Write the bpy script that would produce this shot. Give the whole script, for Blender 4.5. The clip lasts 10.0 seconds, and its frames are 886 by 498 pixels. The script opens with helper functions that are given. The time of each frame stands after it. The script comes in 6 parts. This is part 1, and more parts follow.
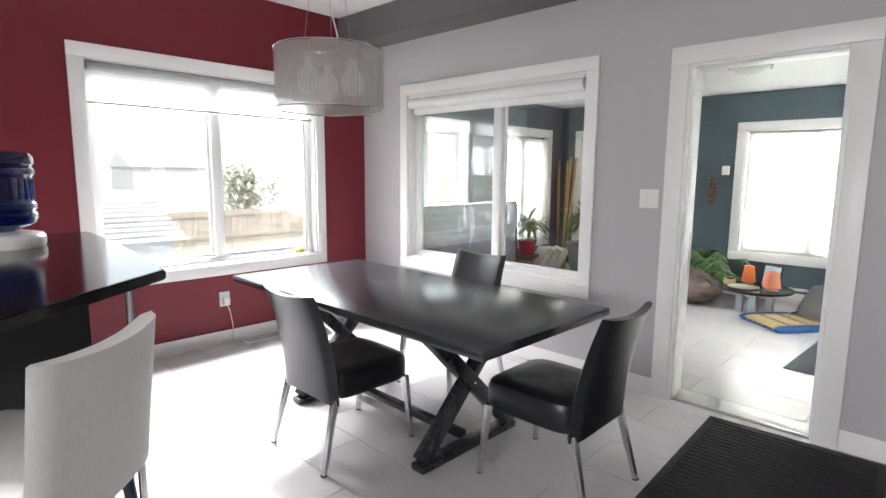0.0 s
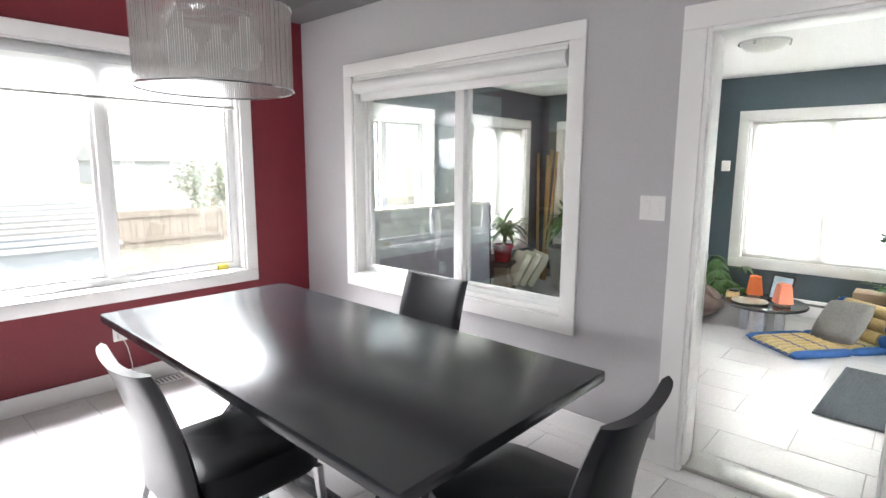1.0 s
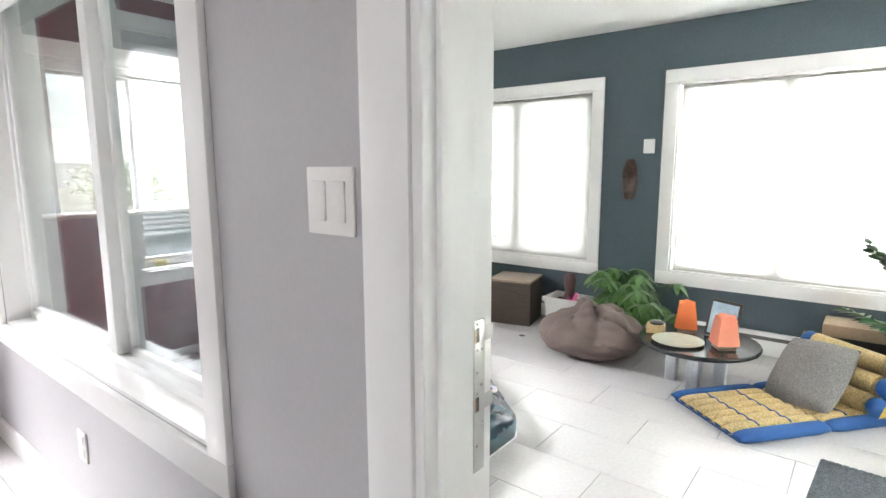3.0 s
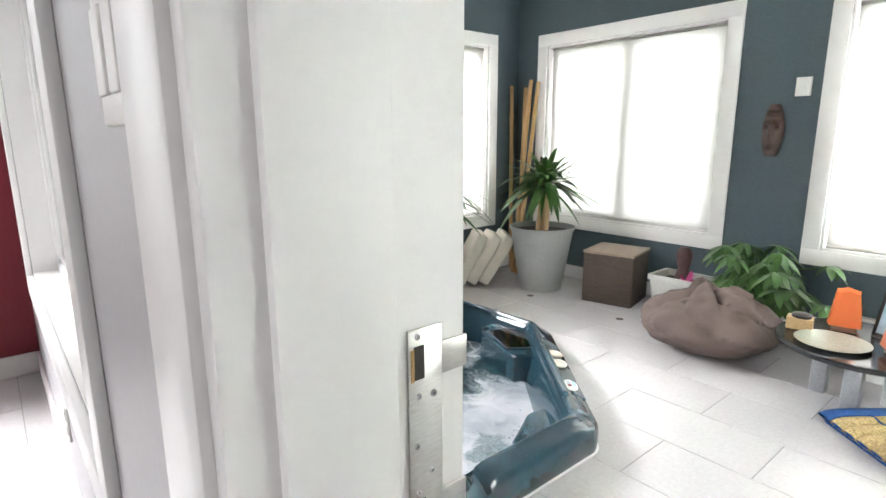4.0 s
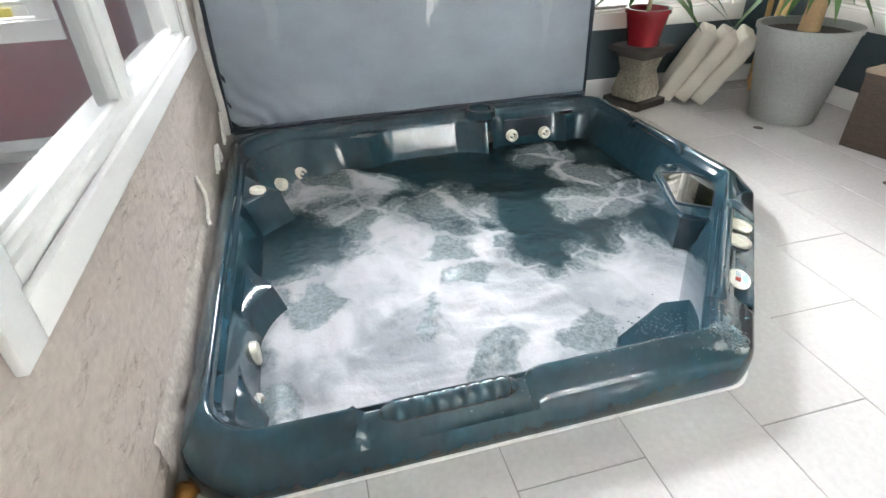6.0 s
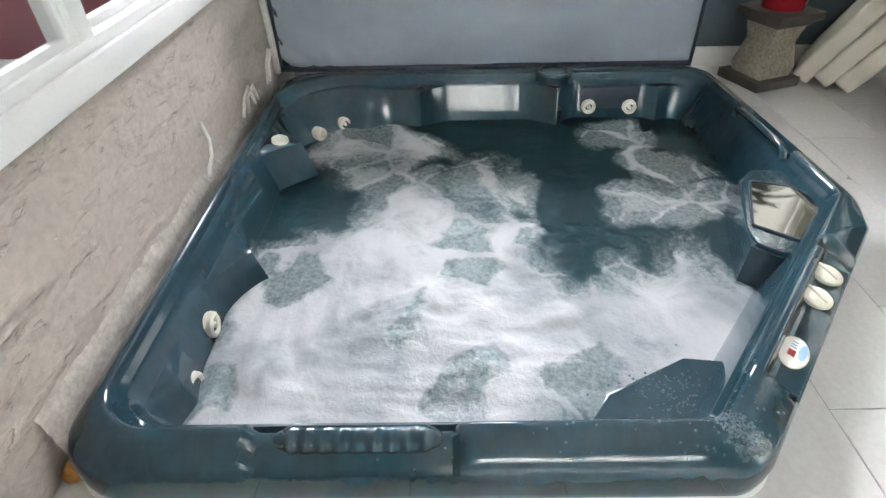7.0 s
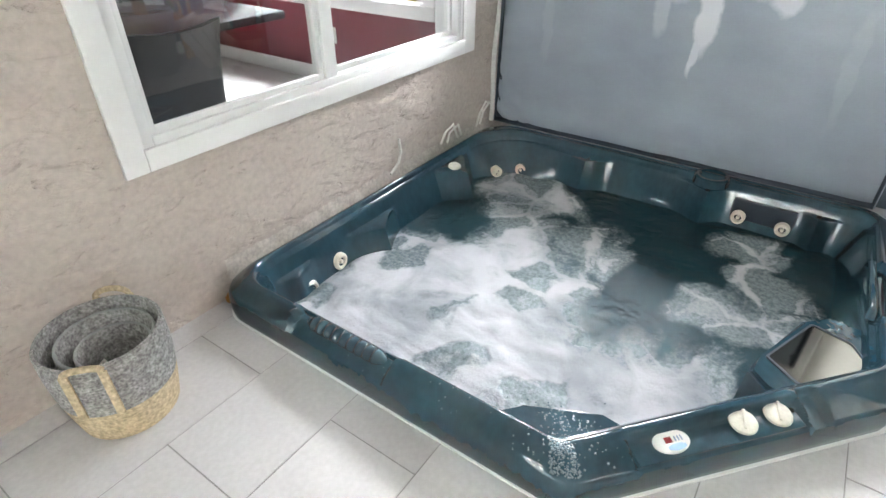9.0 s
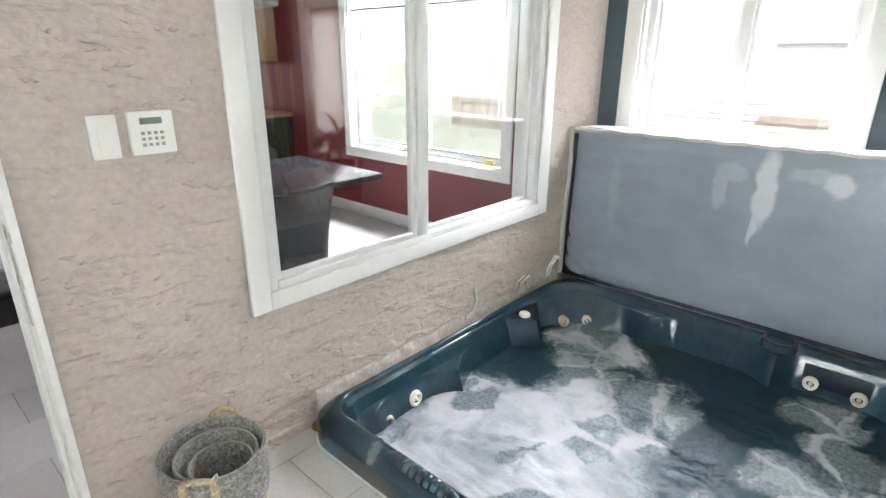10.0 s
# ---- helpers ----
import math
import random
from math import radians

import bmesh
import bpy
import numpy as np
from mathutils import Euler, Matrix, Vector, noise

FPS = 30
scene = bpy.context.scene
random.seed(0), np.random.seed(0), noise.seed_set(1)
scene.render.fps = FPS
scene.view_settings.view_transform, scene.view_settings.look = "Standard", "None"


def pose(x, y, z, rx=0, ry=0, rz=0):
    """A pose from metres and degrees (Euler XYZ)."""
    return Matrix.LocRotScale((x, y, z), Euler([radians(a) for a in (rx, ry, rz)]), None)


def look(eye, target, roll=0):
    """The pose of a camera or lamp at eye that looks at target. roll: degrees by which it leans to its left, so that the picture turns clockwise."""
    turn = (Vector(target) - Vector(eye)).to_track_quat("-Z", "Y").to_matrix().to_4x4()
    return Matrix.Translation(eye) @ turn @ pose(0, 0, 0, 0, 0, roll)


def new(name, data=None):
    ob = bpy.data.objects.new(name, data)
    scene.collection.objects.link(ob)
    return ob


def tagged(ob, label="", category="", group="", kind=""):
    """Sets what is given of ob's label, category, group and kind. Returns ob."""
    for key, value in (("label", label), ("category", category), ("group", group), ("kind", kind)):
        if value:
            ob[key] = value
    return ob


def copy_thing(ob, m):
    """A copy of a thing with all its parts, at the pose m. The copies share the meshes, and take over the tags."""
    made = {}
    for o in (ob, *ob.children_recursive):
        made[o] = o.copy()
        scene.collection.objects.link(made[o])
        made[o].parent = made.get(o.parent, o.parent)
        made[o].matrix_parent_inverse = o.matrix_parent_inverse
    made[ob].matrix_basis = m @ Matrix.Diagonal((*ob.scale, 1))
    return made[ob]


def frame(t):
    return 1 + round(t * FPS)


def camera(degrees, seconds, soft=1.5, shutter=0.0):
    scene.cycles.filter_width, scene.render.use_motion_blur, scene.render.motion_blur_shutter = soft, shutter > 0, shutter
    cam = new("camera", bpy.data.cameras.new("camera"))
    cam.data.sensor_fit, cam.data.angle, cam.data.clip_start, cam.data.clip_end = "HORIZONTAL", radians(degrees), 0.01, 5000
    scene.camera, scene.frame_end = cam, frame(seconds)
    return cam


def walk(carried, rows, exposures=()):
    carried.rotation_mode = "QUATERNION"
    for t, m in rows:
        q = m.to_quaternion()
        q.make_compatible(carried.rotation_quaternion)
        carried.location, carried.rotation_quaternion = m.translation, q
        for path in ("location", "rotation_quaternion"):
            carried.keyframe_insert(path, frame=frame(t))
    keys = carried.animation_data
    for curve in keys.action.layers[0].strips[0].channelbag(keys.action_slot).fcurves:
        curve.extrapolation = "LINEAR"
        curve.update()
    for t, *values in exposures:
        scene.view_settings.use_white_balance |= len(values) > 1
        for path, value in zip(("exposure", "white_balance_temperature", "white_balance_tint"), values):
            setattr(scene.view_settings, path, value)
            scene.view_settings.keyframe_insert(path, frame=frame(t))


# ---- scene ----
cam = camera(78.8, 10.0)
PATH = [
    (0, (1.11, -0.127, 1.409), (-0.259, 1.304, 1.131), 0.5),
    (0.5, (0.859, 0.197, 1.415), (-0.517, 1.62, 1.127), 0.5),
    (1, (0.671, 0.637, 1.457), (-0.649, 2.108, 1.152), 0.3),
    (1.5, (0.595, 1.162, 1.465), (-0.642, 2.702, 1.157), 0.0),
    (2, (0.618, 1.684, 1.402), (-0.577, 3.263, 1.121), -0.3),
    (2.5, (0.528, 2.202, 1.36), (-0.633, 3.805, 1.071), -0.3),
    (3.8, (0.259, 3.037, 1.227), (-1.194, 4.359, 0.849), -0.1),
    (4, (0.206, 3.12, 1.196), (-1.291, 4.381, 0.785), -0.2),
    (4.5, (0.110, 3.280, 1.108), (-1.474, 4.374, 0.568), -0.2),
    (5, (0.085, 3.403, 1.095), (-1.560, 4.273, 0.362), -0.15),
    (5.5, (0.048, 3.615, 1.099), (-1.609, 4.23, 0.163), -1.1),
    (6.8, (-0.3, 4.083, 1.074), (-1.866, 4.186, -0.167), -0.8),
    (7, (-0.318, 4.188, 1.071), (-1.878, 4.171, -0.18), -1.2),
    (7.5, (-0.26, 4.427, 1.084), (-1.783, 4.037, -0.152), -0.3),
    (8, (-0.147, 4.671, 1.102), (-1.599, 4.028, -0.114), 0.0),
    (8.5, (-0.106, 4.889, 1.174), (-1.487, 4.081, -0.026), -0.8),
    (9, (-0.051, 4.983, 1.309), (-1.415, 4.028, 0.201), 0.0),
    (9.5, (0.054, 5.03, 1.399), (-1.323, 3.9, 0.489), 0.2),
    (10, (0.134, 5.043, 1.459), (-1.265, 3.778, 0.795), 0.3),
]
EXPOSURES = [(0, 1.86), (1.5, 1.98), (2.5, 2.04), (4.0, 2.13), (4.5, 2.22), (5.5, 2.2), (7.0, 1.93), (8.0, 2.03), (8.5, 1.98), (9.0, 1.98), (10.0, 1.9)]
walk(cam, [(t, look(eye, target, roll)) for t, eye, target, roll in PATH], EXPOSURES)

SOUTH = -3.6

# ---- light: bright overcast day through the windows ----
world = bpy.data.worlds.new("world")
scene.world = world
world.use_nodes = True
wn = world.node_tree.nodes
sky = wn.new("ShaderNodeTexSky")
sky.sky_type = "NISHITA"
sky.sun_disc = False
sky.sun_elevation, sky.sun_rotation = radians(55), radians(120)
sky.air_density, sky.dust_density, sky.ozone_density = 1.0, 4.0, 0.6
overcast = wn.new("ShaderNodeMix")
overcast.data_type = "RGBA"
overcast.inputs[0].default_value = 0.6
overcast.inputs[7].default_value = (8.0, 8.0, 8.1, 1)
world.node_tree.links.new(sky.outputs[0], overcast.inputs[6])
world.node_tree.links.new(overcast.outputs[2], wn["Background"].inputs[0])
wn["Background"].inputs[1].default_value = 0.13

sun = new("sun", bpy.data.lights.new("sun", "SUN"))
sun.data.energy, sun.data.angle, sun.data.color = 0.9, radians(15), (1.0, 0.96, 0.9)
sun.matrix_world = look((0, 0, 10), (-3.0, -0.6, 5.0))


def window_light(name, m, w, h, power, color=(0.985, 0.97, 1.0)):
    ob = new(name, bpy.data.lights.new(name, "AREA"))
    ob.data.shape, ob.data.size, ob.data.size_y = "RECTANGLE", w, h
    ob.data.energy, ob.data.color = power, color
    ob.matrix_world = m
    return ob


window_light("sky_light_dining", look((-5.3, 1.77, 3.7), (-1.6, 1.77, 1.0)), 3.4, 2.0, 560)
window_light("sky_light_tub", look((-5.3, 4.15, 3.7), (-1.8, 4.15, 0.9)), 2.6, 2.0, 420, (0.91, 0.925, 1.0))
window_light("sky_light_corner", look((-3.55, 5.95, 1.3), (0, 5.95, 1.1)), 1.1, 1.4, 22, (0.91, 0.925, 1.0))
window_light("sky_light_back_a", look((-2.14, 7.35, 1.3), (-2.14, 0, 1.2)), 1.5, 1.4, 32, (0.91, 0.93, 1.0))
window_light("sky_light_back_b", look((-0.05, 7.35, 1.3), (-0.05, 0, 1.2)), 1.5, 1.4, 115, (0.91, 0.93, 1.0))
window_light("sky_light_end", look((2.2, 5.1, 1.3), (0, 5.1, 1.1)), 2.2, 1.4, 290, (0.91, 0.93, 1.0))
window_light("sky_light_kitchen", look((0.9, SOUTH - 0.4, 1.9), (0.3, 2.0, 0.1)), 1.9, 1.1, 62)

# ---- helpers ----


def mat(name, base, rough=0.5, metal=0.0, var=0.12, scale=6.0, fine=0.06, fscale=90.0, bump=0.0, bscale=120.0, spec=0.5, coat=0.0, piece=0.0, stretch=(1, 1, 1), subsurf=0.0):
    """A procedural surface: base colour varied at two scales, with fine relief."""
    m = bpy.data.materials.new(name)
    m.use_nodes = True
    nt = m.node_tree
    n, l = nt.nodes, nt.links
    b = n["Principled BSDF"]
    b.inputs["Roughness"].default_value, b.inputs["Metallic"].default_value = rough, metal
    b.inputs["Specular IOR Level"].default_value = spec
    b.inputs["Coat Weight"].default_value = coat
    tc = n.new("ShaderNodeTexCoord")
    mp = n.new("ShaderNodeMapping")
    mp.inputs["Scale"].default_value = stretch
    l.new(tc.outputs["Object"], mp.inputs["Vector"])
    big, small = n.new("ShaderNodeTexNoise"), n.new("ShaderNodeTexNoise")
    big.inputs["Scale"].default_value, small.inputs["Scale"].default_value = scale, fscale
    big.inputs["Detail"].default_value = 4
    for t in (big, small):
        l.new(mp.outputs[0], t.inputs["Vector"])
    mix = n.new("ShaderNodeMix")
    mix.data_type = "RGBA"
    mix.inputs[6].default_value = (*[c * (1 - var) for c in base], 1)
    mix.inputs[7].default_value = (*[min(1, c * (1 + var)) for c in base], 1)
    l.new(big.outputs[0], mix.inputs[0])
    last = mix.outputs[2]
    if fine:
        mx = n.new("ShaderNodeMix")
        mx.data_type, mx.blend_type = "RGBA", "MULTIPLY"
        mx.inputs[0].default_value = 1.0
        ramp = n.new("ShaderNodeMapRange")
        ramp.inputs[3].default_value, ramp.inputs[4].default_value = 1 - fine * 1.5, 1 + fine * 1.5
        ramp.inputs[1].default_value, ramp.inputs[2].default_value = 0.3, 0.7
        l.new(small.outputs[0], ramp.inputs[0])
        l.new(last, mx.inputs[6])
        l.new(ramp.outputs[0], mx.inputs[7])
        last = mx.outputs[2]
    if piece:
        oi = n.new("ShaderNodeObjectInfo")
        r2 = n.new("ShaderNodeMapRange")
        r2.inputs[3].default_value, r2.inputs[4].default_value = 1 - piece, 1 + piece
        l.new(oi.outputs["Random"], r2.inputs[0])
        mx = n.new("ShaderNodeMix")
        mx.data_type, mx.blend_type = "RGBA", "MULTIPLY"
        mx.inputs[0].default_value = 1.0
        l.new(last, mx.inputs[6])
        l.new(r2.outputs[0], mx.inputs[7])
        last = mx.outputs[2]
    l.new(last, b.inputs["Base Color"])
    rr = n.new("ShaderNodeMapRange")
    rr.inputs[3].default_value, rr.inputs[4].default_value = max(0.02, rough * 0.85), min(1, rough * 1.15)
    l.new(big.outputs[0], rr.inputs[0])
    l.new(rr.outputs[0], b.inputs["Roughness"])
    if bump:
        bp = n.new("ShaderNodeBump")
        bp.inputs["Strength"].default_value = 1.0
        bp.inputs["Distance"].default_value = bump
        nb = n.new("ShaderNodeTexNoise")
        nb.inputs["Scale"].default_value, nb.inputs["Detail"].default_value = bscale, 6
        l.new(mp.outputs[0], nb.inputs["Vector"])
        l.new(nb.outputs[0], bp.inputs["Height"])
        l.new(bp.outputs[0], b.inputs["Normal"])
    return m


def glass_mat(name, tint=(1, 1, 1), rough=0.0, gloss=1.0):
    m = bpy.data.materials.new(name)
    m.use_nodes = True
    n, l = m.node_tree.nodes, m.node_tree.links
    n.remove(n["Principled BSDF"])
    tr, gl, fr, mx = n.new("ShaderNodeBsdfTransparent"), n.new("ShaderNodeBsdfGlossy"), n.new("ShaderNodeLayerWeight"), n.new("ShaderNodeMixShader")
    tr.inputs[0].default_value = (*tint, 1)
    gl.inputs["Roughness"].default_value = rough
    fr.inputs[0].default_value = 0.5
    pw = n.new("ShaderNodeMath")
    pw.operation = "POWER"
    pw.inputs[1].default_value = 3.4
    l.new(fr.outputs["Facing"], pw.inputs[0])
    mul = n.new("ShaderNodeMath")
    mul.operation, mul.use_clamp = "MULTIPLY_ADD", True
    mul.inputs[1].default_value, mul.inputs[2].default_value = 0.9, 0.045 * gloss
    l.new(pw.outputs[0], mul.inputs[0])
    l.new(mul.outputs[0], mx.inputs[0])
    l.new(tr.outputs[0], mx.inputs[1])
    l.new(gl.outputs[0], mx.inputs[2])
    l.new(mx.outputs[0], n["Material Output"].inputs[0])
    return m


def shade_mat(name, color, through_share=0.5, clear=0.0):
    """Thin cloth that lets light through."""
    m = bpy.data.materials.new(name)
    m.use_nodes = True
    n, l = m.node_tree.nodes, m.node_tree.links
    n.remove(n["Principled BSDF"])
    df, tl, mx = n.new("ShaderNodeBsdfDiffuse"), n.new("ShaderNodeBsdfTranslucent"), n.new("ShaderNodeMixShader")
    tc, w = n.new("ShaderNodeTexCoord"), n.new("ShaderNodeTexNoise")
    w.inputs["Scale"].default_value = 3.0
    l.new(tc.outputs["Object"], w.inputs["Vector"])
    c = n.new("ShaderNodeMix")
    c.data_type = "RGBA"
    c.inputs[6].default_value = (*[x * 0.95 for x in color], 1)
    c.inputs[7].default_value = (*color, 1)
    l.new(w.outputs[0], c.inputs[0])
    for s in (df, tl):
        l.new(c.outputs[2], s.inputs[0])
    mx.inputs[0].default_value = through_share
    l.new(df.outputs[0], mx.inputs[1])
    l.new(tl.outputs[0], mx.inputs[2])
    last = mx.outputs[0]
    if clear:
        tp, m2 = n.new("ShaderNodeBsdfTransparent"), n.new("ShaderNodeMixShader")
        m2.inputs[0].default_value = clear
        l.new(last, m2.inputs[1])
        l.new(tp.outputs[0], m2.inputs[2])
        last = m2.outputs[0]
    l.new(last, n["Material Output"].inputs[0])
    return m


def mesh_of(name, bm, mats, smooth=False, angle=35):
    me = bpy.data.meshes.new(name)
    bmesh.ops.recalc_face_normals(bm, faces=bm.faces)
    bm.to_mesh(me)
    bm.free()
    for m in (mats if isinstance(mats, (list, tuple)) else [mats]):
        me.materials.append(m)
    if smooth:
        me.polygons.foreach_set("use_smooth", [True] * len(me.polygons))
        me.set_sharp_from_angle(angle=radians(angle))
    return me


def part(name, bm, material, parent=None, label="", smooth=True, at=None):
    """Links a bmesh as one mesh object, under a thing or part if one is given."""
    ob = new(name, mesh_of(name, bm, material, smooth))
    ob.parent = parent
    if at is not None:
        ob.matrix_basis = at
    return tagged(ob, label)


def thing(name, label, category, m=None, group="", kind=""):
    ob = new(name)
    ob.empty_display_size = 0.05
    if m is not None:
        ob.matrix_basis = m
    return tagged(ob, label, category, group, kind)


def box(bm, size, centre, bevel=0.0, m=None, seg=2):
    v = bmesh.ops.create_cube(bm, size=1.0)["verts"]
    bmesh.ops.scale(bm, vec=size, verts=v)
    if bevel:
        edges = list({e for x in v for e in x.link_edges})
        r = bmesh.ops.bevel(bm, geom=edges, offset=bevel, segments=seg, affect="EDGES", profile=0.5)
        v = list({x for f in r["faces"] for x in f.verts} | {x for x in v if x.is_valid})
    mm = Matrix.Translation(centre)
    if m is not None:
        mm = mm @ m
    bmesh.ops.transform(bm, matrix=mm, verts=v)
    return v


def span(bm, lo, hi, bevel=0.0):
    """A box from its low to its high corner."""
    return box(bm, [b - a for a, b in zip(lo, hi)], [(a + b) / 2 for a, b in zip(lo, hi)], bevel)


def lathe(bm, profile, n=32, m=None, closed=False):
    """Turns (radius, z) pairs round the z axis."""
    rings = []
    for r, z in profile:
        rings.append([bm.verts.new((r * math.cos(2 * math.pi * k / n), r * math.sin(2 * math.pi * k / n), z)) for k in range(n)] if r > 1e-5 else [bm.verts.new((0, 0, z))])
    for a, b in zip(rings, rings[1:]):
        for k in range(n):
            q = [a[k % len(a)], a[(k + 1) % len(a)], b[(k + 1) % len(b)], b[k % len(b)]]
            q = list(dict.fromkeys(q))
            if len(q) > 2:
                bm.faces.new(q)
    if m is not None:
        bmesh.ops.transform(bm, matrix=m, verts=[v for r in rings for v in r])
    return rings


def tube(bm, pts, r, n=8, cap=True):
    """A round rod along points; r is one radius or one for each point."""
    pts = [Vector(p) for p in pts]
    rs = r if isinstance(r, (list, tuple)) else [r] * len(pts)
    side = None
    rings = []
    for i, p in enumerate(pts):
        d = (pts[min(i + 1, len(pts) - 1)] - pts[max(i - 1, 0)]).normalized()
        if side is None:
            side = d.orthogonal().normalized()
        side = (side - d * side.dot(d)).normalized()
        up = d.cross(side)
        rings.append([bm.verts.new(p + rs[i] * (side * math.cos(2 * math.pi * k / n) + up * math.sin(2 * math.pi * k / n))) for k in range(n)])
    for a, b in zip(rings, rings[1:]):
        for k in range(n):
            bm.faces.new((a[k], a[(k + 1) % n], b[(k + 1) % n], b[k]))
    if cap:
        bm.faces.new(rings[0])
        bm.faces.new(rings[-1])
    return rings


def sheet(bm, fn, nu, nv, close=False):
    """A surface from fn(u, v), u and v from 0 to 1."""
    g = [[bm.verts.new(fn(i / nu, j / nv)) for j in range(nv + (0 if close else 1))] for i in range(nu + 1)]
    for i in range(nu):
        for j in range(nv):
            k = (j + 1) % len(g[0])
            bm.faces.new((g[i][j], g[i + 1][j], g[i + 1][k], g[i][k]))
    return g


def pillow(bm, w, d, h, m=None, n=12, flat=0.55):
    """A soft cushion w by d by h about the origin."""
    def side(sg):
        def fn(u, v):
            a, b = 2 * u - 1, 2 * v - 1
            e = max(0.0, (1 - a ** 4) * (1 - b ** 4)) ** flat
            k = 1 - 0.06 * (a * a * b * b)
            return (a * w / 2 * k, b * d / 2 * k, sg * h / 2 * e)
        return fn
    vs = [v for s in (1, -1) for row in sheet(bm, side(s), n, n) for v in row]
    bmesh.ops.remove_doubles(bm, verts=vs, dist=0.0005)
    if m is not None:
        bmesh.ops.transform(bm, matrix=m, verts=[v for v in vs if v.is_valid])


def B():
    return bmesh.new()

# ---- materials ----
RED = mat("red_wall_paint", (0.165, 0.010, 0.020), 0.55, var=0.06, scale=2, bump=0.00015, bscale=220)
GREY = mat("grey_wall_paint", (0.47, 0.46, 0.47), 0.5, var=0.04, scale=2, fine=0.015, bump=0.0001, bscale=220)
DGREY = mat("dark_grey_paint", (0.12, 0.115, 0.118), 0.5, var=0.04, scale=2, fine=0.015, bump=0.0001, bscale=220)
TEAL = mat("slate_blue_paint", (0.072, 0.104, 0.120), 0.5, var=0.06, scale=2, bump=0.00015, bscale=220)


def stucco_mat():
    """Trowelled stucco: flat sweeps, crisp ridges and small chipped pits."""
    m = mat("beige_stucco", (0.50, 0.435, 0.385), 0.9, var=0.12, scale=2.6, fine=0.05, fscale=45)
    n, l = m.node_tree.nodes, m.node_tree.links
    tc, mp = n.new("ShaderNodeTexCoord"), n.new("ShaderNodeMapping")
    mp.inputs["Scale"].default_value = (0.7, 1, 1.8)
    mp.inputs["Rotation"].default_value = (0, 0.25, 0)
    l.new(tc.outputs["Object"], mp.inputs["Vector"])

    def layer(scale, detail, lo, hi, distortion=0.0):
        t, r = n.new("ShaderNodeTexNoise"), n.new("ShaderNodeMapRange")
        t.inputs["Scale"].default_value, t.inputs["Detail"].default_value, t.inputs["Distortion"].default_value = scale, detail, distortion
        r.inputs[1].default_value, r.inputs[2].default_value = lo, hi
        l.new(mp.outputs[0], t.inputs["Vector"])
        l.new(t.outputs[0], r.inputs[0])
        return r.outputs[0]
    sweep = layer(5.0, 3, 0.35, 0.65, 1.2)
    ridge = layer(8.0, 7, 0.47, 0.62, 0.3)
    pit = layer(20.0, 4, 0.37, 0.30, 0.3)

    def blend(a, fa, c, fc):
        x, y = n.new("ShaderNodeMath"), n.new("ShaderNodeMath")
        x.operation, y.operation = "MULTIPLY", "MULTIPLY_ADD"
        l.new(a, x.inputs[0])
        x.inputs[1].default_value = fa
        l.new(c, y.inputs[0])
        y.inputs[1].default_value = fc
        l.new(x.outputs[0], y.inputs[2])
        return y.outputs[0]
    h = blend(blend(sweep, 0.35, ridge, 0.55), 1.0, pit, -0.40)
    bp = n.new("ShaderNodeBump")
    bp.inputs["Distance"].default_value = 0.010
    l.new(h, bp.inputs["Height"])
    l.new(bp.outputs[0], n["Principled BSDF"].inputs["Normal"])
    return m


STUCCO = stucco_mat()
WHITE = mat("white_trim_paint", (0.84, 0.83, 0.815), 0.35, var=0.012, scale=2, fine=0.006)
CEIL = mat("white_ceiling", (0.78, 0.77, 0.76), 0.9, var=0.03, scale=3, bump=0.001, bscale=150)
VINYL = mat("white_vinyl", (0.80, 0.80, 0.79), 0.3, var=0.012, fine=0.006)
TILE = mat("white_floor_tile", (0.575, 0.56, 0.555), 0.22, var=0.05, scale=3, fine=0.03, fscale=60, piece=0.035, bump=0.0006, bscale=14)
GROUT = mat("grey_grout", (0.30, 0.29, 0.28), 0.9, var=0.2, scale=20)
GLASS = glass_mat("window_glass", (0.96, 0.98, 0.97), gloss=2.4)
SHADE = shade_mat("white_roller_shade", (0.42, 0.408, 0.375), 0.37)
SHEER = shade_mat("sheer_roller_shade", (0.62, 0.62, 0.62), 0.35, 0.08)
DARKWOOD = mat("espresso_wood", (0.022, 0.022, 0.025), 0.27, var=0.15, scale=5, fine=0.10, fscale=60, stretch=(0.5, 2, 1), spec=0.7)
TABLETOP = mat("satin_espresso_top", (0.022, 0.024, 0.029), 0.23, var=0.06, scale=2, fine=0.07, fscale=30, stretch=(0.4, 6, 1), spec=1.0)
LEATHER = mat("black_leather", (0.011, 0.012, 0.015), 0.31, var=0.1, scale=3, fine=0.02, bump=0.0004, bscale=420, spec=0.45)
CHROME = mat("brushed_steel", (0.62, 0.62, 0.63), 0.22, 1.0, var=0.05, fine=0.04)
STEEL = mat("satin_nickel", (0.55, 0.54, 0.52), 0.35, 1.0, var=0.05, fine=0.05, stretch=(1, 1, 8))
BLACKTOP = mat("black_counter_top", (0.012, 0.010, 0.012), 0.12, var=0.3, scale=30, fine=0.3, fscale=200)
BLACKCAB = mat("black_cabinet", (0.010, 0.010, 0.011), 0.5, var=0.2)
WLEATHER = mat("white_leather", (0.82, 0.795, 0.775), 0.5, var=0.03, fine=0.02, bump=0.0003, bscale=200)
RUBBER = mat("black_rubber_mat", (0.010, 0.010, 0.011), 0.75, var=0.3, scale=9, bump=0.001, bscale=60)
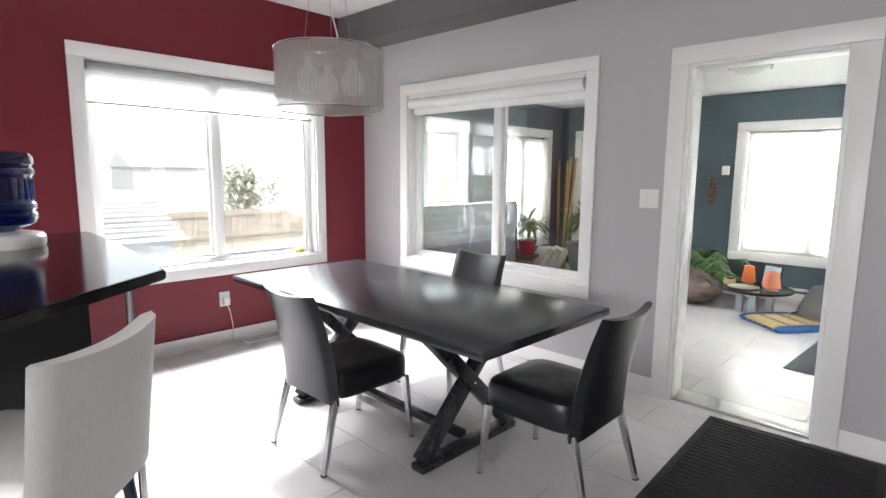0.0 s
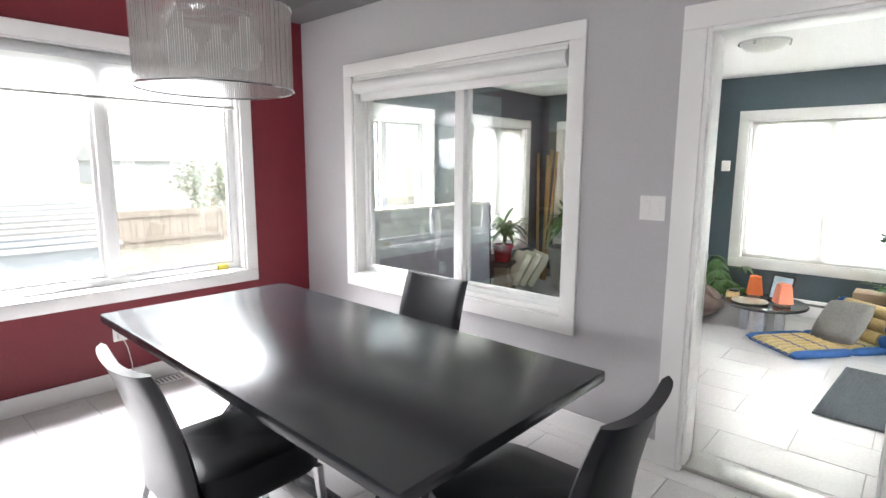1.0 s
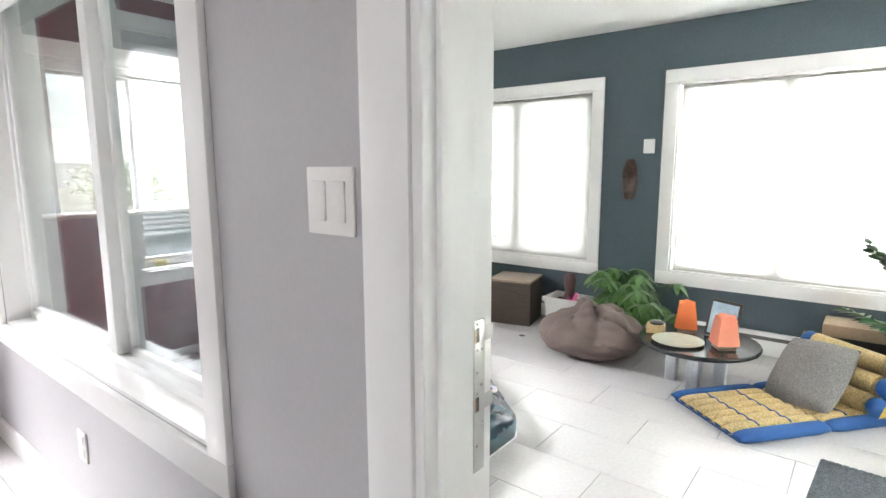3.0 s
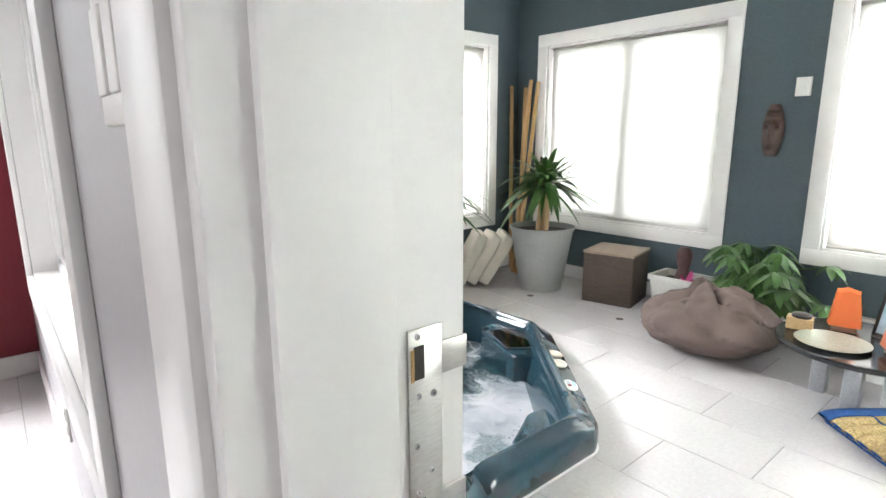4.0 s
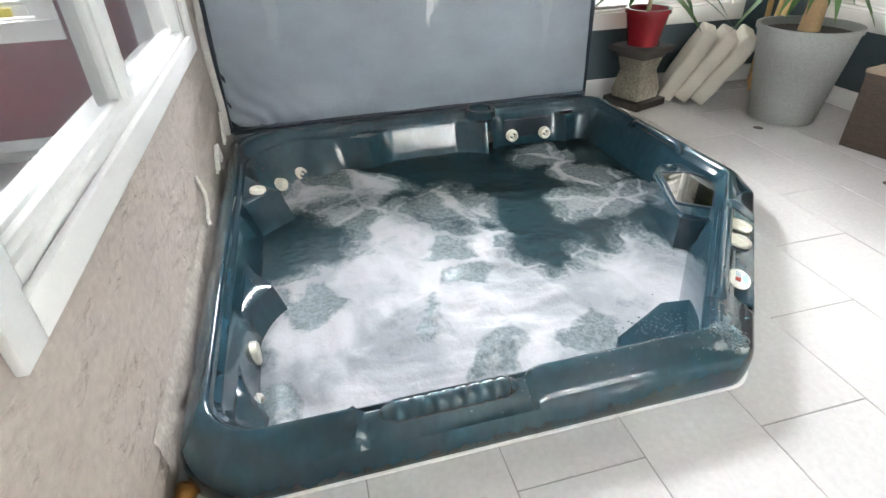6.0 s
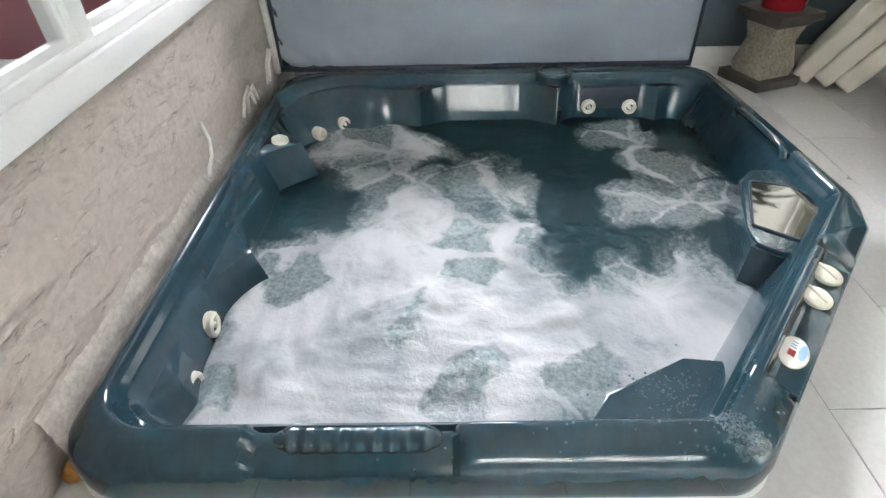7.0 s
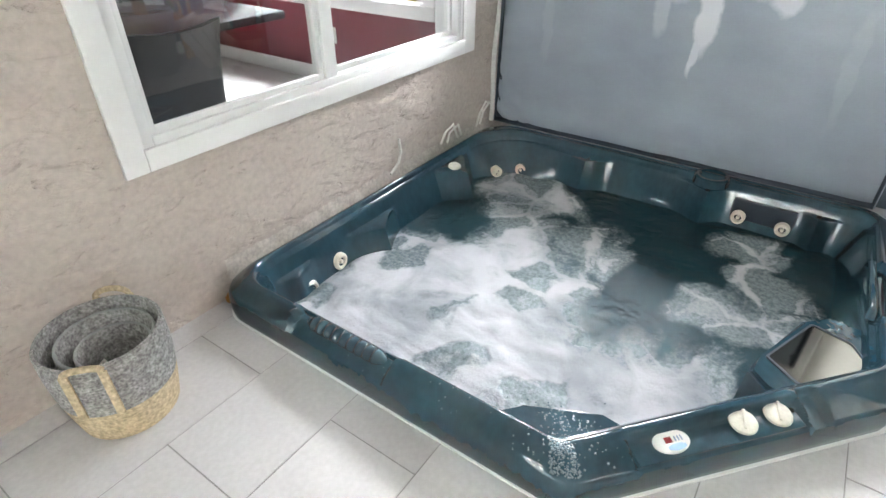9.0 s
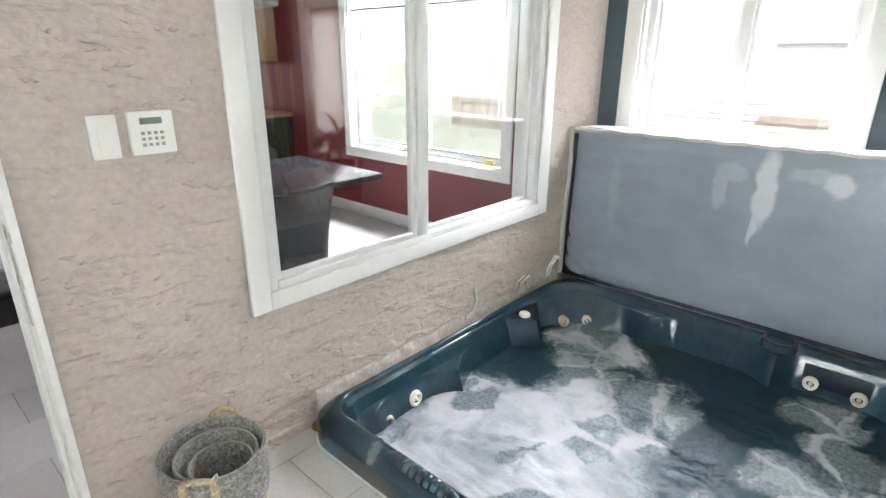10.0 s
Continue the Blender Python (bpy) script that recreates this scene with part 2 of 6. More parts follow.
PLASTIC = mat("white_plastic", (0.80, 0.79, 0.76), 0.35, var=0.02, fine=0.01)
BLUEPLASTIC = glass_mat("blue_bottle", (0.20, 0.30, 0.62), 0.05, 1.2)
ACRYLIC = mat("teal_marbled_acrylic", (0.018, 0.050, 0.068), 0.11, var=0.32, scale=6, fine=0.08, fscale=26, stretch=(1.6, 1.6, 0.7), coat=0.5)
VINYLGREY = mat("slate_grey_vinyl", (0.135, 0.165, 0.20), 0.42, var=0.14, scale=3, bump=0.004, bscale=7)
NAVY = mat("navy_vinyl", (0.014, 0.026, 0.042), 0.4, var=0.2, bump=0.001, bscale=40)
CREAM = mat("cream_piping", (0.62, 0.60, 0.56), 0.6, var=0.08)
SILVER = mat("silver_film", (0.20, 0.195, 0.18), 0.05, 1.0, var=0.08, fine=0.02)
JET = mat("cream_jet_plastic", (0.66, 0.63, 0.54), 0.3, var=0.06)
LEAF = mat("green_leaf", (0.055, 0.135, 0.030), 0.4, var=0.4, scale=9, fine=0.12)
LEAF2 = mat("dark_green_leaf", (0.030, 0.115, 0.028), 0.3, var=0.4, scale=12, fine=0.1)
BARK = mat("pale_bark", (0.33, 0.22, 0.12), 0.8, var=0.3, scale=18, bump=0.003, bscale=40)
BAMBOO = mat("bamboo", (0.42, 0.26, 0.11), 0.5, var=0.25, scale=10, stretch=(6, 6, 0.6))
REDGLAZE = mat("red_glazed_pot", (0.22, 0.012, 0.018), 0.25, var=0.2, scale=12)
GREYPOT = mat("grey_fibre_pot", (0.30, 0.31, 0.30), 0.7, var=0.12, scale=5)
STONE = mat("carved_stone", (0.25, 0.22, 0.17), 0.85, var=0.35, scale=22, fine=0.2, bump=0.006, bscale=60)
DSTONE = mat("dark_stone", (0.07, 0.06, 0.052), 0.8, var=0.3, scale=22, bump=0.003, bscale=60)
OLDWOOD = mat("old_brown_wood", (0.075, 0.055, 0.042), 0.7, var=0.45, scale=10, fine=0.2, stretch=(0.6, 0.6, 4), bump=0.002, bscale=40)
PALEWOOD = mat("pale_worn_wood", (0.27, 0.21, 0.16), 0.7, var=0.25, scale=10, stretch=(4, 0.6, 1), bump=0.001, bscale=40)
LINEN = mat("natural_canvas", (0.58, 0.54, 0.47), 0.9, var=0.08, fine=0.08, fscale=300, bump=0.001, bscale=200)
TAUPE = mat("taupe_fabric", (0.145, 0.108, 0.096), 0.9, var=0.12, scale=9, fine=0.1, fscale=300, bump=0.001, bscale=250)
SOIL = mat("potting_soil", (0.03, 0.022, 0.016), 1.0, var=0.4, scale=60, bump=0.01, bscale=90)
PLANTER = mat("pale_grey_planter", (0.50, 0.50, 0.47), 0.6, var=0.08)
DARKPOT = mat("dark_brown_pot", (0.022, 0.018, 0.017), 0.35, var=0.2)
ORANGE = shade_mat("orange_lamp_paper", (0.85, 0.26, 0.10), 0.35)
PEACH = shade_mat("peach_lamp_paper", (0.85, 0.36, 0.24), 0.35)
TABLEGREY = mat("dark_stone_tabletop", (0.030, 0.032, 0.034), 0.18, var=0.2)
BLUEFAB = mat("blue_cotton", (0.020, 0.085, 0.255), 0.85, var=0.12, fine=0.1, fscale=250)
GOLDFAB = mat("gold_patterned_cotton", (0.43, 0.32, 0.15), 0.85, var=0.30, scale=60, fine=0.25, fscale=140)
RUGMAT = mat("charcoal_woven_rug", (0.085, 0.098, 0.108), 0.95, var=0.35, scale=40, fine=0.3, fscale=160, bump=0.004, bscale=70)
CLOTHGREY = mat("grey_woven_cushion", (0.20, 0.195, 0.185), 0.95, var=0.25, scale=70, fine=0.3, fscale=240, bump=0.002, bscale=160)
SEAGRASS = mat("natural_seagrass", (0.47, 0.375, 0.24), 0.8, var=0.25, scale=60, fine=0.2, bump=0.003, bscale=120)
GREYGRASS = mat("grey_seagrass", (0.27, 0.265, 0.255), 0.85, var=0.7, scale=50, fine=0.3, fscale=120, bump=0.003, bscale=120)
MASKWOOD = mat("carved_brown_wood", (0.075, 0.042, 0.033), 0.45, var=0.6, scale=30, bump=0.002, bscale=60)
FENCE = mat("weathered_fence", (0.36, 0.31, 0.27), 0.85, var=0.2, scale=8, piece=0.1, stretch=(1, 1, 0.2))
DECKGREY = mat("grey_siding", (0.46, 0.47, 0.48), 0.8, var=0.06)
SLAT = mat("grey_metal_slat", (0.36, 0.37, 0.38), 0.5, var=0.08)
SHEDWALL = mat("grey_shed_board", (0.26, 0.27, 0.30), 0.8, var=0.08)
LAWN = mat("dry_lawn", (0.34, 0.335, 0.28), 1.0, var=0.3, scale=3, fine=0.3, fscale=30)
WIRE = mat("white_cable", (0.74, 0.71, 0.66), 0.6, var=0.1)
ALMOND = mat("light_oak_cabinet", (0.46, 0.30, 0.16), 0.5, var=0.15, stretch=(4, 4, 0.5))

# ---- structure ----
RX, GY, OY = -3.165, 3.215, 3.375      # red wall, grey wall, its stucco side
LX, BY = -3.2, 6.875                   # slate walls of the tub room
EX, SY = 3.2, SOUTH                    # unseen walls behind
TEX = 1.75                             # unseen side of the tub room
DH, TH = 2.80, 2.355                   # ceiling heights


def wall(name, axis, lo, hi, along, height, holes, low_mat, high_mat, label):
    """A wall across x or y from lo to hi, with openings (a0, a1, z0, z1) right through it."""
    cuts = sorted({along[0], along[1], *[h[0] for h in holes], *[h[1] for h in holes]})
    levels = sorted({height[0], height[1], *[h[2] for h in holes], *[h[3] for h in holes]})
    bm = B()
    cell = {}
    for i in range(len(cuts) - 1):
        for j in range(len(levels) - 1):
            a, z = (cuts[i] + cuts[i + 1]) / 2, (levels[j] + levels[j + 1]) / 2
            cell[i, j] = not any(h[0] < a < h[1] and h[2] < z < h[3] for h in holes)

    def put(d, a, z):
        return (d, a, z) if axis == "x" else (a, d, z)

    def quad(pts, k):
        f = bm.faces.new([bm.verts.new(p) for p in pts])
        f.material_index = k
    for (i, j), full in cell.items():
        a0, a1, z0, z1 = cuts[i], cuts[i + 1], levels[j], levels[j + 1]
        if not full:
            continue
        quad([put(lo, a0, z0), put(lo, a1, z0), put(lo, a1, z1), put(lo, a0, z1)], 0)
        quad([put(hi, a0, z0), put(hi, a1, z0), put(hi, a1, z1), put(hi, a0, z1)], 1)
        if not cell.get((i - 1, j)):
            quad([put(lo, a0, z0), put(hi, a0, z0), put(hi, a0, z1), put(lo, a0, z1)], 0)
        if not cell.get((i + 1, j)):
            quad([put(lo, a1, z0), put(hi, a1, z0), put(hi, a1, z1), put(lo, a1, z1)], 0)
        if not cell.get((i, j - 1)):
            quad([put(lo, a0, z0), put(hi, a0, z0), put(hi, a1, z0), put(lo, a1, z0)], 0)
        if not cell.get((i, j + 1)):
            quad([put(lo, a0, z1), put(hi, a0, z1), put(hi, a1, z1), put(lo, a1, z1)], 0)
    bmesh.ops.remove_doubles(bm, verts=bm.verts, dist=0.0002)
    ob = new(name, mesh_of(name, bm, [low_mat, high_mat]))
    return tagged(ob, label, "wall", kind="structure")


RW = (0.885, 2.655, 0.665, 2.150)      # window in the red wall: y0, y1, z0, z1
GW = (-2.530, -0.770, 0.640, 2.090)    # window in the grey wall: x0, x1, z0, z1
DO = (-0.110, 0.672, -0.05, 2.050)     # doorway: x0, x1
WA = (3.605, 4.700, 0.500, 1.930)      # tub room windows on the side wall: y0, y1
WB = (5.435, 6.500, 0.500, 1.930)
BA = (-2.870, -1.410, 0.520, 1.925)    # and on the back wall: x0, x1
KW = (-0.150, 1.950, 1.000, 2.150)     # kitchen window
WE = (4.100, 6.100, 0.520, 1.925)
BB = (-0.755, 0.640, 0.520, 1.925)

wall("wall_red", "x", RX - 0.17, RX, (SY, GY), (-0.05, DH), [RW], DECKGREY, RED, "deep red painted dining room wall with a window")
wall("wall_grey", "y", GY, OY, (RX - 0.17, EX), (-0.05, DH), [GW, DO], GREY, STUCCO, "grey painted wall with window and doorway, rough beige stucco on its far side")
wall("wall_south", "y", SY - 0.15, SY, (RX - 0.17, EX), (-0.05, DH), [KW], GREY, GREY, "plain grey kitchen wall")
wall("wall_east", "x", EX, EX + 0.15, (SY, GY), (-0.05, DH), [], GREY, GREY, "plain grey wall behind the dining room")
wall("wall_tub_side", "x", LX - 0.16, LX, (OY, BY + 0.16), (-0.05, TH), [WA, WB], DECKGREY, TEAL, "slate blue tub room wall with two windows")
wall("wall_tub_back", "y", BY, BY + 0.16, (LX, TEX), (-0.05, TH), [BA, BB], TEAL, DECKGREY, "slate blue tub room wall with two shaded windows")
wall("wall_tub_end", "x", TEX, TEX + 0.15, (OY, BY + 0.16), (-0.05, TH), [WE], TEAL, TEAL, "slate blue end wall of the tub room")

bm = B()
span(bm, (RX, SY, DH), (EX, GY, DH + 0.12))
tagged(part("ceiling", bm, CEIL, label="white painted dining room ceiling", smooth=False), category="ceiling", kind="structure")
bm = B()
span(bm, (LX, OY, TH), (TEX, BY, TH + 0.12))
tagged(part("ceiling_tub_room", bm, CEIL, label="white painted tub room ceiling", smooth=False), category="ceiling", kind="structure")
bm = B()
span(bm, (RX + 0.002, 2.925, 2.552), (EX, GY - 0.002, DH - 0.002), 0.006)
tagged(part("bulkhead", bm, DGREY, label="dark grey painted ceiling bulkhead above the grey wall", smooth=False), category="bulkhead", kind="structure")


def trim_frame(name, axis, face, out, hole, width, label, parent=None, legs_to_floor=False):
    """Flat casing boards round an opening, on the face of a wall."""
    a0, a1, z0, z1 = hole
    t = thing(name, label, "window" if "window" in name else "door", kind="structure")
    d0, d1 = sorted((face, face + out))

    def board(n, p0, p1):
        bm = B()
        lo = (d0, p0[0], p0[1]) if axis == "x" else (p0[0], d0, p0[1])
        hi = (d1, p1[0], p1[1]) if axis == "x" else (p1[0], d1, p1[1])
        span(bm, lo, hi, 0.004)
        part(n, bm, WHITE, t)
    board("head_casing", (a0 - width, z1), (a1 + width, z1 + width))
    bottom = 0.0 if legs_to_floor else z0
    board("side_casing", (a0 - width, bottom), (a0, z1))
    board("side_casing", (a1, bottom), (a1 + width, z1))
    if not legs_to_floor:
        board("sill_casing", (a0 - width, z0 - width), (a1 + width, z0))
    return t


def sash(t, axis, d, hole, mull, depth=0.07, frame_w=0.045, liner=None, gl=GLASS):
    """Vinyl frame, mullion and panes in the opening at depth d; liner: the reveal boards from one face to the other."""
    a0, a1, z0, z1 = hole

    def put(lo, hi):
        return ((lo[0], lo[1], lo[2]), (hi[0], hi[1], hi[2])) if axis == "x" else ((lo[1], lo[0], lo[2]), (hi[1], hi[0], hi[2]))

    def bar(n, p0, p1, dd=depth, bev=0.005, m=VINYL):
        bm = B()
        span(bm, *put((d - dd / 2, p0[0], p0[1]), (d + dd / 2, p1[0], p1[1])), bev)
        return part(n, bm, m, t)
    e = 0.012
    bar("window_frame", (a0 + e, z0 + e), (a0 + e + frame_w, z1 - e))
    bar("window_frame", (a1 - e - frame_w, z0 + e), (a1 - e, z1 - e))
    bar("window_frame", (a0 + e + frame_w, z0 + e), (a1 - e - frame_w, z0 + e + frame_w))
    bar("window_frame", (a0 + e + frame_w, z1 - e - frame_w), (a1 - e - frame_w, z1 - e))
    bar("mullion", (mull - 0.032, z0 + e + frame_w), (mull + 0.032, z1 - e - frame_w), depth * 1.1)
    lo_a, hi_a, lo_z, hi_z = a0 + e + frame_w, a1 - e - frame_w, z0 + e + frame_w, z1 - e - frame_w
    for p0, p1, off in ((lo_a, mull - 0.032, -0.012), (mull + 0.032, hi_a, 0.012)):
        bm = B()
        s = 0.022
        for q0, q1 in (((p0, lo_z), (p0 + s, hi_z)), ((p1 - s, lo_z), (p1, hi_z)), ((p0 + s, lo_z), (p1 - s, lo_z + s)), ((p0 + s, hi_z - s), (p1 - s, hi_z))):
            span(bm, *put((d + off - 0.012, q0[0], q0[1]), (d + off + 0.012, q1[0], q1[1])), 0.003)
        sf = part("sash", bm, VINYL, t)
        bm = B()
        span(bm, *put((d + off - 0.003, p0 + s * 0.6, lo_z + s * 0.6), (d + off + 0.003, p1 - s * 0.6, hi_z - s * 0.6)))
        pane = part("pane", bm, gl, t, smooth=False)
        pane.visible_shadow = False
    if liner:
        f0, f1 = liner
        th = 0.012
        for q0, q1 in (((a0, z0), (a0 + th, z1)), ((a1 - th, z0), (a1, z1)), ((a0 + th, z0), (a1 - th, z0 + th)), ((a0 + th, z1 - th), (a1 - th, z1))):
            bm = B()
            span(bm, *put((f0, q0[0], q0[1]), (f1, q1[0], q1[1])))
            part("reveal", bm, WHITE, t, smooth=False)


w1 = trim_frame("window_1", "x", RX, 0.02, RW, 0.090, "white framed two-pane sliding window in the red wall")
sash(w1, "x", RX - 0.10, RW, 1.770, liner=(RX - 0.168, RX - 0.002))
w2 = trim_frame("window_2", "y", GY, -0.02, GW, 0.090, "white framed interior window looking onto the hot tub")
sash(w2, "y", 3.336, GW, -1.580, frame_w=0.034, liner=(GY + 0.002, OY - 0.002))
for lo, hi in (((GW[0] - 0.09, OY, GW[2] - 0.05), (GW[0], OY + 0.018, GW[3] + 0.05)), ((GW[1], OY, GW[2] - 0.05), (GW[1] + 0.075, OY + 0.018, GW[3] + 0.05)),
               ((GW[0], OY, GW[2] - 0.05), (GW[1], OY + 0.018, GW[2] + 0.02)), ((GW[0], OY, GW[3]), (GW[1], OY + 0.018, GW[3] + 0.05))):
    bm = B()
    span(bm, lo, hi, 0.004)
    part("outer_casing", bm, WHITE, w2)
w3 = trim_frame("window_3", "x", LX, 0.02, WA, 0.095, "white framed window behind the raised tub cover")
sash(w3, "x", LX - 0.09, WA, 4.15, liner=(LX - 0.158, LX - 0.002))
w4 = trim_frame("window_4", "x", LX, 0.02, WB, 0.095, "white framed corner window with a pale shade")
sash(w4, "x", LX - 0.11, WB, 5.97, liner=(LX - 0.158, LX - 0.002))
w5 = trim_frame("window_5", "y", BY, -0.02, BA, 0.095, "white framed window covered by a white roller shade")
sash(w5, "y", BY + 0.11, BA, -2.14, liner=(BY + 0.002, BY + 0.158))
w6 = trim_frame("window_6", "y", BY, -0.02, BB, 0.095, "white framed window covered by a white roller shade")
sash(w6, "y", BY + 0.11, BB, -0.06, liner=(BY + 0.002, BY + 0.158))
w8 = trim_frame("window_8", "y", SY, 0.02, KW, 0.09, "white framed kitchen window")
sash(w8, "y", SY - 0.09, KW, 0.9, liner=(SY - 0.148, SY - 0.002))
w7 = trim_frame("window_7", "x", TEX, -0.02, WE, 0.095, "white framed window in the end wall of the tub room")
sash(w7, "x", TEX + 0.11, WE, 5.1, liner=(TEX + 0.002, TEX + 0.148))
d1 = trim_frame("door_1", "y", GY, -0.02, DO, 0.102, "white door casing and jamb of the doorway to the tub room", legs_to_floor=True)


def jamb():
    x0, x1, _, z1 = DO
    for a, b in ((x0, x0 + 0.02), (x1 - 0.02, x1)):
        bm = B()
        span(bm, (a, GY - 0.012, 0.0), (b, OY + 0.016, z1), 0.003)
        part("jamb", bm, WHITE, d1)
    bm = B()
    span(bm, (x0 + 0.02, GY - 0.012, z1 - 0.02), (x1 - 0.02, OY + 0.016, z1), 0.003)
    part("jamb_head", bm, WHITE, d1)
    for a, b in ((x0 + 0.02, x0 + 0.032), (x1 - 0.032, x1 - 0.02)):
        bm = B()
        span(bm, (a, GY + 0.02, 0.02), (b, GY + 0.105, z1 - 0.02), 0.003)
        part("door_stop", bm, WHITE, d1)
    bm = B()
    span(bm, (x0 + 0.02, GY + 0.02, 0.0), (x1 - 0.02, OY + 0.03, 0.022), 0.006)
    part("threshold", bm, STEEL, d1, "worn grey metal threshold")
    # strike plates on the latch side
    sp = B()
    span(sp, (x0 + 0.0205, OY - 0.041, 0.780), (x0 + 0.023, OY - 0.009, 1.060), 0.001)
    span(sp, (x0 + 0.0205, OY - 0.010, 1.019), (x0 + 0.0232, OY + 0.016, 1.045), 0.001)
    span(sp, (x0 + 0.0205, OY - 0.010, 0.893), (x0 + 0.0232, OY + 0.016, 0.920), 0.001)
    plate = part("strike_plate", sp, STEEL, d1, "satin steel strike plate")
    for z in (1.021, 0.895):
        hb = B()
        span(hb, (x0 + 0.022, OY - 0.039, z - 0.001), (x0 + 0.0236, OY - 0.036, z + 0.024))
        part("cut_wood", hb, BAMBOO, plate, smooth=False)
        hb = B()
        span(hb, (x0 + 0.022, OY - 0.036, z), (x0 + 0.0238, OY - 0.027, z + 0.026))
        part("latch_hole", hb, DARKPOT, plate, smooth=False)
    for y, z, r in ((-0.033, 1.054, 0.0028), (-0.018, 1.006, 0.0032), (-0.032, 1.007, 0.0028), (-0.034, 0.967, 0.0025), (-0.020, 0.942, 0.003), (-0.033, 0.928, 0.0028), (-0.018, 0.87, 0.0032), (-0.033, 0.83, 0.0028)):
        sb = B()
        lathe(sb, [(0, 0.0002), (r * 0.25, 0.0002), (r * 0.35, 0.001), (r * 0.8, 0.001), (r, 0.0)], 12, Matrix.Translation((x0 + 0.023, OY + y, z)) @ pose(0, 0, 0, 0, 90, 0))
        part("screw", sb, CHROME, plate)


jamb()

# baseboards
for name, lo, hi in (("baseboard", (RX, SY, 0.0), (RX + 0.014, GY - 0.014, 0.112)), ("baseboard", (RX, GY - 0.014, 0.0), (DO[0] - 0.102, GY, 0.112)),
                     ("baseboard", (DO[1] + 0.102, GY - 0.014, 0.0), (EX, GY, 0.112)), ("baseboard", (LX, 5.44, 0.0), (LX + 0.014, BY - 0.014, 0.105)),
                     ("baseboard", (LX, BY - 0.014, 0.0), (TEX, BY, 0.105))):
    bm = B()
    span(bm, lo, hi, 0.004)
    tagged(part(name, bm, WHITE, label="white painted wooden baseboard"), category="baseboard", kind="structure")

# ---- roller shades ----


def roller(name, label, axis, d, a0, a1, z_top, z_low, cloth, roll=0.028):
    t = thing(name, label, "roller shade")

    def pt(a, z, dd=0.0):
        return (d + dd, a, z) if axis == "x" else (a, d + dd, z)
    bm = B()
    tube(bm, [pt(a0, z_top - roll), pt(a1, z_top - roll)], roll, 16)
    part("roll", bm, cloth, t)
    if z_low < z_top - 2.5 * roll:
        bm = B()
        n = 14
        vs = [[bm.verts.new(pt(a0 + (a1 - a0) * i / n, z, 0.002 * math.sin(i * 1.7))) for z in (z_top - roll, z_low)] for i in range(n + 1)]
        for p, q in zip(vs, vs[1:]):
            bm.faces.new((p[0], q[0], q[1], p[1]))
        part("cloth", bm, cloth, t)
        bm = B()
        tube(bm, [pt(a0, z_low), pt(a1, z_low)], 0.010, 8)
        part("hem_bar", bm, STEEL, t, "grey metal hem bar")
    return t


roller("roller_shade", "white sheer roller shade drawn a little way down", "x", RX - 0.028, RW[0] + 0.02, RW[1] - 0.02, RW[3] - 0.015, 1.865, SHEER, 0.03)
t = thing("roller_shade", "white rolled-up roller shade with pale fascia above the interior window", "roller shade")
bm = B()
tube(bm, [(GW[0] + 0.02, GY + 0.02, GW[3] - 0.075), (GW[1] - 0.02, GY + 0.02, GW[3] - 0.075)], 0.047, 20)
part("roll", bm, VINYL, t)
bm = B()
span(bm, (GW[0] + 0.025, GY + 0.045, GW[3] - 0.172), (GW[1] - 0.025, GY + 0.055, GW[3] - 0.09), 0.004)
part("hem_bar", bm, VINYL, t)
bm = B()
span(bm, (GW[0] + 0.015, GY - 0.005, GW[3] - 0.035), (GW[1] - 0.015, GY + 0.06, GW[3] - 0.014), 0.004)
part("fascia", bm, VINYL, t)
roller("roller_shade", "white roller shade pulled down over the window", "y", BY + 0.045, BA[0] + 0.02, BA[1] - 0.02, BA[3] - 0.015, BA[2] + 0.02, SHADE, 0.011)
roller("roller_shade", "white roller shade pulled down over the window", "y", BY + 0.045, BB[0] + 0.02, BB[1] - 0.02, BB[3] - 0.015, BB[2] + 0.02, SHADE, 0.011)
roller("roller_shade", "white roller shade pulled down over the corner window", "x", LX - 0.045, WB[0] + 0.02, WB[1] - 0.02, WB[3] - 0.015, WB[2] + 0.02, SHADE, 0.011)
roller("roller_shade", "white roller shade pulled down over the end window", "x", TEX + 0.045, WE[0] + 0.02, WE[1] - 0.02, WE[3] - 0.015, WE[2] + 0.02, SHADE)

# ---- hot tub ----


def rounded(corners, radii, n=9):
    """Points round a polygon with rounded corners, n to a corner and n along each side."""
    pts = []
    k = len(corners)
    for i in range(k):
        p, a, b = Vector(corners[i]), Vector(corners[i - 1]), Vector(corners[(i + 1) % k])
        u, v = (a - p).normalized(), (b - p).normalized()
        half = u.angle(v) / 2
        r = radii[i]
        d = r / math.tan(half)
        c = p + (u + v).normalized() * (r / math.sin(half))
        s, e = p + u * d - c, p + v * d - c
        turn = s.angle(e)
        sign = 1 if s.x * e.y - s.y * e.x > 0 else -1
        arc = [c + Vector((s.x * math.cos(sign * turn * j / (n - 1)) - s.y * math.sin(sign * turn * j / (n - 1)), s.x * math.sin(sign * turn * j / (n - 1)) + s.y * math.cos(sign * turn * j / (n - 1)))) for j in range(n)]
        pts.append(arc)
    out = []
    for i in range(k):
        out += pts[i]
        p, q = pts[i][-1], pts[(i + 1) % k][0]
        out += [p.lerp(q, (j + 1) / (n + 1)) for j in range(n)]
    return out


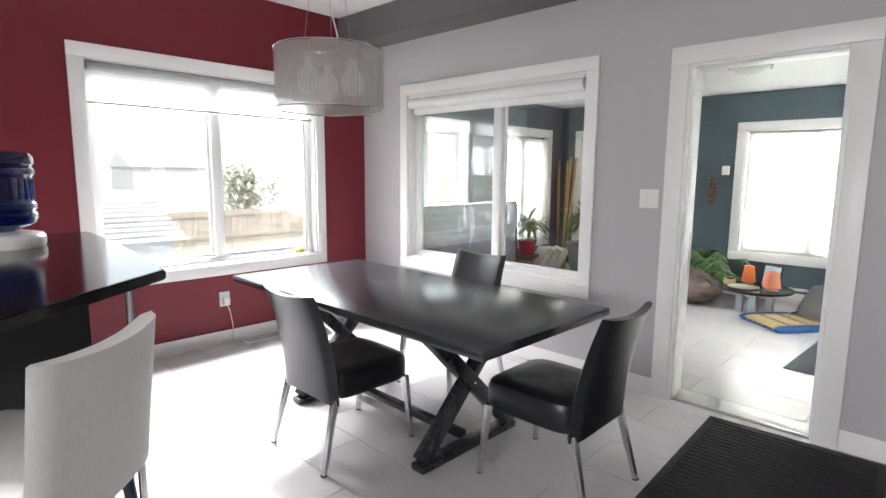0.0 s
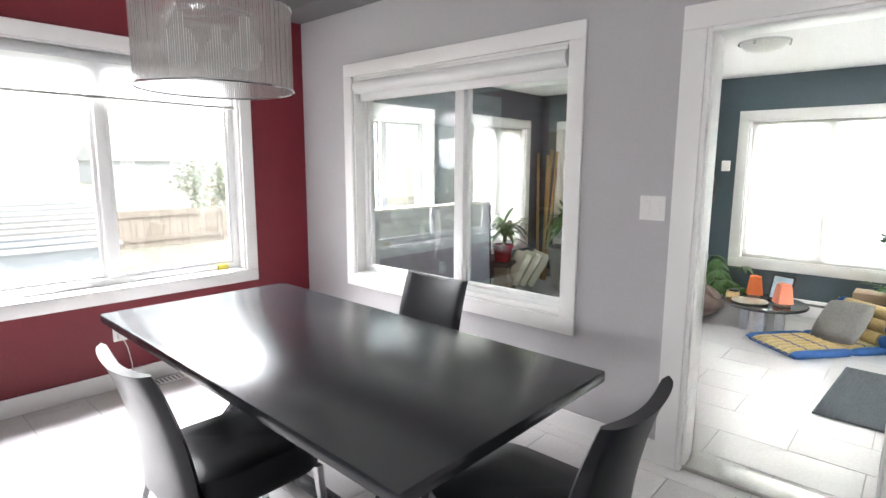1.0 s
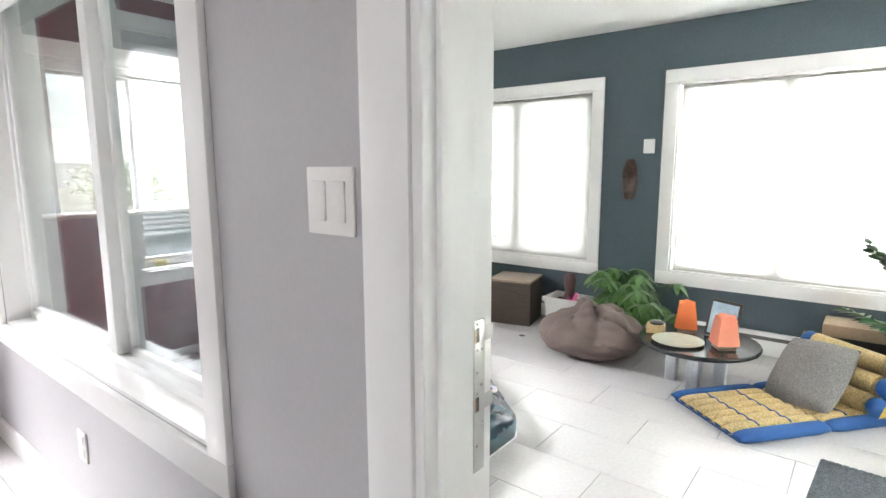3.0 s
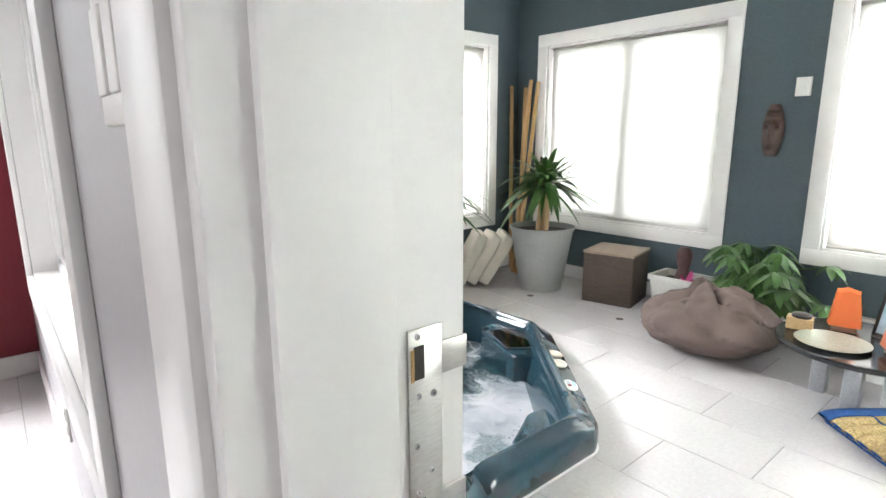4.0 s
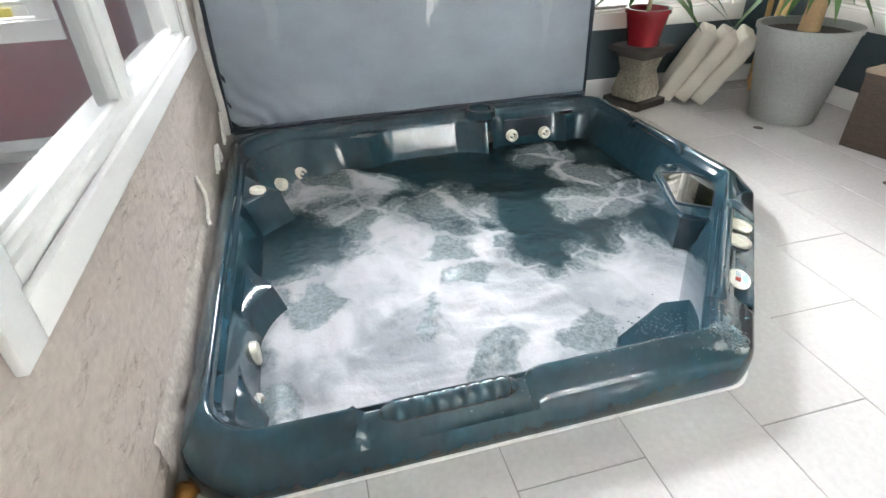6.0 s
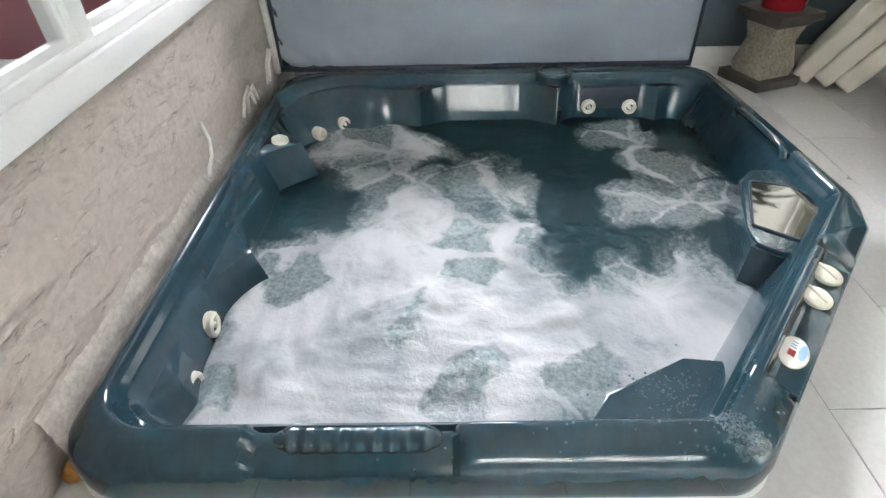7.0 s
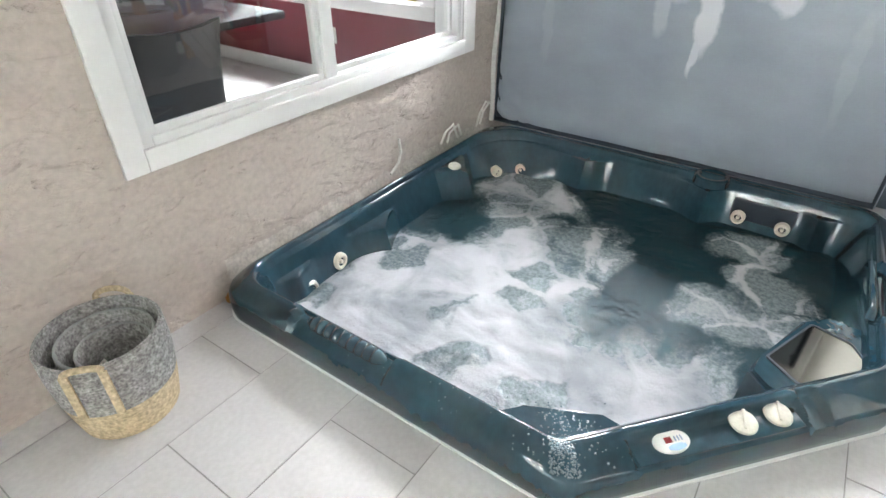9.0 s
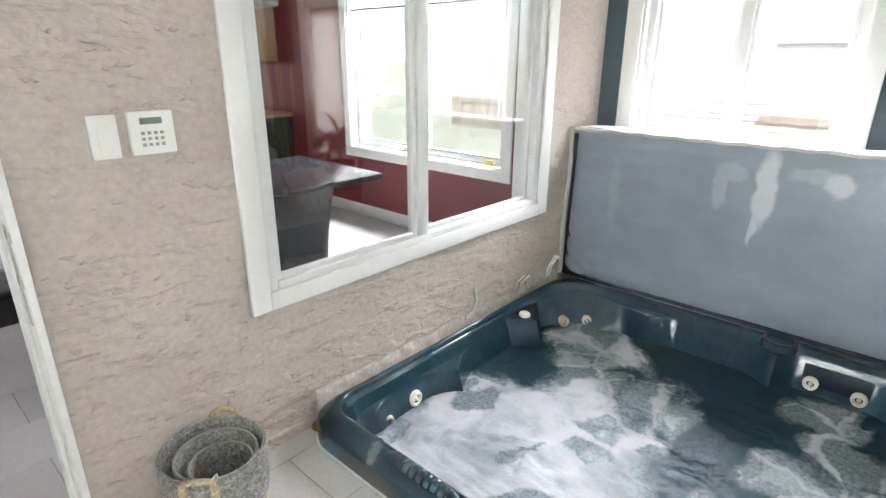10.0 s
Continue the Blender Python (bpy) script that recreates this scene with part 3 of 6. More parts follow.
TUB = [(-0.850, 3.405), (-0.848, 4.790), (-1.600, 5.435), (-1.730, 5.480), (-2.870, 5.440), (-2.870, 3.405)]
RIM_IN = [(-0.938, 3.475), (-0.938, 4.715), (-1.480, 5.175), (-1.720, 5.385), (-2.775, 5.345), (-2.765, 3.470)]
WATER_Z = -0.055
# buttresses moulded into the well: side, where along it, reach to either side, depth, height of the flat top
BUTTRESS = [("left", -1.585, 0.16, 0.17, 0.085, 0.062), ("left", -2.205, 0.10, 0.20, 0.135, 0.100), ("left", -1.115, 0.10, 0.12, 0.030, 0.055),
            ("back", 4.070, 0.32, 0.13, 0.065, 0.098), ("back", 4.695, 0.16, 0.09, 0.075, 0.104), ("back", 5.160, 0.05, 0.14, 0.040, 0.085)]


def step(a, b, x):
    """0 below a, 1 above b, smooth between."""
    s = min(1.0, max(0.0, (x - a) / (b - a)))
    return s * s * (3 - 2 * s)


def chamfer(x, y):
    """Place along the slanted edge and inwards from it."""
    dx, dy = x + 0.848, y - 4.790
    return -0.759 * dx + 0.651 * dy, -0.651 * dx - 0.759 * dy


def rim_relief(x, y):
    """Troughs and raised pads of the rolled rim."""
    z = 0.0
    if x > -0.96 and y < 4.72:
        # the hand grip lies in a trough; the rim beyond it is a raised pad
        trough = step(3.790, 3.806, y) * (1 - step(4.192, 4.206, y)) * step(0.838, 0.852, -x)
        z -= 0.022 * trough
        z += 0.008 * step(4.212, 4.226, y) * (1 - step(4.66, 4.74, y)) * step(0.845, 0.862, -x)
        z += 0.006 * (step(3.772, 3.778, y) - step(3.788, 3.794, y)) * step(0.850, 0.865, -x)
    u, w = chamfer(x, y)
    if 0.15 < u < 0.80 and w < 0.125:
        z -= 0.017 * step(0.185, 0.200, u) * (1 - step(0.700, 0.716, u)) * step(-0.002, 0.008, w) * (1 - step(0.068, 0.078, w))
        z += 0.006 * step(0.15, 0.20, u) * (1 - step(0.70, 0.76, u)) * step(0.072, 0.082, w)
        z -= 0.020 * (step(0.722, 0.730, u) - step(0.775, 0.790, u)) * (1 - step(0.08, 0.10, w))
    if y > 5.3 and -2.36 < x < -1.98:
        z -= 0.034 * step(1.985, 2.000, -x) * (1 - step(2.335, 2.350, -x)) * step(5.352, 5.366, y) * (1 - step(5.415, 5.430, y))
    if x < -2.74:
        # a shallow groove runs along the back rim
        z -= 0.010 * (step(2.775, 2.785, -x) - step(2.805, 2.815, -x)) * step(3.50, 3.55, y) * (1 - step(4.60, 4.64, y))
        z -= 0.010 * (step(2.775, 2.785, -x) - step(2.805, 2.815, -x)) * step(4.77, 4.80, y) * (1 - step(5.30, 5.36, y))
    return z


def prism(name, pts, z0, z1, parent, material=None, label="", bevel=0.012, grow=0.0):
    """A moulded block over an outline, wider at its foot by grow, with a rounded top edge."""
    bm = B()
    c = sum((Vector(p) for p in pts), Vector((0, 0))) / len(pts)
    top = [bm.verts.new((p[0], p[1], z1)) for p in pts]
    low = [bm.verts.new((*(Vector(p) + (Vector(p) - c).normalized() * grow), z0)) for p in pts]
    k = len(pts)
    bm.faces.new(top)
    for i in range(k):
        bm.faces.new((top[i], top[(i + 1) % k], low[(i + 1) % k], low[i]))
    edges = [e for e in bm.edges if all(v in top for v in e.verts)]
    bmesh.ops.bevel(bm, geom=edges, offset=bevel, segments=3, affect="EDGES")
    return part(name, bm, material or ACRYLIC, parent, label)


def make_tub():
    t = thing("hot_tub", "sunken teal marbled acrylic hot tub, filled and bubbling", "hot tub", pose(0, 0, 0))
    N = 80
    po = rounded(TUB, [0.13, 0.10, 0.08, 0.09, 0.10, 0.10], N)
    pi_ = rounded(RIM_IN, [0.13, 0.06, 0.05, 0.10, 0.13, 0.30], N)
    n = len(po)

    def mixp(a, b, s):
        return Vector((a[0] + (b[0] - a[0]) * s, a[1] + (b[1] - a[1]) * s))
    normal = []
    for i in range(n):
        d = (pi_[(i + 2) % n] - pi_[i - 2]).normalized()
        q = Vector((-d.y, d.x))
        normal.append(q if q.dot(Vector((-1.85, 4.4)) - pi_[i]) > 0 else -q)
    rings = []
    profile = [(-0.02, 0.004), (-0.05, 0.030), (-0.06, 0.070), (-0.03, 0.094)]
    profile += [(s, 0.104 + 0.045 * math.sin(min(1.0, s / 0.80) * math.pi / 2) - 0.024 * max(0.0, (s - 0.78) / 0.22) ** 2) for s in [0.03 + 0.97 * k / 36 for k in range(37)]]
    for s, z in profile:
        ring = []
        for i in range(n):
            p = mixp(po[i], pi_[i], s)
            ring.append((p.x, p.y, z + (rim_relief(p.x, p.y) if 0.02 < s < 0.99 else 0)))
        rings.append(ring)
    for z in (0.116, 0.108, 0.103, 0.099, 0.094, 0.088, 0.082, 0.072, 0.064, 0.060, 0.054, 0.045, 0.030, 0.010, -0.015, -0.045, -0.075, -0.13, -0.30, -0.42):
        slope = 0.006 + 0.062 * ((0.126 - z) / 0.18) ** 0.8 if z > -0.06 else 0.070 + 0.45 * step(0.10, 0.42, -z)
        ring = []
        for i in range(n):
            p = pi_[i] + normal[i] * slope
            if p.x < -2.40 and p.y < 3.95:
                # the corner seat back lies further out of the upright
                p = p + normal[i] * 0.075 * min(1.0, (0.126 - z) / 0.18) * step(2.40, 2.55, -p.x) * (1 - step(3.80, 3.95, p.y)) if z < 0.1 else p
            if z > -0.2:
                # the seat backs hollow out between the buttresses
                for side, at, lo, hi, depth, zt in BUTTRESS:
                    a = p.x if side == "left" else p.y
                    on = p.y < 3.66 if side == "left" else p.x < -2.60
                    if not on:
                        continue
                    d = a - at
                    lo_, hi_ = (hi, lo) if side == "left" else (lo, hi)
                    f = 1 - (-d / lo_ if d < 0 else d / hi_)
                    if f > 0:
                        f = f * (0.55 + 0.45 * f)
                        p = p + normal[i] * depth * f * (1 - step(zt - 0.004, zt + 0.003, z))
            ring.append((p.x, p.y, z))
        rings.append(ring)
    bm = B()
    vs = [[bm.verts.new(p) for p in r] for r in rings]
    for a, b in zip(vs, vs[1:]):
        for i in range(n):
            bm.faces.new((a[i], a[(i + 1) % n], b[(i + 1) % n], b[i]))
    bm.faces.new(vs[-1])
    part("shell", bm, ACRYLIC, t, "teal marbled acrylic shell with rolled rim")
    # splashed drops on the rim and shelf near the front corner
    rnd = random.Random(7)
    bm = B()

    def drop(x, y, z, r):
        top = bm.verts.new((x, y, z + r * 0.55))
        mid_ = [bm.verts.new((x + r * 0.7 * math.cos(a), y + r * 0.7 * math.sin(a), z + r * 0.38)) for a in (0.0, 1.05, 2.09, 3.14, 4.19, 5.24)]
        low_ = [bm.verts.new((x + r * math.cos(a), y + r * math.sin(a), z - 0.001)) for a in (0.0, 1.05, 2.09, 3.14, 4.19, 5.24)]
        for q in range(6):
            bm.faces.new((top, mid_[q], mid_[(q + 1) % 6]))
            bm.faces.new((mid_[q], low_[q], low_[(q + 1) % 6], mid_[(q + 1) % 6]))
    spots = [i for i in range(n) if po[i].x > -1.04 and po[i].y > 3.95]
    for k in range(620):
        i = rnd.choice(spots)
        near = math.exp(-((po[i].y - 4.78) / 0.13) ** 2) + 0.55 * math.exp(-((po[i].y - 4.42) / 0.05) ** 2) + 0.10
        if rnd.random() > near:
            continue
        s = rnd.uniform(0.12, 0.95)
        p = mixp(po[i], pi_[i], s)
        z = 0.104 + 0.045 * math.sin(min(1.0, s / 0.80) * math.pi / 2) - 0.024 * max(0.0, (s - 0.78) / 0.22) ** 2 + rim_relief(p.x, p.y)
        drop(p.x, p.y, z, rnd.uniform(0.0016, 0.0042))
    for k in range(150):
        drop(-1.07 + rnd.gauss(0, 0.035), 4.70 + rnd.gauss(0, 0.055), 0.030, rnd.uniform(0.0015, 0.0038))
    tagged(part("splash", bm, mat("clear_drops", (0.10, 0.15, 0.17), 0.06, var=0.2, spec=1.0), t, "splashed water drops"), kind="stuff")
    # pale sealing strip under the rim
    bm = B()
    lip = [bm.verts.new((*mixp(po[i], pi_[i], -0.09), 0.0005)) for i in range(n)]
    lip2 = [bm.verts.new((*mixp(po[i], pi_[i], -0.09), 0.007)) for i in range(n)]
    lip3 = [bm.verts.new((*mixp(po[i], pi_[i], 0.05), 0.007)) for i in range(n)]
    for a, b in ((lip, lip2), (lip2, lip3)):
        for i in range(n):
            bm.faces.new((a[i], a[(i + 1) % n], b[(i + 1) % n], b[i]))
    part("sealing_strip", bm, PLASTIC, t, "white sealing strip")

    # finger grip: a rounded bar with scallops along its inner side, lying in the trough
    bm = B()

    def grip(u, v):
        y = 3.842 + 0.332 * u
        end = min(1.0, 9 * u, 9 * (1 - u)) ** 0.5
        a = 2 * math.pi * v
        wave = 0.0032 * math.cos(u * 2 * math.pi * 10) * max(0.0, math.cos(a - 0.9))
        r = 0.004 + 0.021 * end + wave * end
        return (-0.909 + r * math.cos(a) * 1.15, y, 0.124 + r * math.sin(a))
    sheet(bm, grip, 130, 20, True)
    part("grip", bm, ACRYLIC, t, "ribbed teal hand grip")
    # corner shelf
    prism("corner_shelf", [(-0.955, 4.475), (-1.005, 4.500), (-1.082, 4.555), (-1.185, 4.765), (-1.172, 4.872), (-1.10, 4.862), (-0.955, 4.740)], -0.20, 0.030, t, label="wet teal corner shelf", bevel=0.010)
    # skimmer housing with a dark glossy lid
    hs = prism("skimmer_housing", [(-1.905, 5.190), (-1.632, 5.098), (-1.552, 5.078), (-1.500, 5.130), (-1.475, 5.210), (-1.520, 5.290), (-1.640, 5.390), (-1.760, 5.405), (-1.960, 5.375), (-1.975, 5.260)], -0.25, 0.088, t, bevel=0.012, grow=0.02)
    pts = rounded([(-1.885, 5.215), (-1.636, 5.115), (-1.570, 5.200), (-1.530, 5.300), (-1.600, 5.372), (-1.740, 5.392), (-1.850, 5.330)], [0.015, 0.015, 0.06, 0.06, 0.05, 0.05, 0.03], 6)
    k = len(pts)
    bm = B()
    c = Vector((-1.70, 5.27))
    rim = [[bm.verts.new((*(c + (p - c) * g), z)) for p in pts] for g, z in ((1.04, 0.086), (1.035, 0.093), (0.985, 0.094), (0.975, 0.0905))]
    for a, b in zip(rim, rim[1:]):
        for i in range(k):
            bm.faces.new((a[i], a[(i + 1) % k], b[(i + 1) % k], b[i]))
    part("lid_frame", bm, NAVY, hs, "dark lid edge")
    bm = B()
    lo = [bm.verts.new((*(c + (p - c) * 0.98), 0.0865)) for p in pts]
    hi = [bm.verts.new((*(c + (p - c) * 0.98), 0.0912)) for p in pts]
    bm.faces.new(hi)
    bm.faces.new(lo)
    for i in range(k):
        bm.faces.new((lo[i], lo[(i + 1) % k], hi[(i + 1) % k], hi[i]))
    part("lid", bm, SILVER, hs, "glossy dark skimmer lid", smooth=False)
    # control plate in the trough of the slanted edge
    ang = math.degrees(math.atan2(0.651, -0.759))
    m = Matrix.Translation((-0.848 - 0.759 * 0.45 - 0.651 * 0.036, 4.790 + 0.651 * 0.45 - 0.759 * 0.036, 0.1125)) @ pose(0, 0, 0, 0, 0, ang) @ pose(0, 0, 0, 9, 0, 0)
    bm = B()
    box(bm, (0.50, 0.066, 0.010), (0, 0, 0.003), 0.004, None, 2)
    cp = part("control_plate", bm, ACRYLIC, t, "teal control plate", at=m)
    inv = m.inverted()
    for x, y in ((-1.283, 5.096), (-1.366, 5.168)):
        p = inv @ Vector((x, y, 0.135))
        bm = B()
        lathe(bm, [(0, 0), (0.035, 0), (0.038, 0.004), (0.037, 0.010), (0.032, 0.014), (0.014, 0.016), (0, 0.016)], 28)
        box(bm, (0.060, 0.008, 0.005), (0.004, 0, 0.017), 0.002)
        part("knob", bm, JET, cp, "cream round diverter knob", at=pose(p.x, p.y - 0.004, 0.008, 0, 0, 60))
    p = inv @ Vector((-1.112, 4.960, 0.135))
    bm = B()
    lathe(bm, [(0, 0), (1, 0), (1, 0.002), (0.93, 0.004), (0, 0.004)], 36)
    bmesh.ops.scale(bm, vec=(0.052, 0.033, 1), verts=bm.verts)
    st = part("display", bm, PLASTIC, cp, "oval white control display", at=pose(p.x, p.y, 0.008))
    bm = B()
    box(bm, (0.020, 0.016, 0.0015), (-0.008, 0.004, 0.0045))
    part("screen", bm, REDGLAZE, st, "small dark red digit window", smooth=False)
    bm = B()
    lathe(bm, [(0, 0), (1, 0), (1, 0.0008), (0, 0.001)], 24)
    bmesh.ops.scale(bm, vec=(0.026, 0.009, 1), verts=bm.verts)
    part("mark", bm, mat("pale_blue_print", (0.35, 0.52, 0.75), 0.5, var=0.1), st, "pale blue printed band", at=pose(0.008, -0.017, 0.0042), smooth=False)
    for k in range(3):
        bm = B()
        box(bm, (0.004, 0.014, 0.0012), (0.012 + 0.009 * k, 0.004, 0.0045))
        part("bar", bm, mat("blue_grey_print", (0.25, 0.33, 0.45), 0.5, var=0.1), st, smooth=False)
    # jets: a ring, a dark throat and a nozzle
    for x, y, z, ax, r in ((-1.172, 3.536, -0.045, 82, 0.036), (-1.355, 3.530, -0.018, 95, 0.038), (-2.525, 3.628, -0.030, 62, 0.030), (-2.635, 3.718, -0.034, 38, 0.030), (-2.700, 4.857, 0.000, 0, 0.032), (-2.700, 5.048, -0.004, 0, 0.032)):
        bm = B()
        lathe(bm, [(r * 0.50, -0.004), (r * 0.55, 0.012), (r * 0.75, 0.016), (r * 0.95, 0.010), (r, 0.0), (r, -0.03)], 24)
        jm = Matrix.Translation((x, y, z)) @ pose(0, 0, 0, 0, 0, ax) @ pose(0, 0, 0, 0, 90, 0)
        jet = part("jet", bm, JET, t, "cream plastic jet ring", at=jm)
        bm = B()
        lathe(bm, [(0, -0.003), (r * 0.56, -0.003)], 20)
        part("throat", bm, NAVY, jet)
        bm = B()
        lathe(bm, [(0, 0.014), (r * 0.20, 0.014), (r * 0.26, 0.008), (r * 0.30, -0.003)], 16)
        part("nozzle", bm, JET, jet)
    bm = B()
    lathe(bm, [(0, 0.016), (0.022, 0.016), (0.030, 0.012), (0.033, 0.004), (0.033, -0.02)], 24)
    box(bm, (0.036, 0.008, 0.005), (0, 0, 0.017), 0.002)
    part("air_knob", bm, JET, t, "cream air control knob", at=pose(-2.212, 3.545, 0.101, -6, 0, 30))
    # cup set into the back rim
    bm = B()
    lathe(bm, [(0, -0.045), (0.046, -0.045), (0.052, -0.020), (0.056, 0.006), (0.062, 0.012), (0.074, 0.012), (0.082, 0.004), (0.085, -0.03)], 32, Matrix.Translation((-2.765, 4.690, 0.142)))
    part("rim_cup", bm, ACRYLIC, t, "round moulded rim cup")
    # dark jet panel between the back jets
    bm = B()
    box(bm, (0.020, 0.270, 0.150), (-2.726, 4.952, 0.010), 0.008, None, 2)
    part("jet_panel", bm, NAVY, t, "dark recessed jet panel")
    # rail over the trough of the side rim
    bm = B()
    tube(bm, [(-2.352, 5.352, 0.118), (-2.340, 5.352, 0.140), (-2.315, 5.352, 0.150), (-2.02, 5.362, 0.150), (-1.995, 5.363, 0.140), (-1.985, 5.363, 0.118)], [0.016, 0.015, 0.013, 0.013, 0.015, 0.016], 12)
    part("side_grip", bm, ACRYLIC, t, "moulded side hand rail")
    return t


make_tub()


def water_material():
    """Dark teal water under foam: dense by the front jets, open bubbly cells further off."""
    m = bpy.data.materials.new("bubbling_water")
    m.use_nodes = True
    n, l = m.node_tree.nodes, m.node_tree.links
    b = n["Principled BSDF"]
    tc = n.new("ShaderNodeTexCoord")

    def math_node(op, a, c, d=None):
        x = n.new("ShaderNodeMath")
        x.operation = op
        for k, v in enumerate((a, c, d)):
            if v is None:
                continue
            if isinstance(v, (int, float)):
                x.inputs[k].default_value = v
            else:
                l.new(v, x.inputs[k])
        return x.outputs[0]

    def ramp(v, lo, hi, a=0.0, c=1.0):
        r = n.new("ShaderNodeMapRange")
        r.interpolation_type = "SMOOTHSTEP"
        r.inputs[1].default_value, r.inputs[2].default_value, r.inputs[3].default_value, r.inputs[4].default_value = lo, hi, a, c
        l.new(v, r.inputs[0])
        return r.outputs[0]

    def cloud(vec, scale, detail, rough=0.55, distortion=0.0):
        t = n.new("ShaderNodeTexNoise")
        t.inputs["Scale"].default_value, t.inputs["Detail"].default_value, t.inputs["Roughness"].default_value, t.inputs["Distortion"].default_value = scale, detail, rough, distortion
        l.new(vec, t.inputs["Vector"])
        return t

    def shifted(vec, by, amount):
        w, s = n.new("ShaderNodeVectorMath"), n.new("ShaderNodeVectorMath")
        w.operation, s.operation = "SUBTRACT", "MULTIPLY_ADD"
        w.inputs[1].default_value = (0.5, 0.5, 0.5)
        l.new(by, w.inputs[0])
        l.new(w.outputs[0], s.inputs[0])
        s.inputs[1].default_value = (amount, amount, 0)
        l.new(vec, s.inputs[2])
        return s.outputs[0]
    here = tc.outputs["Object"]
    warped = shifted(here, cloud(here, 3.0, 1).outputs["Color"], 0.36)
    ragged = shifted(warped, cloud(here, 9.0, 4, 0.5).outputs["Color"], 0.06)

    def blob(x, y, r, power):
        d, q = n.new("ShaderNodeVectorMath"), n.new("ShaderNodeMapRange")
        d.operation = "DISTANCE"
        d.inputs[1].default_value = (x, y, WATER_Z)
        l.new(warped, d.inputs[0])
        q.interpolation_type = "SMOOTHSTEP"
        q.inputs[1].default_value, q.inputs[2].default_value, q.inputs[4].default_value = r, r * 0.25, power
        l.new(d.outputs["Value"], q.inputs[0])
        return q.outputs[0]
    where = blob(-1.22, 3.78, 0.62, 1.0)
    for x, y, r, p in FOAM:
        where = math_node("MAXIMUM", where, blob(x, y, r, p))

    # rounded holes between the foam: open cells, some of them filled
    cells = shifted(here, cloud(here, 2.4, 2, 0.45).outputs["Color"], 0.34)
    cells = shifted(cells, cloud(here, 9.0, 4, 0.55).outputs["Color"], 0.10)

    def voronoi(feature, out):
        v = n.new("ShaderNodeTexVoronoi")
        v.voronoi_dimensions = "2D"
        v.feature = feature
        v.inputs["Scale"].default_value = 4.6
        l.new(cells, v.inputs["Vector"])
        return v.outputs[out]
    rim = voronoi("DISTANCE_TO_EDGE", "Distance")
    chance = n.new("ShaderNodeSeparateColor")
    l.new(voronoi("F1", "Color"), chance.inputs[0])
    hole = math_node("MULTIPLY", ramp(rim, 0.02, 0.26), ramp(chance.outputs[0], 0.25, 0.75))
    puff = cloud(ragged, 3.6, 6, 0.55, 0.15).outputs[0]
    grain = cloud(here, 55, 4, 0.7).outputs[0]
    lump = math_node("MULTIPLY_ADD", puff, 1.45, math_node("MULTIPLY_ADD", grain, 0.14, -0.80))
    cover = math_node("ADD", math_node("ADD", where, lump), math_node("MULTIPLY_ADD", hole, -0.47, math_node("MULTIPLY", ramp(rim, 0.10, 0.0), 0.16)))
    foam = ramp(cover, 0.45, 0.74)
    thin = ramp(math_node("MULTIPLY_ADD", lump, 1.1, where), 0.22, 0.52)

    def blend(f, a, c):
        x = n.new("ShaderNodeMix")
        x.data_type = "RGBA"
        l.new(f, x.inputs[0])
        for k, v in ((6, a), (7, c)):
            if isinstance(v, tuple):
                x.inputs[k].default_value = (*v, 1)
            else:
                l.new(v, x.inputs[k])
        return x.outputs[2]
    bubbles = blend(ramp(grain, 0.34, 0.66), (0.13, 0.17, 0.18), (0.26, 0.30, 0.31))
    veil = blend(thin, (0.012, 0.040, 0.050), bubbles)
    white = blend(ramp(puff, 0.35, 0.65), (0.31, 0.33, 0.35), (0.52, 0.53, 0.55))
    l.new(blend(foam, veil, white), b.inputs["Base Color"])
    b.inputs["Specular IOR Level"].default_value = 0.30
    l.new(ramp(foam, 0.0, 0.5, 0.10, 0.85), b.inputs["Roughness"])
    height = math_node("MULTIPLY_ADD", foam, 0.55, math_node("MULTIPLY_ADD", cloud(here, 20, 6, 0.65).outputs[0], 1.0, math_node("MULTIPLY", grain, 0.16)))
    bp = n.new("ShaderNodeBump")
    bp.inputs["Distance"].default_value, bp.inputs["Strength"].default_value = 0.020, 0.38
    l.new(height, bp.inputs["Height"])
    l.new(bp.outputs[0], b.inputs["Normal"])
    return m


# foam patches on the water: x, y, radius, density
FOAM = [(-1.20, 4.20, 0.60, 0.98), (-1.28, 4.62, 0.52, 0.98), (-1.45, 4.90, 0.42, 0.85), (-1.55, 3.85, 0.50, 0.85), (-1.65, 4.30, 0.50, 0.78),
        (-1.95, 4.08, 0.48, 0.66), (-2.10, 4.32, 0.38, 0.56), (-2.42, 3.88, 0.50, 0.66), (-2.52, 4.98, 0.27, 0.66), (-2.28, 5.10, 0.30, 0.60), (-2.00, 5.02, 0.34, 0.56)]


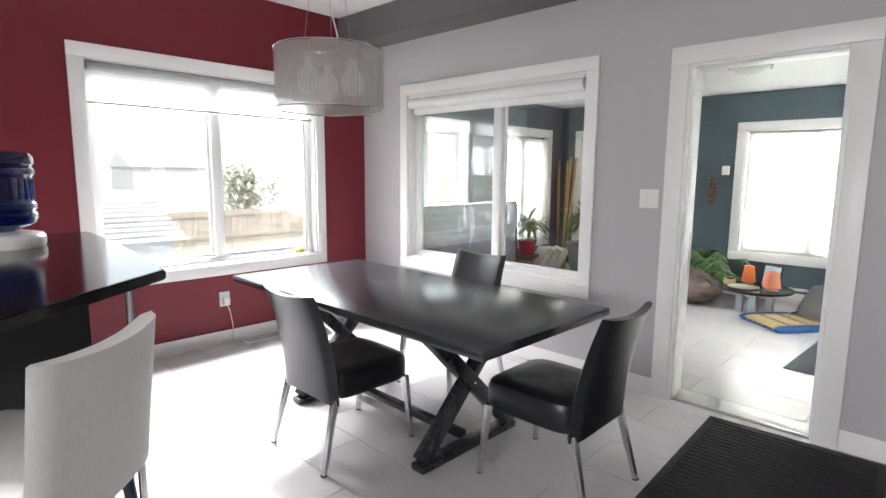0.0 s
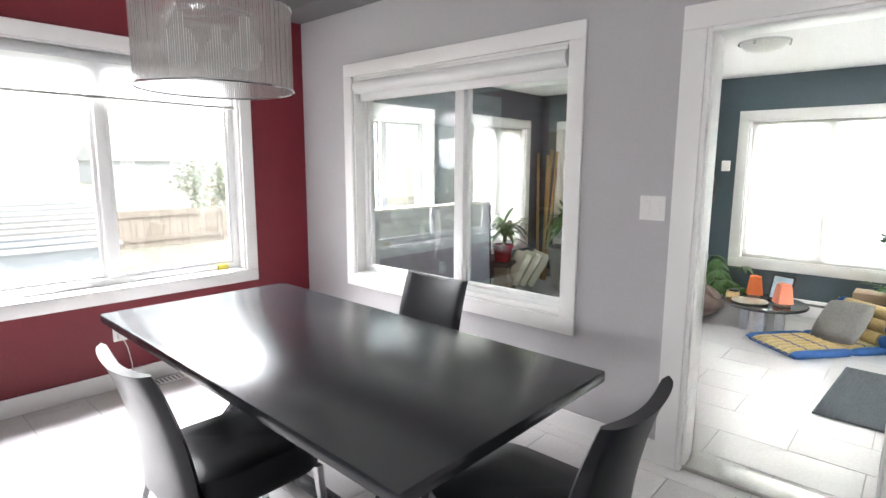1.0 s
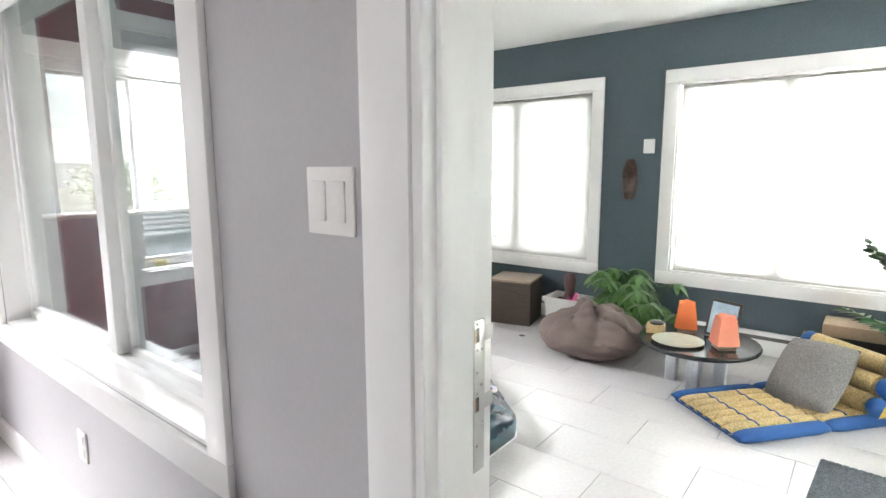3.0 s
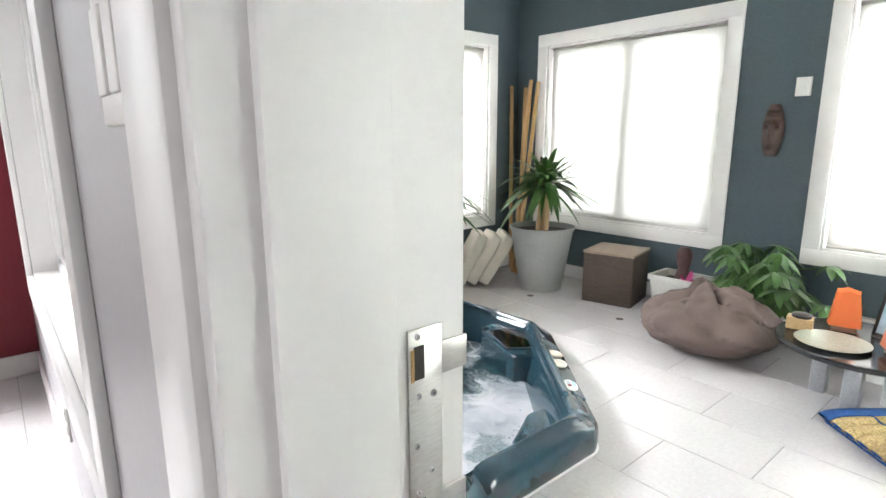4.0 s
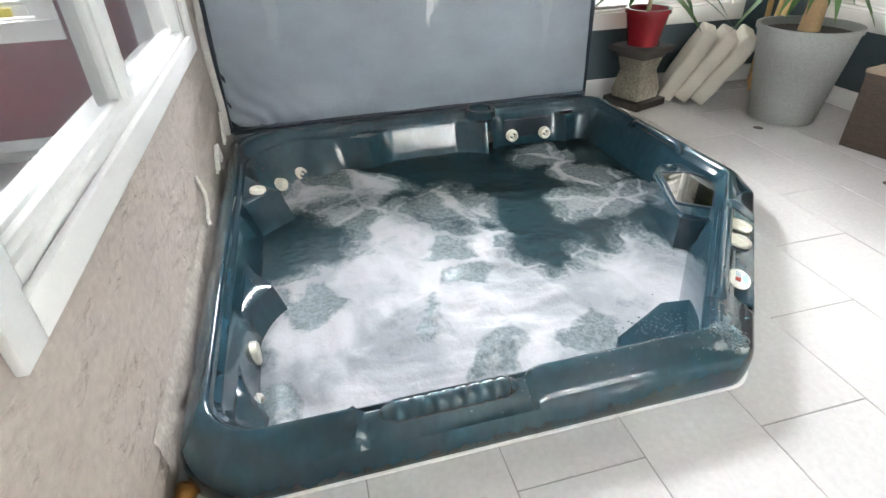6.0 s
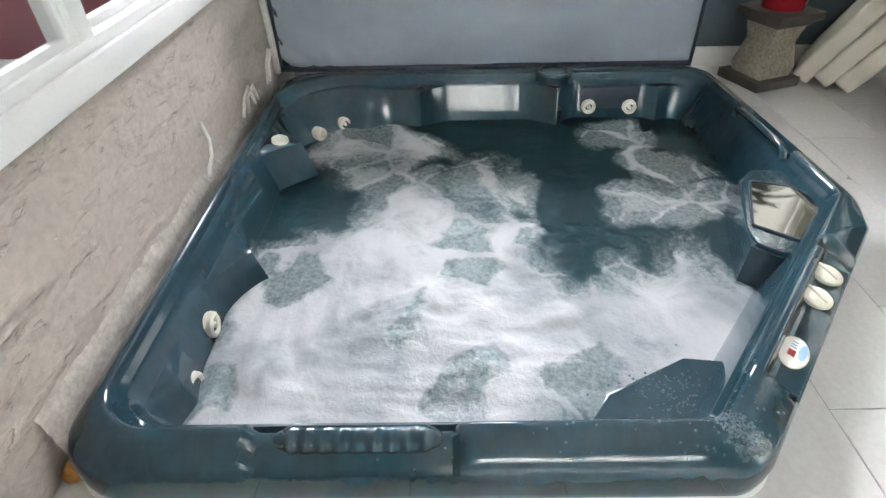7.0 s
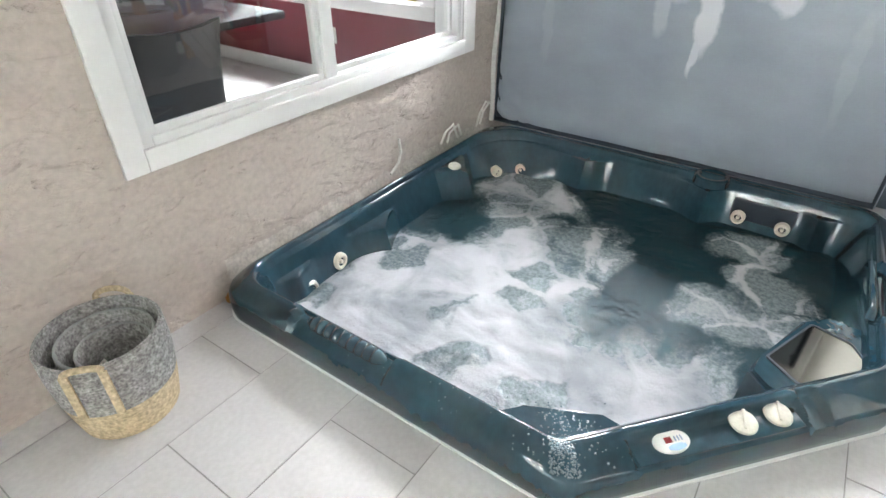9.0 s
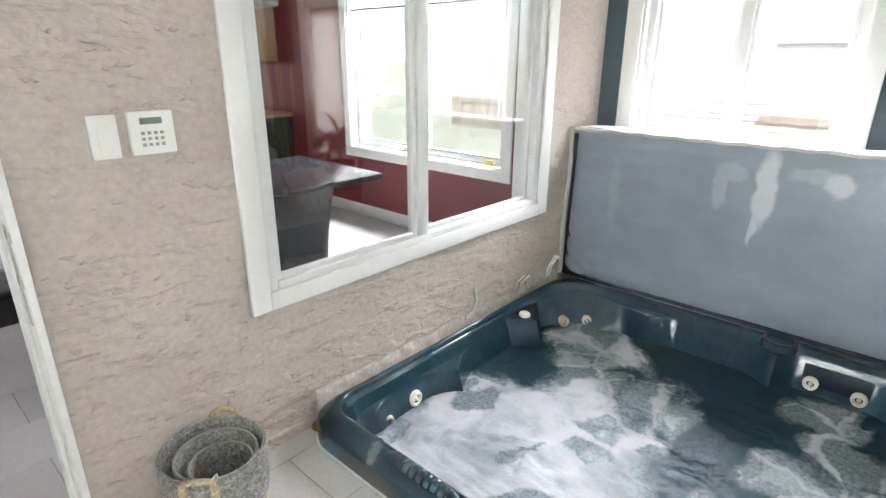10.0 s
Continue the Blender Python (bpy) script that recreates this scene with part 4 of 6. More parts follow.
def make_water():
    pw = rounded([(-0.955, 3.50), (-0.955, 4.70), (-1.48, 5.15), (-1.72, 5.36), (-2.75, 5.33), (-2.74, 3.50)], [0.1, 0.06, 0.05, 0.06, 0.1, 0.1], 14)
    c = Vector((-1.85, 4.4))
    bm = B()
    k = 90
    mid = bm.verts.new((*c, WATER_Z))
    prev = None
    for j in range(1, k + 1):
        ring = []
        for p in pw:
            x, y = c.x + (p.x - c.x) * j / k, c.y + (p.y - c.y) * j / k
            churn = max(0.22, 1 - Vector((x + 1.25, y - 4.15)).length / 1.05)
            jet = math.exp(-((x + 1.27) / 0.22) ** 2 - ((y - 3.80) / 0.22) ** 2)
            z = WATER_Z + 0.020 * jet + churn * (0.034 * noise.noise((x * 5, y * 5, 0)) + 0.022 * noise.noise((x * 13, y * 13, 3)) + 0.008 * noise.noise((x * 34, y * 34, 5)))
            ring.append(bm.verts.new((x, y, z)))
        for i in range(len(pw)):
            if prev is None:
                bm.faces.new((mid, ring[i], ring[(i + 1) % len(pw)]))
            else:
                bm.faces.new((prev[i], ring[i], ring[(i + 1) % len(pw)], prev[(i + 1) % len(pw)]))
        prev = ring
    tagged(part("water", bm, water_material(), label="churning foamy tub water, white over dark teal"), category="water", kind="structure")


make_water()


def cover_material():
    m = mat("stained_grey_vinyl", (0.285, 0.325, 0.37), 0.33, var=0.20, scale=3, fine=0.012, bump=0.008, bscale=6, stretch=(1, 1, 2))
    n, l = m.node_tree.nodes, m.node_tree.links
    b = n["Principled BSDF"]
    tc = n.new("ShaderNodeTexCoord")
    wp = n.new("ShaderNodeTexNoise")
    wp.inputs["Scale"].default_value, wp.inputs["Detail"].default_value = 9, 5
    l.new(tc.outputs["Object"], wp.inputs["Vector"])
    sh = n.new("ShaderNodeVectorMath")
    sh.operation = "MULTIPLY_ADD"
    sh.inputs[1].default_value = (0, 0.08, 0.08)
    l.new(wp.outputs["Color"], sh.inputs[0])
    l.new(tc.outputs["Object"], sh.inputs[2])
    mu = None
    # dried drips: a long one, a short one beside it and smears near the top
    for y, z, ry, rz, f in ((1.07, 0.73, 0.050, 0.20, 1.0), (1.05, 0.56, 0.020, 0.12, 0.9), (0.86, 0.70, 0.035, 0.11, 0.4), (0.90, 0.79, 0.08, 0.05, 0.35), (1.36, 0.79, 0.06, 0.06, 0.8), (1.26, 0.82, 0.10, 0.04, 0.35), (0.30, 0.60, 0.03, 0.2, 0.12), (1.66, 0.55, 0.03, 0.25, 0.12)):
        mp = n.new("ShaderNodeMapping")
        mp.inputs["Location"].default_value = (0, -(y + 0.04) / ry, -(z + 0.04) / rz)
        mp.inputs["Scale"].default_value = (0, 1 / ry, 1 / rz)
        l.new(sh.outputs[0], mp.inputs["Vector"])
        ln = n.new("ShaderNodeVectorMath")
        ln.operation = "LENGTH"
        l.new(mp.outputs[0], ln.inputs[0])
        r = n.new("ShaderNodeMapRange")
        r.inputs[1].default_value, r.inputs[2].default_value = 1.15, 0.75
        r.inputs[4].default_value = f
        l.new(ln.outputs["Value"], r.inputs[0])
        if mu is None:
            mu = r
        else:
            x = n.new("ShaderNodeMath")
            x.operation = "MAXIMUM"
            l.new(mu.outputs[0], x.inputs[0])
            l.new(r.outputs[0], x.inputs[1])
            mu = x
    old = b.inputs["Base Color"].links[0].from_socket
    mx = n.new("ShaderNodeMix")
    mx.data_type = "RGBA"
    mx.inputs[7].default_value = (0.58, 0.60, 0.62, 1)
    l.new(mu.outputs[0], mx.inputs[0])
    l.new(old, mx.inputs[6])
    l.new(mx.outputs[2], b.inputs["Base Color"])
    return m


def make_cover():
    t = thing("tub_cover", "folded stained slate grey vinyl cover standing upright beside the tub", "tub cover", pose(-2.86, 3.405, 0.135, 0, -1.5, 0))
    w, h = 1.945, 0.935
    cm = cover_material()

    def front(u, v):
        y, z = w * u, h * v
        puff = 0.020 * min(1, 12 * u, 12 * (1 - u), 12 * v, 12 * (1 - v))
        sag = 0.010 * noise.noise((y * 2.2, z * 2.2, 1)) + 0.004 * noise.noise((y * 9 + z * 5, z * 6, 2))
        fold = 0.009 * math.sin((y + z) * 60 + 3 * noise.noise((y * 6, z * 6, 4))) * max(0, 1 - (y + z) / 0.55) + 0.004 * noise.noise((y * 3, z * 16, 7)) * min(1, 10 * u)
        return (0.012 + puff + sag + fold, y, z)
    bm = B()
    sheet(bm, front, 120, 70)
    part("front_panel", bm, cm, t, "slate grey vinyl panel with pale stains")
    for x0, x1, n in ((-0.085, 0.012, "front_core"), (-0.195, -0.095, "back_core")):
        bm = B()
        span(bm, (x0, 0.0, 0.0), (x1, w, h), 0.022)
        part(n, bm, NAVY if x1 > 0 else VINYLGREY, t)
    bm = B()
    tube(bm, [(0.012, 0.012, h - 0.03), (0.012, 0.012, 0.012), (0.016, w - 0.012, 0.012), (0.016, w - 0.012, h - 0.03)], 0.016, 10)
    part("piping", bm, NAVY, t, "dark navy vinyl piping")
    bm = B()
    tube(bm, [(0.010 + 0.003 * math.sin(j * 0.9), 0.0 + w * j / 40, h - 0.004 + 0.003 * math.sin(j * 1.7)) for j in range(41)], 0.012, 8)
    part("top_welt", bm, CREAM, t, "pale worn welt along the top")
    bm = B()
    sheet(bm, lambda u, v: (0.036 - 0.02 * (u - 0.5) ** 2 + 0.008 * math.sin(v * 7), -0.024 + 0.030 * u + 0.005 * math.sin(v * 11), (h + 0.005) * v), 5, 40)
    part("side_flap", bm, CREAM, t, "pale cream side flap")
    bm = B()
    sheet(bm, lambda u, v: (-0.19 + 0.19 * v, w * u, h + 0.006 + 0.006 * math.sin(u * 17)), 40, 4)
    part("hinge_strip", bm, CREAM, t, "pale worn hinge strip")


make_cover()

# ---- dining furniture ----


def make_table():
    t = thing("dining_table", "long espresso-stained wooden dining table with crossed legs", "dining table", pose(-1.165, 1.885, 0, 0, 0, -0.6))
    L, W = 2.10, 0.985
    bm = B()
    box(bm, (L, W, 0.042), (0, 0, 0.727), 0.005)
    part("tabletop", bm, TABLETOP, t, "dark satin wooden tabletop")
    bm = B()
    box(bm, (L - 0.35, 0.05, 0.05), (0, 0.0, 0.68), 0.004)
    part("top_rail", bm, DARKWOOD, t)
    for sx in (0.545, -0.545):
        for sg in (1, -1):
            bm = B()
            a = math.degrees(math.atan2(0.62 * sg, 0.62))
            box(bm, (0.062, 0.072, 0.92), (sx + 0.012 * sg, 0, 0.362), 0.004, pose(0, 0, 0, a, 0, 0))
            bmesh.ops.bisect_plane(bm, geom=bm.verts[:] + bm.edges[:] + bm.faces[:], plane_co=(0, 0, 0.03), plane_no=(0, 0, -1), clear_outer=True)
            bmesh.ops.bisect_plane(bm, geom=bm.verts[:] + bm.edges[:] + bm.faces[:], plane_co=(0, 0, 0.706), plane_no=(0, 0, 1), clear_outer=True)
            part("leg", bm, DARKWOOD, t)
        bm = B()
        box(bm, (0.085, 0.72, 0.035), (sx, 0, 0.0185), 0.006)
        part("foot_rail", bm, DARKWOOD, t)
        bm = B()
        lathe(bm, [(0, 0.004), (0.008, 0.003), (0.009, 0)], 10)
        part("bolt", bm, CHROME, t, at=pose(sx + 0.046, 0, 0.36, 0, 90, 0))
    bm = B()
    box(bm, (1.02, 0.055, 0.035), (0, 0, 0.055), 0.004)
    part("stretcher", bm, DARKWOOD, t)


make_table()


def make_chair(m):
    t = thing("dining_chair", "black leather dining chair with brushed steel legs", "chair", m, "chairs round the table")
    # seat: padded block, higher at the front
    bm = B()

    def seat_ring(z, g, rise=0.0):
        w, d = 0.232 - g, 0.240 - g
        out = []
        for k in range(40):
            a = 2 * math.pi * k / 40
            c, s = math.cos(a), math.sin(a)
            x = w * math.copysign(abs(c) ** 0.35, c)
            y = d * math.copysign(abs(s) ** 0.35, s) + 0.035
            out.append(bm.verts.new((x, y, z + rise * (1 - (x / w) ** 2) * 0.5)))
        return out
    rings = [seat_ring(0.335, 0.012), seat_ring(0.355, 0.0), seat_ring(0.435, 0.0), seat_ring(0.458, 0.008), seat_ring(0.470, 0.03, 0.008), seat_ring(0.472, 0.10, 0.012), seat_ring(0.468, 0.2, 0.012)]
    for a, b in zip(rings, rings[1:]):
        for k in range(40):
            bm.faces.new((a[k], a[(k + 1) % 40], b[(k + 1) % 40], b[k]))
    bm.faces.new(rings[-1])
    bm.faces.new(rings[0])
    part("seat", bm, LEATHER, t, "padded black leather seat")
    # backrest: curved slab that wraps down behind the seat
    bm = B()

    def spine(v):
        z = 0.315 + 0.545 * v
        y = -0.195 - 0.030 * v - 0.085 * v ** 2.2
        return y, z

    def back(u, v, side):
        a = 2 * u - 1
        y, z = spine(v)
        wd = 0.232 - 0.012 * v
        dish = 0.028 * (1 - a * a) * (0.25 + 0.75 * v)
        th = 0.030 * (1 - 0.35 * v) * max(0.0, 1 - abs(a) ** 8) ** 0.5
        droop = 0.020 * (1 - a * a) * v ** 8
        return (a * wd, y - dish + side * th, z - droop + (0.010 * (1 - a * a) - 0.04 * (1 - v) * a * a * 0 if v < 0.02 else 0))
    f = [[bm.verts.new(back(i / 18, j / 22, 1)) for j in range(23)] for i in range(19)]
    r = [[bm.verts.new(back(i / 18, j / 22, -1)) for j in range(23)] for i in range(19)]
    for i in range(18):
        for j in range(22):
            bm.faces.new((f[i][j], f[i + 1][j], f[i + 1][j + 1], f[i][j + 1]))
            bm.faces.new((r[i][j], r[i][j + 1], r[i + 1][j + 1], r[i + 1][j]))
        bm.faces.new((f[i][22], f[i + 1][22], r[i + 1][22], r[i][22]))
        bm.faces.new((f[i][0], r[i][0], r[i + 1][0], f[i + 1][0]))
    bmesh.ops.remove_doubles(bm, verts=bm.verts, dist=0.0008)
    part("backrest", bm, LEATHER, t, "curved black leather backrest")
    for sx in (1, -1):
        for y0, y1 in ((0.245, 0.268), (-0.200, -0.290)):
            bm = B()
            top = [(sx * 0.205 + dx, y0 + dy, 0.345) for dx, dy in ((-0.018, -0.014), (0.018, -0.014), (0.018, 0.014), (-0.018, 0.014))]
            bot = [(sx * 0.232 + dx, y1 + dy, 0.0) for dx, dy in ((-0.012, -0.010), (0.012, -0.010), (0.012, 0.010), (-0.012, 0.010))]
            tv, bv = [bm.verts.new(p) for p in top], [bm.verts.new(p) for p in bot]
            bm.faces.new(tv)
            bm.faces.new(bv)
            for k in range(4):
                bm.faces.new((tv[k], tv[(k + 1) % 4], bv[(k + 1) % 4], bv[k]))
            bmesh.ops.bevel(bm, geom=bm.edges[:], offset=0.002, segments=1, affect="EDGES")
            lg = part("leg", bm, CHROME, t, "brushed steel leg", smooth=False)
            bm = B()
            box(bm, (0.026, 0.022, 0.008), (sx * 0.232, y1, 0.0041), 0.002)
            part("foot_cap", bm, RUBBER, lg)
    return t


chair = make_chair(pose(-1.140, 1.480, 0, 0, 0, 0))
copy_thing(chair, pose(-0.145, 1.965, 0, 0, 0, 90))
copy_thing(chair, pose(-1.300, 2.480, 0, 0, 0, 181))


def make_pendant():
    cx, cy, z0, z1, r = -1.585, 1.735, 1.765, 2.095, 0.308
    t = thing("pendant_lamp", "pendant lamp with a translucent grey string drum shade", "pendant lamp", pose(cx, cy, z1))
    sh = shade_mat("grey_string_shade", (0.50, 0.48, 0.47), 0.4, 0.45)
    h = z1 - z0
    bm = B()
    n = 220
    for k in range(n):
        a = 2 * math.pi * k / n
        w = 2 * math.pi / n * 0.42
        rr = r - 0.003 + 0.003 * random.random()
        p = [bm.verts.new((rr * math.cos(a + s * w), rr * math.sin(a + s * w), z)) for s, z in ((-1, 0), (1, 0), (1, -h), (-1, -h))]
        bm.faces.new(p)
    tagged(part("string_shade", bm, sh, t, "grey string drum shade"), kind="stuff")
    bm = B()
    lathe(bm, [(r - 0.012, 0.0), (r - 0.012, -h)], 64)
    part("liner", bm, shade_mat("clear_liner", (0.62, 0.60, 0.59), 0.5, 0.72), t, "pale translucent liner")
    for z in (0.0, -h):
        bm = B()
        tube(bm, [(r * math.cos(2 * math.pi * k / 48), r * math.sin(2 * math.pi * k / 48), z) for k in range(49)], 0.0045, 6, False)
        part("ring", bm, CHROME, t)
    bm = B()
    tube(bm, [(0.17 * math.cos(2 * math.pi * k / 40), 0.17 * math.sin(2 * math.pi * k / 40), -0.045) for k in range(41)], 0.012, 8, False)
    for a in (0, 120, 240):
        tube(bm, [(0.17 * math.cos(radians(a)), 0.17 * math.sin(radians(a)), -0.045), (0, 0, -0.045)], 0.006, 6)
    part("inner_frame", bm, CHROME, t)
    for a in (30, 150, 270):
        bm = B()
        lathe(bm, [(0, -0.26), (0.045, -0.245), (0.066, -0.20), (0.066, -0.17), (0.045, -0.12), (0.02, -0.10), (0.02, -0.05), (0, -0.05)], 24, Matrix.Translation((0.14 * math.cos(radians(a)), 0.14 * math.sin(radians(a)), 0)))
        part("globe", bm, shade_mat("frosted_globe", (0.85, 0.85, 0.84), 0.5), t, "frosted glass globe")
    for a in (90, 210, 330):
        bm = B()
        tube(bm, [(0.17 * math.cos(radians(a)), 0.17 * math.sin(radians(a)), -0.045), (0.06 * math.cos(radians(a)), 0.06 * math.sin(radians(a)), DH - z1 - 0.02)], 0.0014, 5)
        part("suspension_wire", bm, CHROME, t)
    bm = B()
    tube(bm, [(0.16, -0.05, -0.045), (0.15, -0.05, 0.06), (0.06, -0.03, 0.22), (0.02, 0.0, 0.42), (0.0, 0.0, DH - z1 - 0.02)], 0.004, 8)
    part("power_cord", bm, WIRE, t, "clear power cord")
    bm = B()
    lathe(bm, [(0, 0), (0.075, 0), (0.075, -0.02), (0.06, -0.028), (0, -0.028)], 28, Matrix.Translation((0, 0, DH - z1)))
    part("canopy", bm, CHROME, t)


make_pendant()


def make_counter():
    t = thing("bar_counter", "black polished bar counter on a dark cabinet", "counter", pose(0, 0, 0))
    top = [(-0.84, 0.535), (-0.42, 0.02), (-0.30, -0.42), (-0.30, -1.9), (-2.35, -1.9), (-2.35, 0.66), (-1.70, 0.625)]
    bm = B()
    a, b = [bm.verts.new((x, y, 1.075)) for x, y in top], [bm.verts.new((x, y, 1.038)) for x, y in top]
    bm.faces.new(a)
    bm.faces.new(b)
    for k in range(len(top)):
        bm.faces.new((a[k], a[(k + 1) % len(top)], b[(k + 1) % len(top)], b[k]))
    bmesh.ops.bevel(bm, geom=bm.edges[:], offset=0.006, segments=2, affect="EDGES")
    part("worktop", bm, BLACKTOP, t, "polished black countertop")
    base = [(-1.12, 0.36), (-0.98, 0.04), (-0.92, -0.42), (-0.92, -1.8), (-2.25, -1.8), (-2.25, 0.48), (-1.6, 0.44)]
    bm = B()
    a, b = [bm.verts.new((x, y, 1.038)) for x, y in base], [bm.verts.new((x, y, 0.0)) for x, y in base]
    bm.faces.new(a)
    bm.faces.new(b)
    for k in range(len(base)):
        bm.faces.new((a[k], a[(k + 1) % len(base)], b[(k + 1) % len(base)], b[k]))
    part("cabinet", bm, BLACKCAB, t, smooth=False)
    bm = B()
    tube(bm, [(-0.965, 0.450, 1.036), (-0.965, 0.450, 0.0)], 0.014, 14)
    part("support_post", bm, CHROME, t, "chrome support post")


make_counter()


def make_stool():
    t = thing("bar_stool", "white leather bar stool with dark legs at the counter", "stool", pose(-0.605, 0.055, 0, 0, 0, 133))
    bm = B()
    def back(u, v, s):
        a = 2 * u - 1
        e = max(0.0, 1 - abs(a) ** 10) ** 0.5
        return (a * 0.238, -0.20 - 0.05 * v - 0.03 * (1 - a * a) + s * 0.026 * e, 0.56 + 0.44 * v - 0.018 * (1 - a * a) * v ** 6)
    f = [[bm.verts.new(back(i / 16, j / 16, 1)) for j in range(17)] for i in range(17)]
    r = [[bm.verts.new(back(i / 16, j / 16, -1)) for j in range(17)] for i in range(17)]
    for i in range(16):
        for j in range(16):
            bm.faces.new((f[i][j], f[i + 1][j], f[i + 1][j + 1], f[i][j + 1]))
            bm.faces.new((r[i][j], r[i][j + 1], r[i + 1][j + 1], r[i + 1][j]))
        bm.faces.new((f[i][16], f[i + 1][16], r[i + 1][16], r[i][16]))
        bm.faces.new((f[i][0], r[i][0], r[i + 1][0], f[i + 1][0]))
    bmesh.ops.remove_doubles(bm, verts=bm.verts, dist=0.0008)
    part("backrest", bm, WLEATHER, t, "white leather backrest")
    bm = B()
    box(bm, (0.42, 0.40, 0.09), (0, 0.0, 0.665), 0.03, None, 4)
    part("seat", bm, WLEATHER, t)
    for sx in (1, -1):
        for sy in (0.16, -0.17):
            bm = B()
            tube(bm, [(sx * 0.17, sy, 0.63), (sx * 0.21, sy * 1.25, 0.0)], 0.017, 10)
            part("leg", bm, NAVY, t, "dark metal leg")
    bm = B()
    tube(bm, [(0.2, 0.19, 0.22), (-0.2, 0.19, 0.22)], 0.010, 8)
    part("foot_rest", bm, NAVY, t)


make_stool()


def make_dispenser():
    t = thing("water_dispenser", "blue water bottle upside down on a white dispenser base", "water dispenser", pose(-1.88, 0.225, 1.075))
    bm = B()
    lathe(bm, [(0, 0), (0.155, 0), (0.16, 0.012), (0.16, 0.045), (0.15, 0.058), (0.10, 0.066), (0, 0.066)], 40)
    part("base", bm, PLASTIC, t, "white round dispenser base")
    prof = [(0.03, 0.05), (0.06, 0.075), (0.125, 0.10), (0.138, 0.125), (0.138, 0.145), (0.128, 0.155), (0.138, 0.168), (0.138, 0.188), (0.127, 0.20), (0.127, 0.30), (0.138, 0.315), (0.138, 0.335), (0.128, 0.347), (0.138, 0.36), (0.138, 0.385), (0.125, 0.405), (0.08, 0.412), (0, 0.408)]
    bm = B()
    lathe(bm, prof, 48)
    bt = part("bottle", bm, BLUEPLASTIC, t, "ribbed translucent blue water bottle")
    bm = B()
    for k in range(24):
        a = 2 * math.pi * k / 24
        tube(bm, [(0.128 * math.cos(a), 0.128 * math.sin(a), 0.205), (0.128 * math.cos(a), 0.128 * math.sin(a), 0.295)], 0.005, 6)
    part("ribs", bm, BLUEPLASTIC, bt)
    bm = B()
    lathe(bm, [(0, 0.06), (0.055, 0.08), (0.115, 0.105), (0.125, 0.13), (0.12, 0.21), (0, 0.21)], 32)
    part("bottled_water", bm, mat("deep_blue_water", (0.02, 0.05, 0.16), 0.1), bt)


make_dispenser()

# ---- tub room things ----


def blade(bm, base, tip, width, droop=0.0, n=6, fold=0.15, roll=0.0):
    """One leaf from base to tip."""
    base, tip = Vector(base), Vector(tip)
    d = tip - base
    side = d.cross(Vector((0, 0, 1)))
    side = side.normalized() if side.length > 1e-4 else Vector((1, 0, 0))
    side = Matrix.Rotation(roll, 3, d.normalized()) @ side
    up = side.cross(d).normalized()
    prev = None
    for i in range(n + 1):
        s = i / n
        p = base + d * s - Vector((0, 0, droop)) * s * s
        w = width * (math.sin(math.pi * (0.06 + 0.94 * s)) ** 0.7 if i < n else 0.02)
        row = [bm.verts.new(p - side * w + up * w * fold), bm.verts.new(p), bm.verts.new(p + side * w + up * w * fold)]
        if prev:
            bm.faces.new((prev[0], prev[1], row[1], row[0]))
            bm.faces.new((prev[1], prev[2], row[2], row[1]))
        prev = row


def pot(t, r0, r1, h, material, soil_z=None, rim=0.012, label=""):
    bm = B()
    lathe(bm, [(0, 0), (r0, 0), (r1 - rim * 0.3, h - rim * 2), (r1 + rim * 0.5, h - rim * 2), (r1 + rim * 0.5, h), (r1 - rim, h), (r1 - rim * 1.5, h - 0.05), (0, h - 0.05)], 40)
    p = part("pot", bm, material, t, label)
    bm = B()
    lathe(bm, [(0, h - 0.03), (r1 * 0.6, h - 0.032), (r1 - rim * 1.3, h - 0.04)], 24)
    part("soil", bm, SOIL, p)
    return p


def make_yucca(m, label, pot_args, trunk, leaves, reach, leaf_w, pot_mat, trunk_r, pot_label, seed):
    rnd = random.Random(seed)
    t = thing("potted_plant", label, "plant", m)
    r0, r1, h = pot_args
    pot(t, r0, r1, h, pot_mat, label=pot_label)
    bm = B()
    pts = [(0, 0, h - 0.04), (0.012, 0.0, h + trunk * 0.4), (0.0, 0.01, h + trunk * 0.8), (0.01, 0.0, h + trunk)]
    tube(bm, pts, [trunk_r * 1.1, trunk_r * 0.9, trunk_r, trunk_r * 0.6], 12)
    part("trunk", bm, BARK, t)
    bm = B()
    for k in range(leaves):
        a = rnd.uniform(0, 2 * math.pi)
        el = rnd.uniform(-0.2, 1.25) if trunk_r > 0.02 else rnd.uniform(0.0, 0.9)
        ln = reach * rnd.uniform(0.7, 1.1)
        b = Vector((0.01, 0, h + trunk - rnd.uniform(0, 0.07 if trunk_r > 0.02 else 0.16)))
        tip = b + Vector((math.cos(a) * math.cos(el), math.sin(a) * math.cos(el), math.sin(el))) * ln
        blade(bm, b, tip, leaf_w * rnd.uniform(0.7, 1.1), ln * rnd.uniform(0.25, 0.75), 7)
    tagged(part("crown", bm, LEAF, t, "spiky green strap leaves"), kind="stuff")
    return t


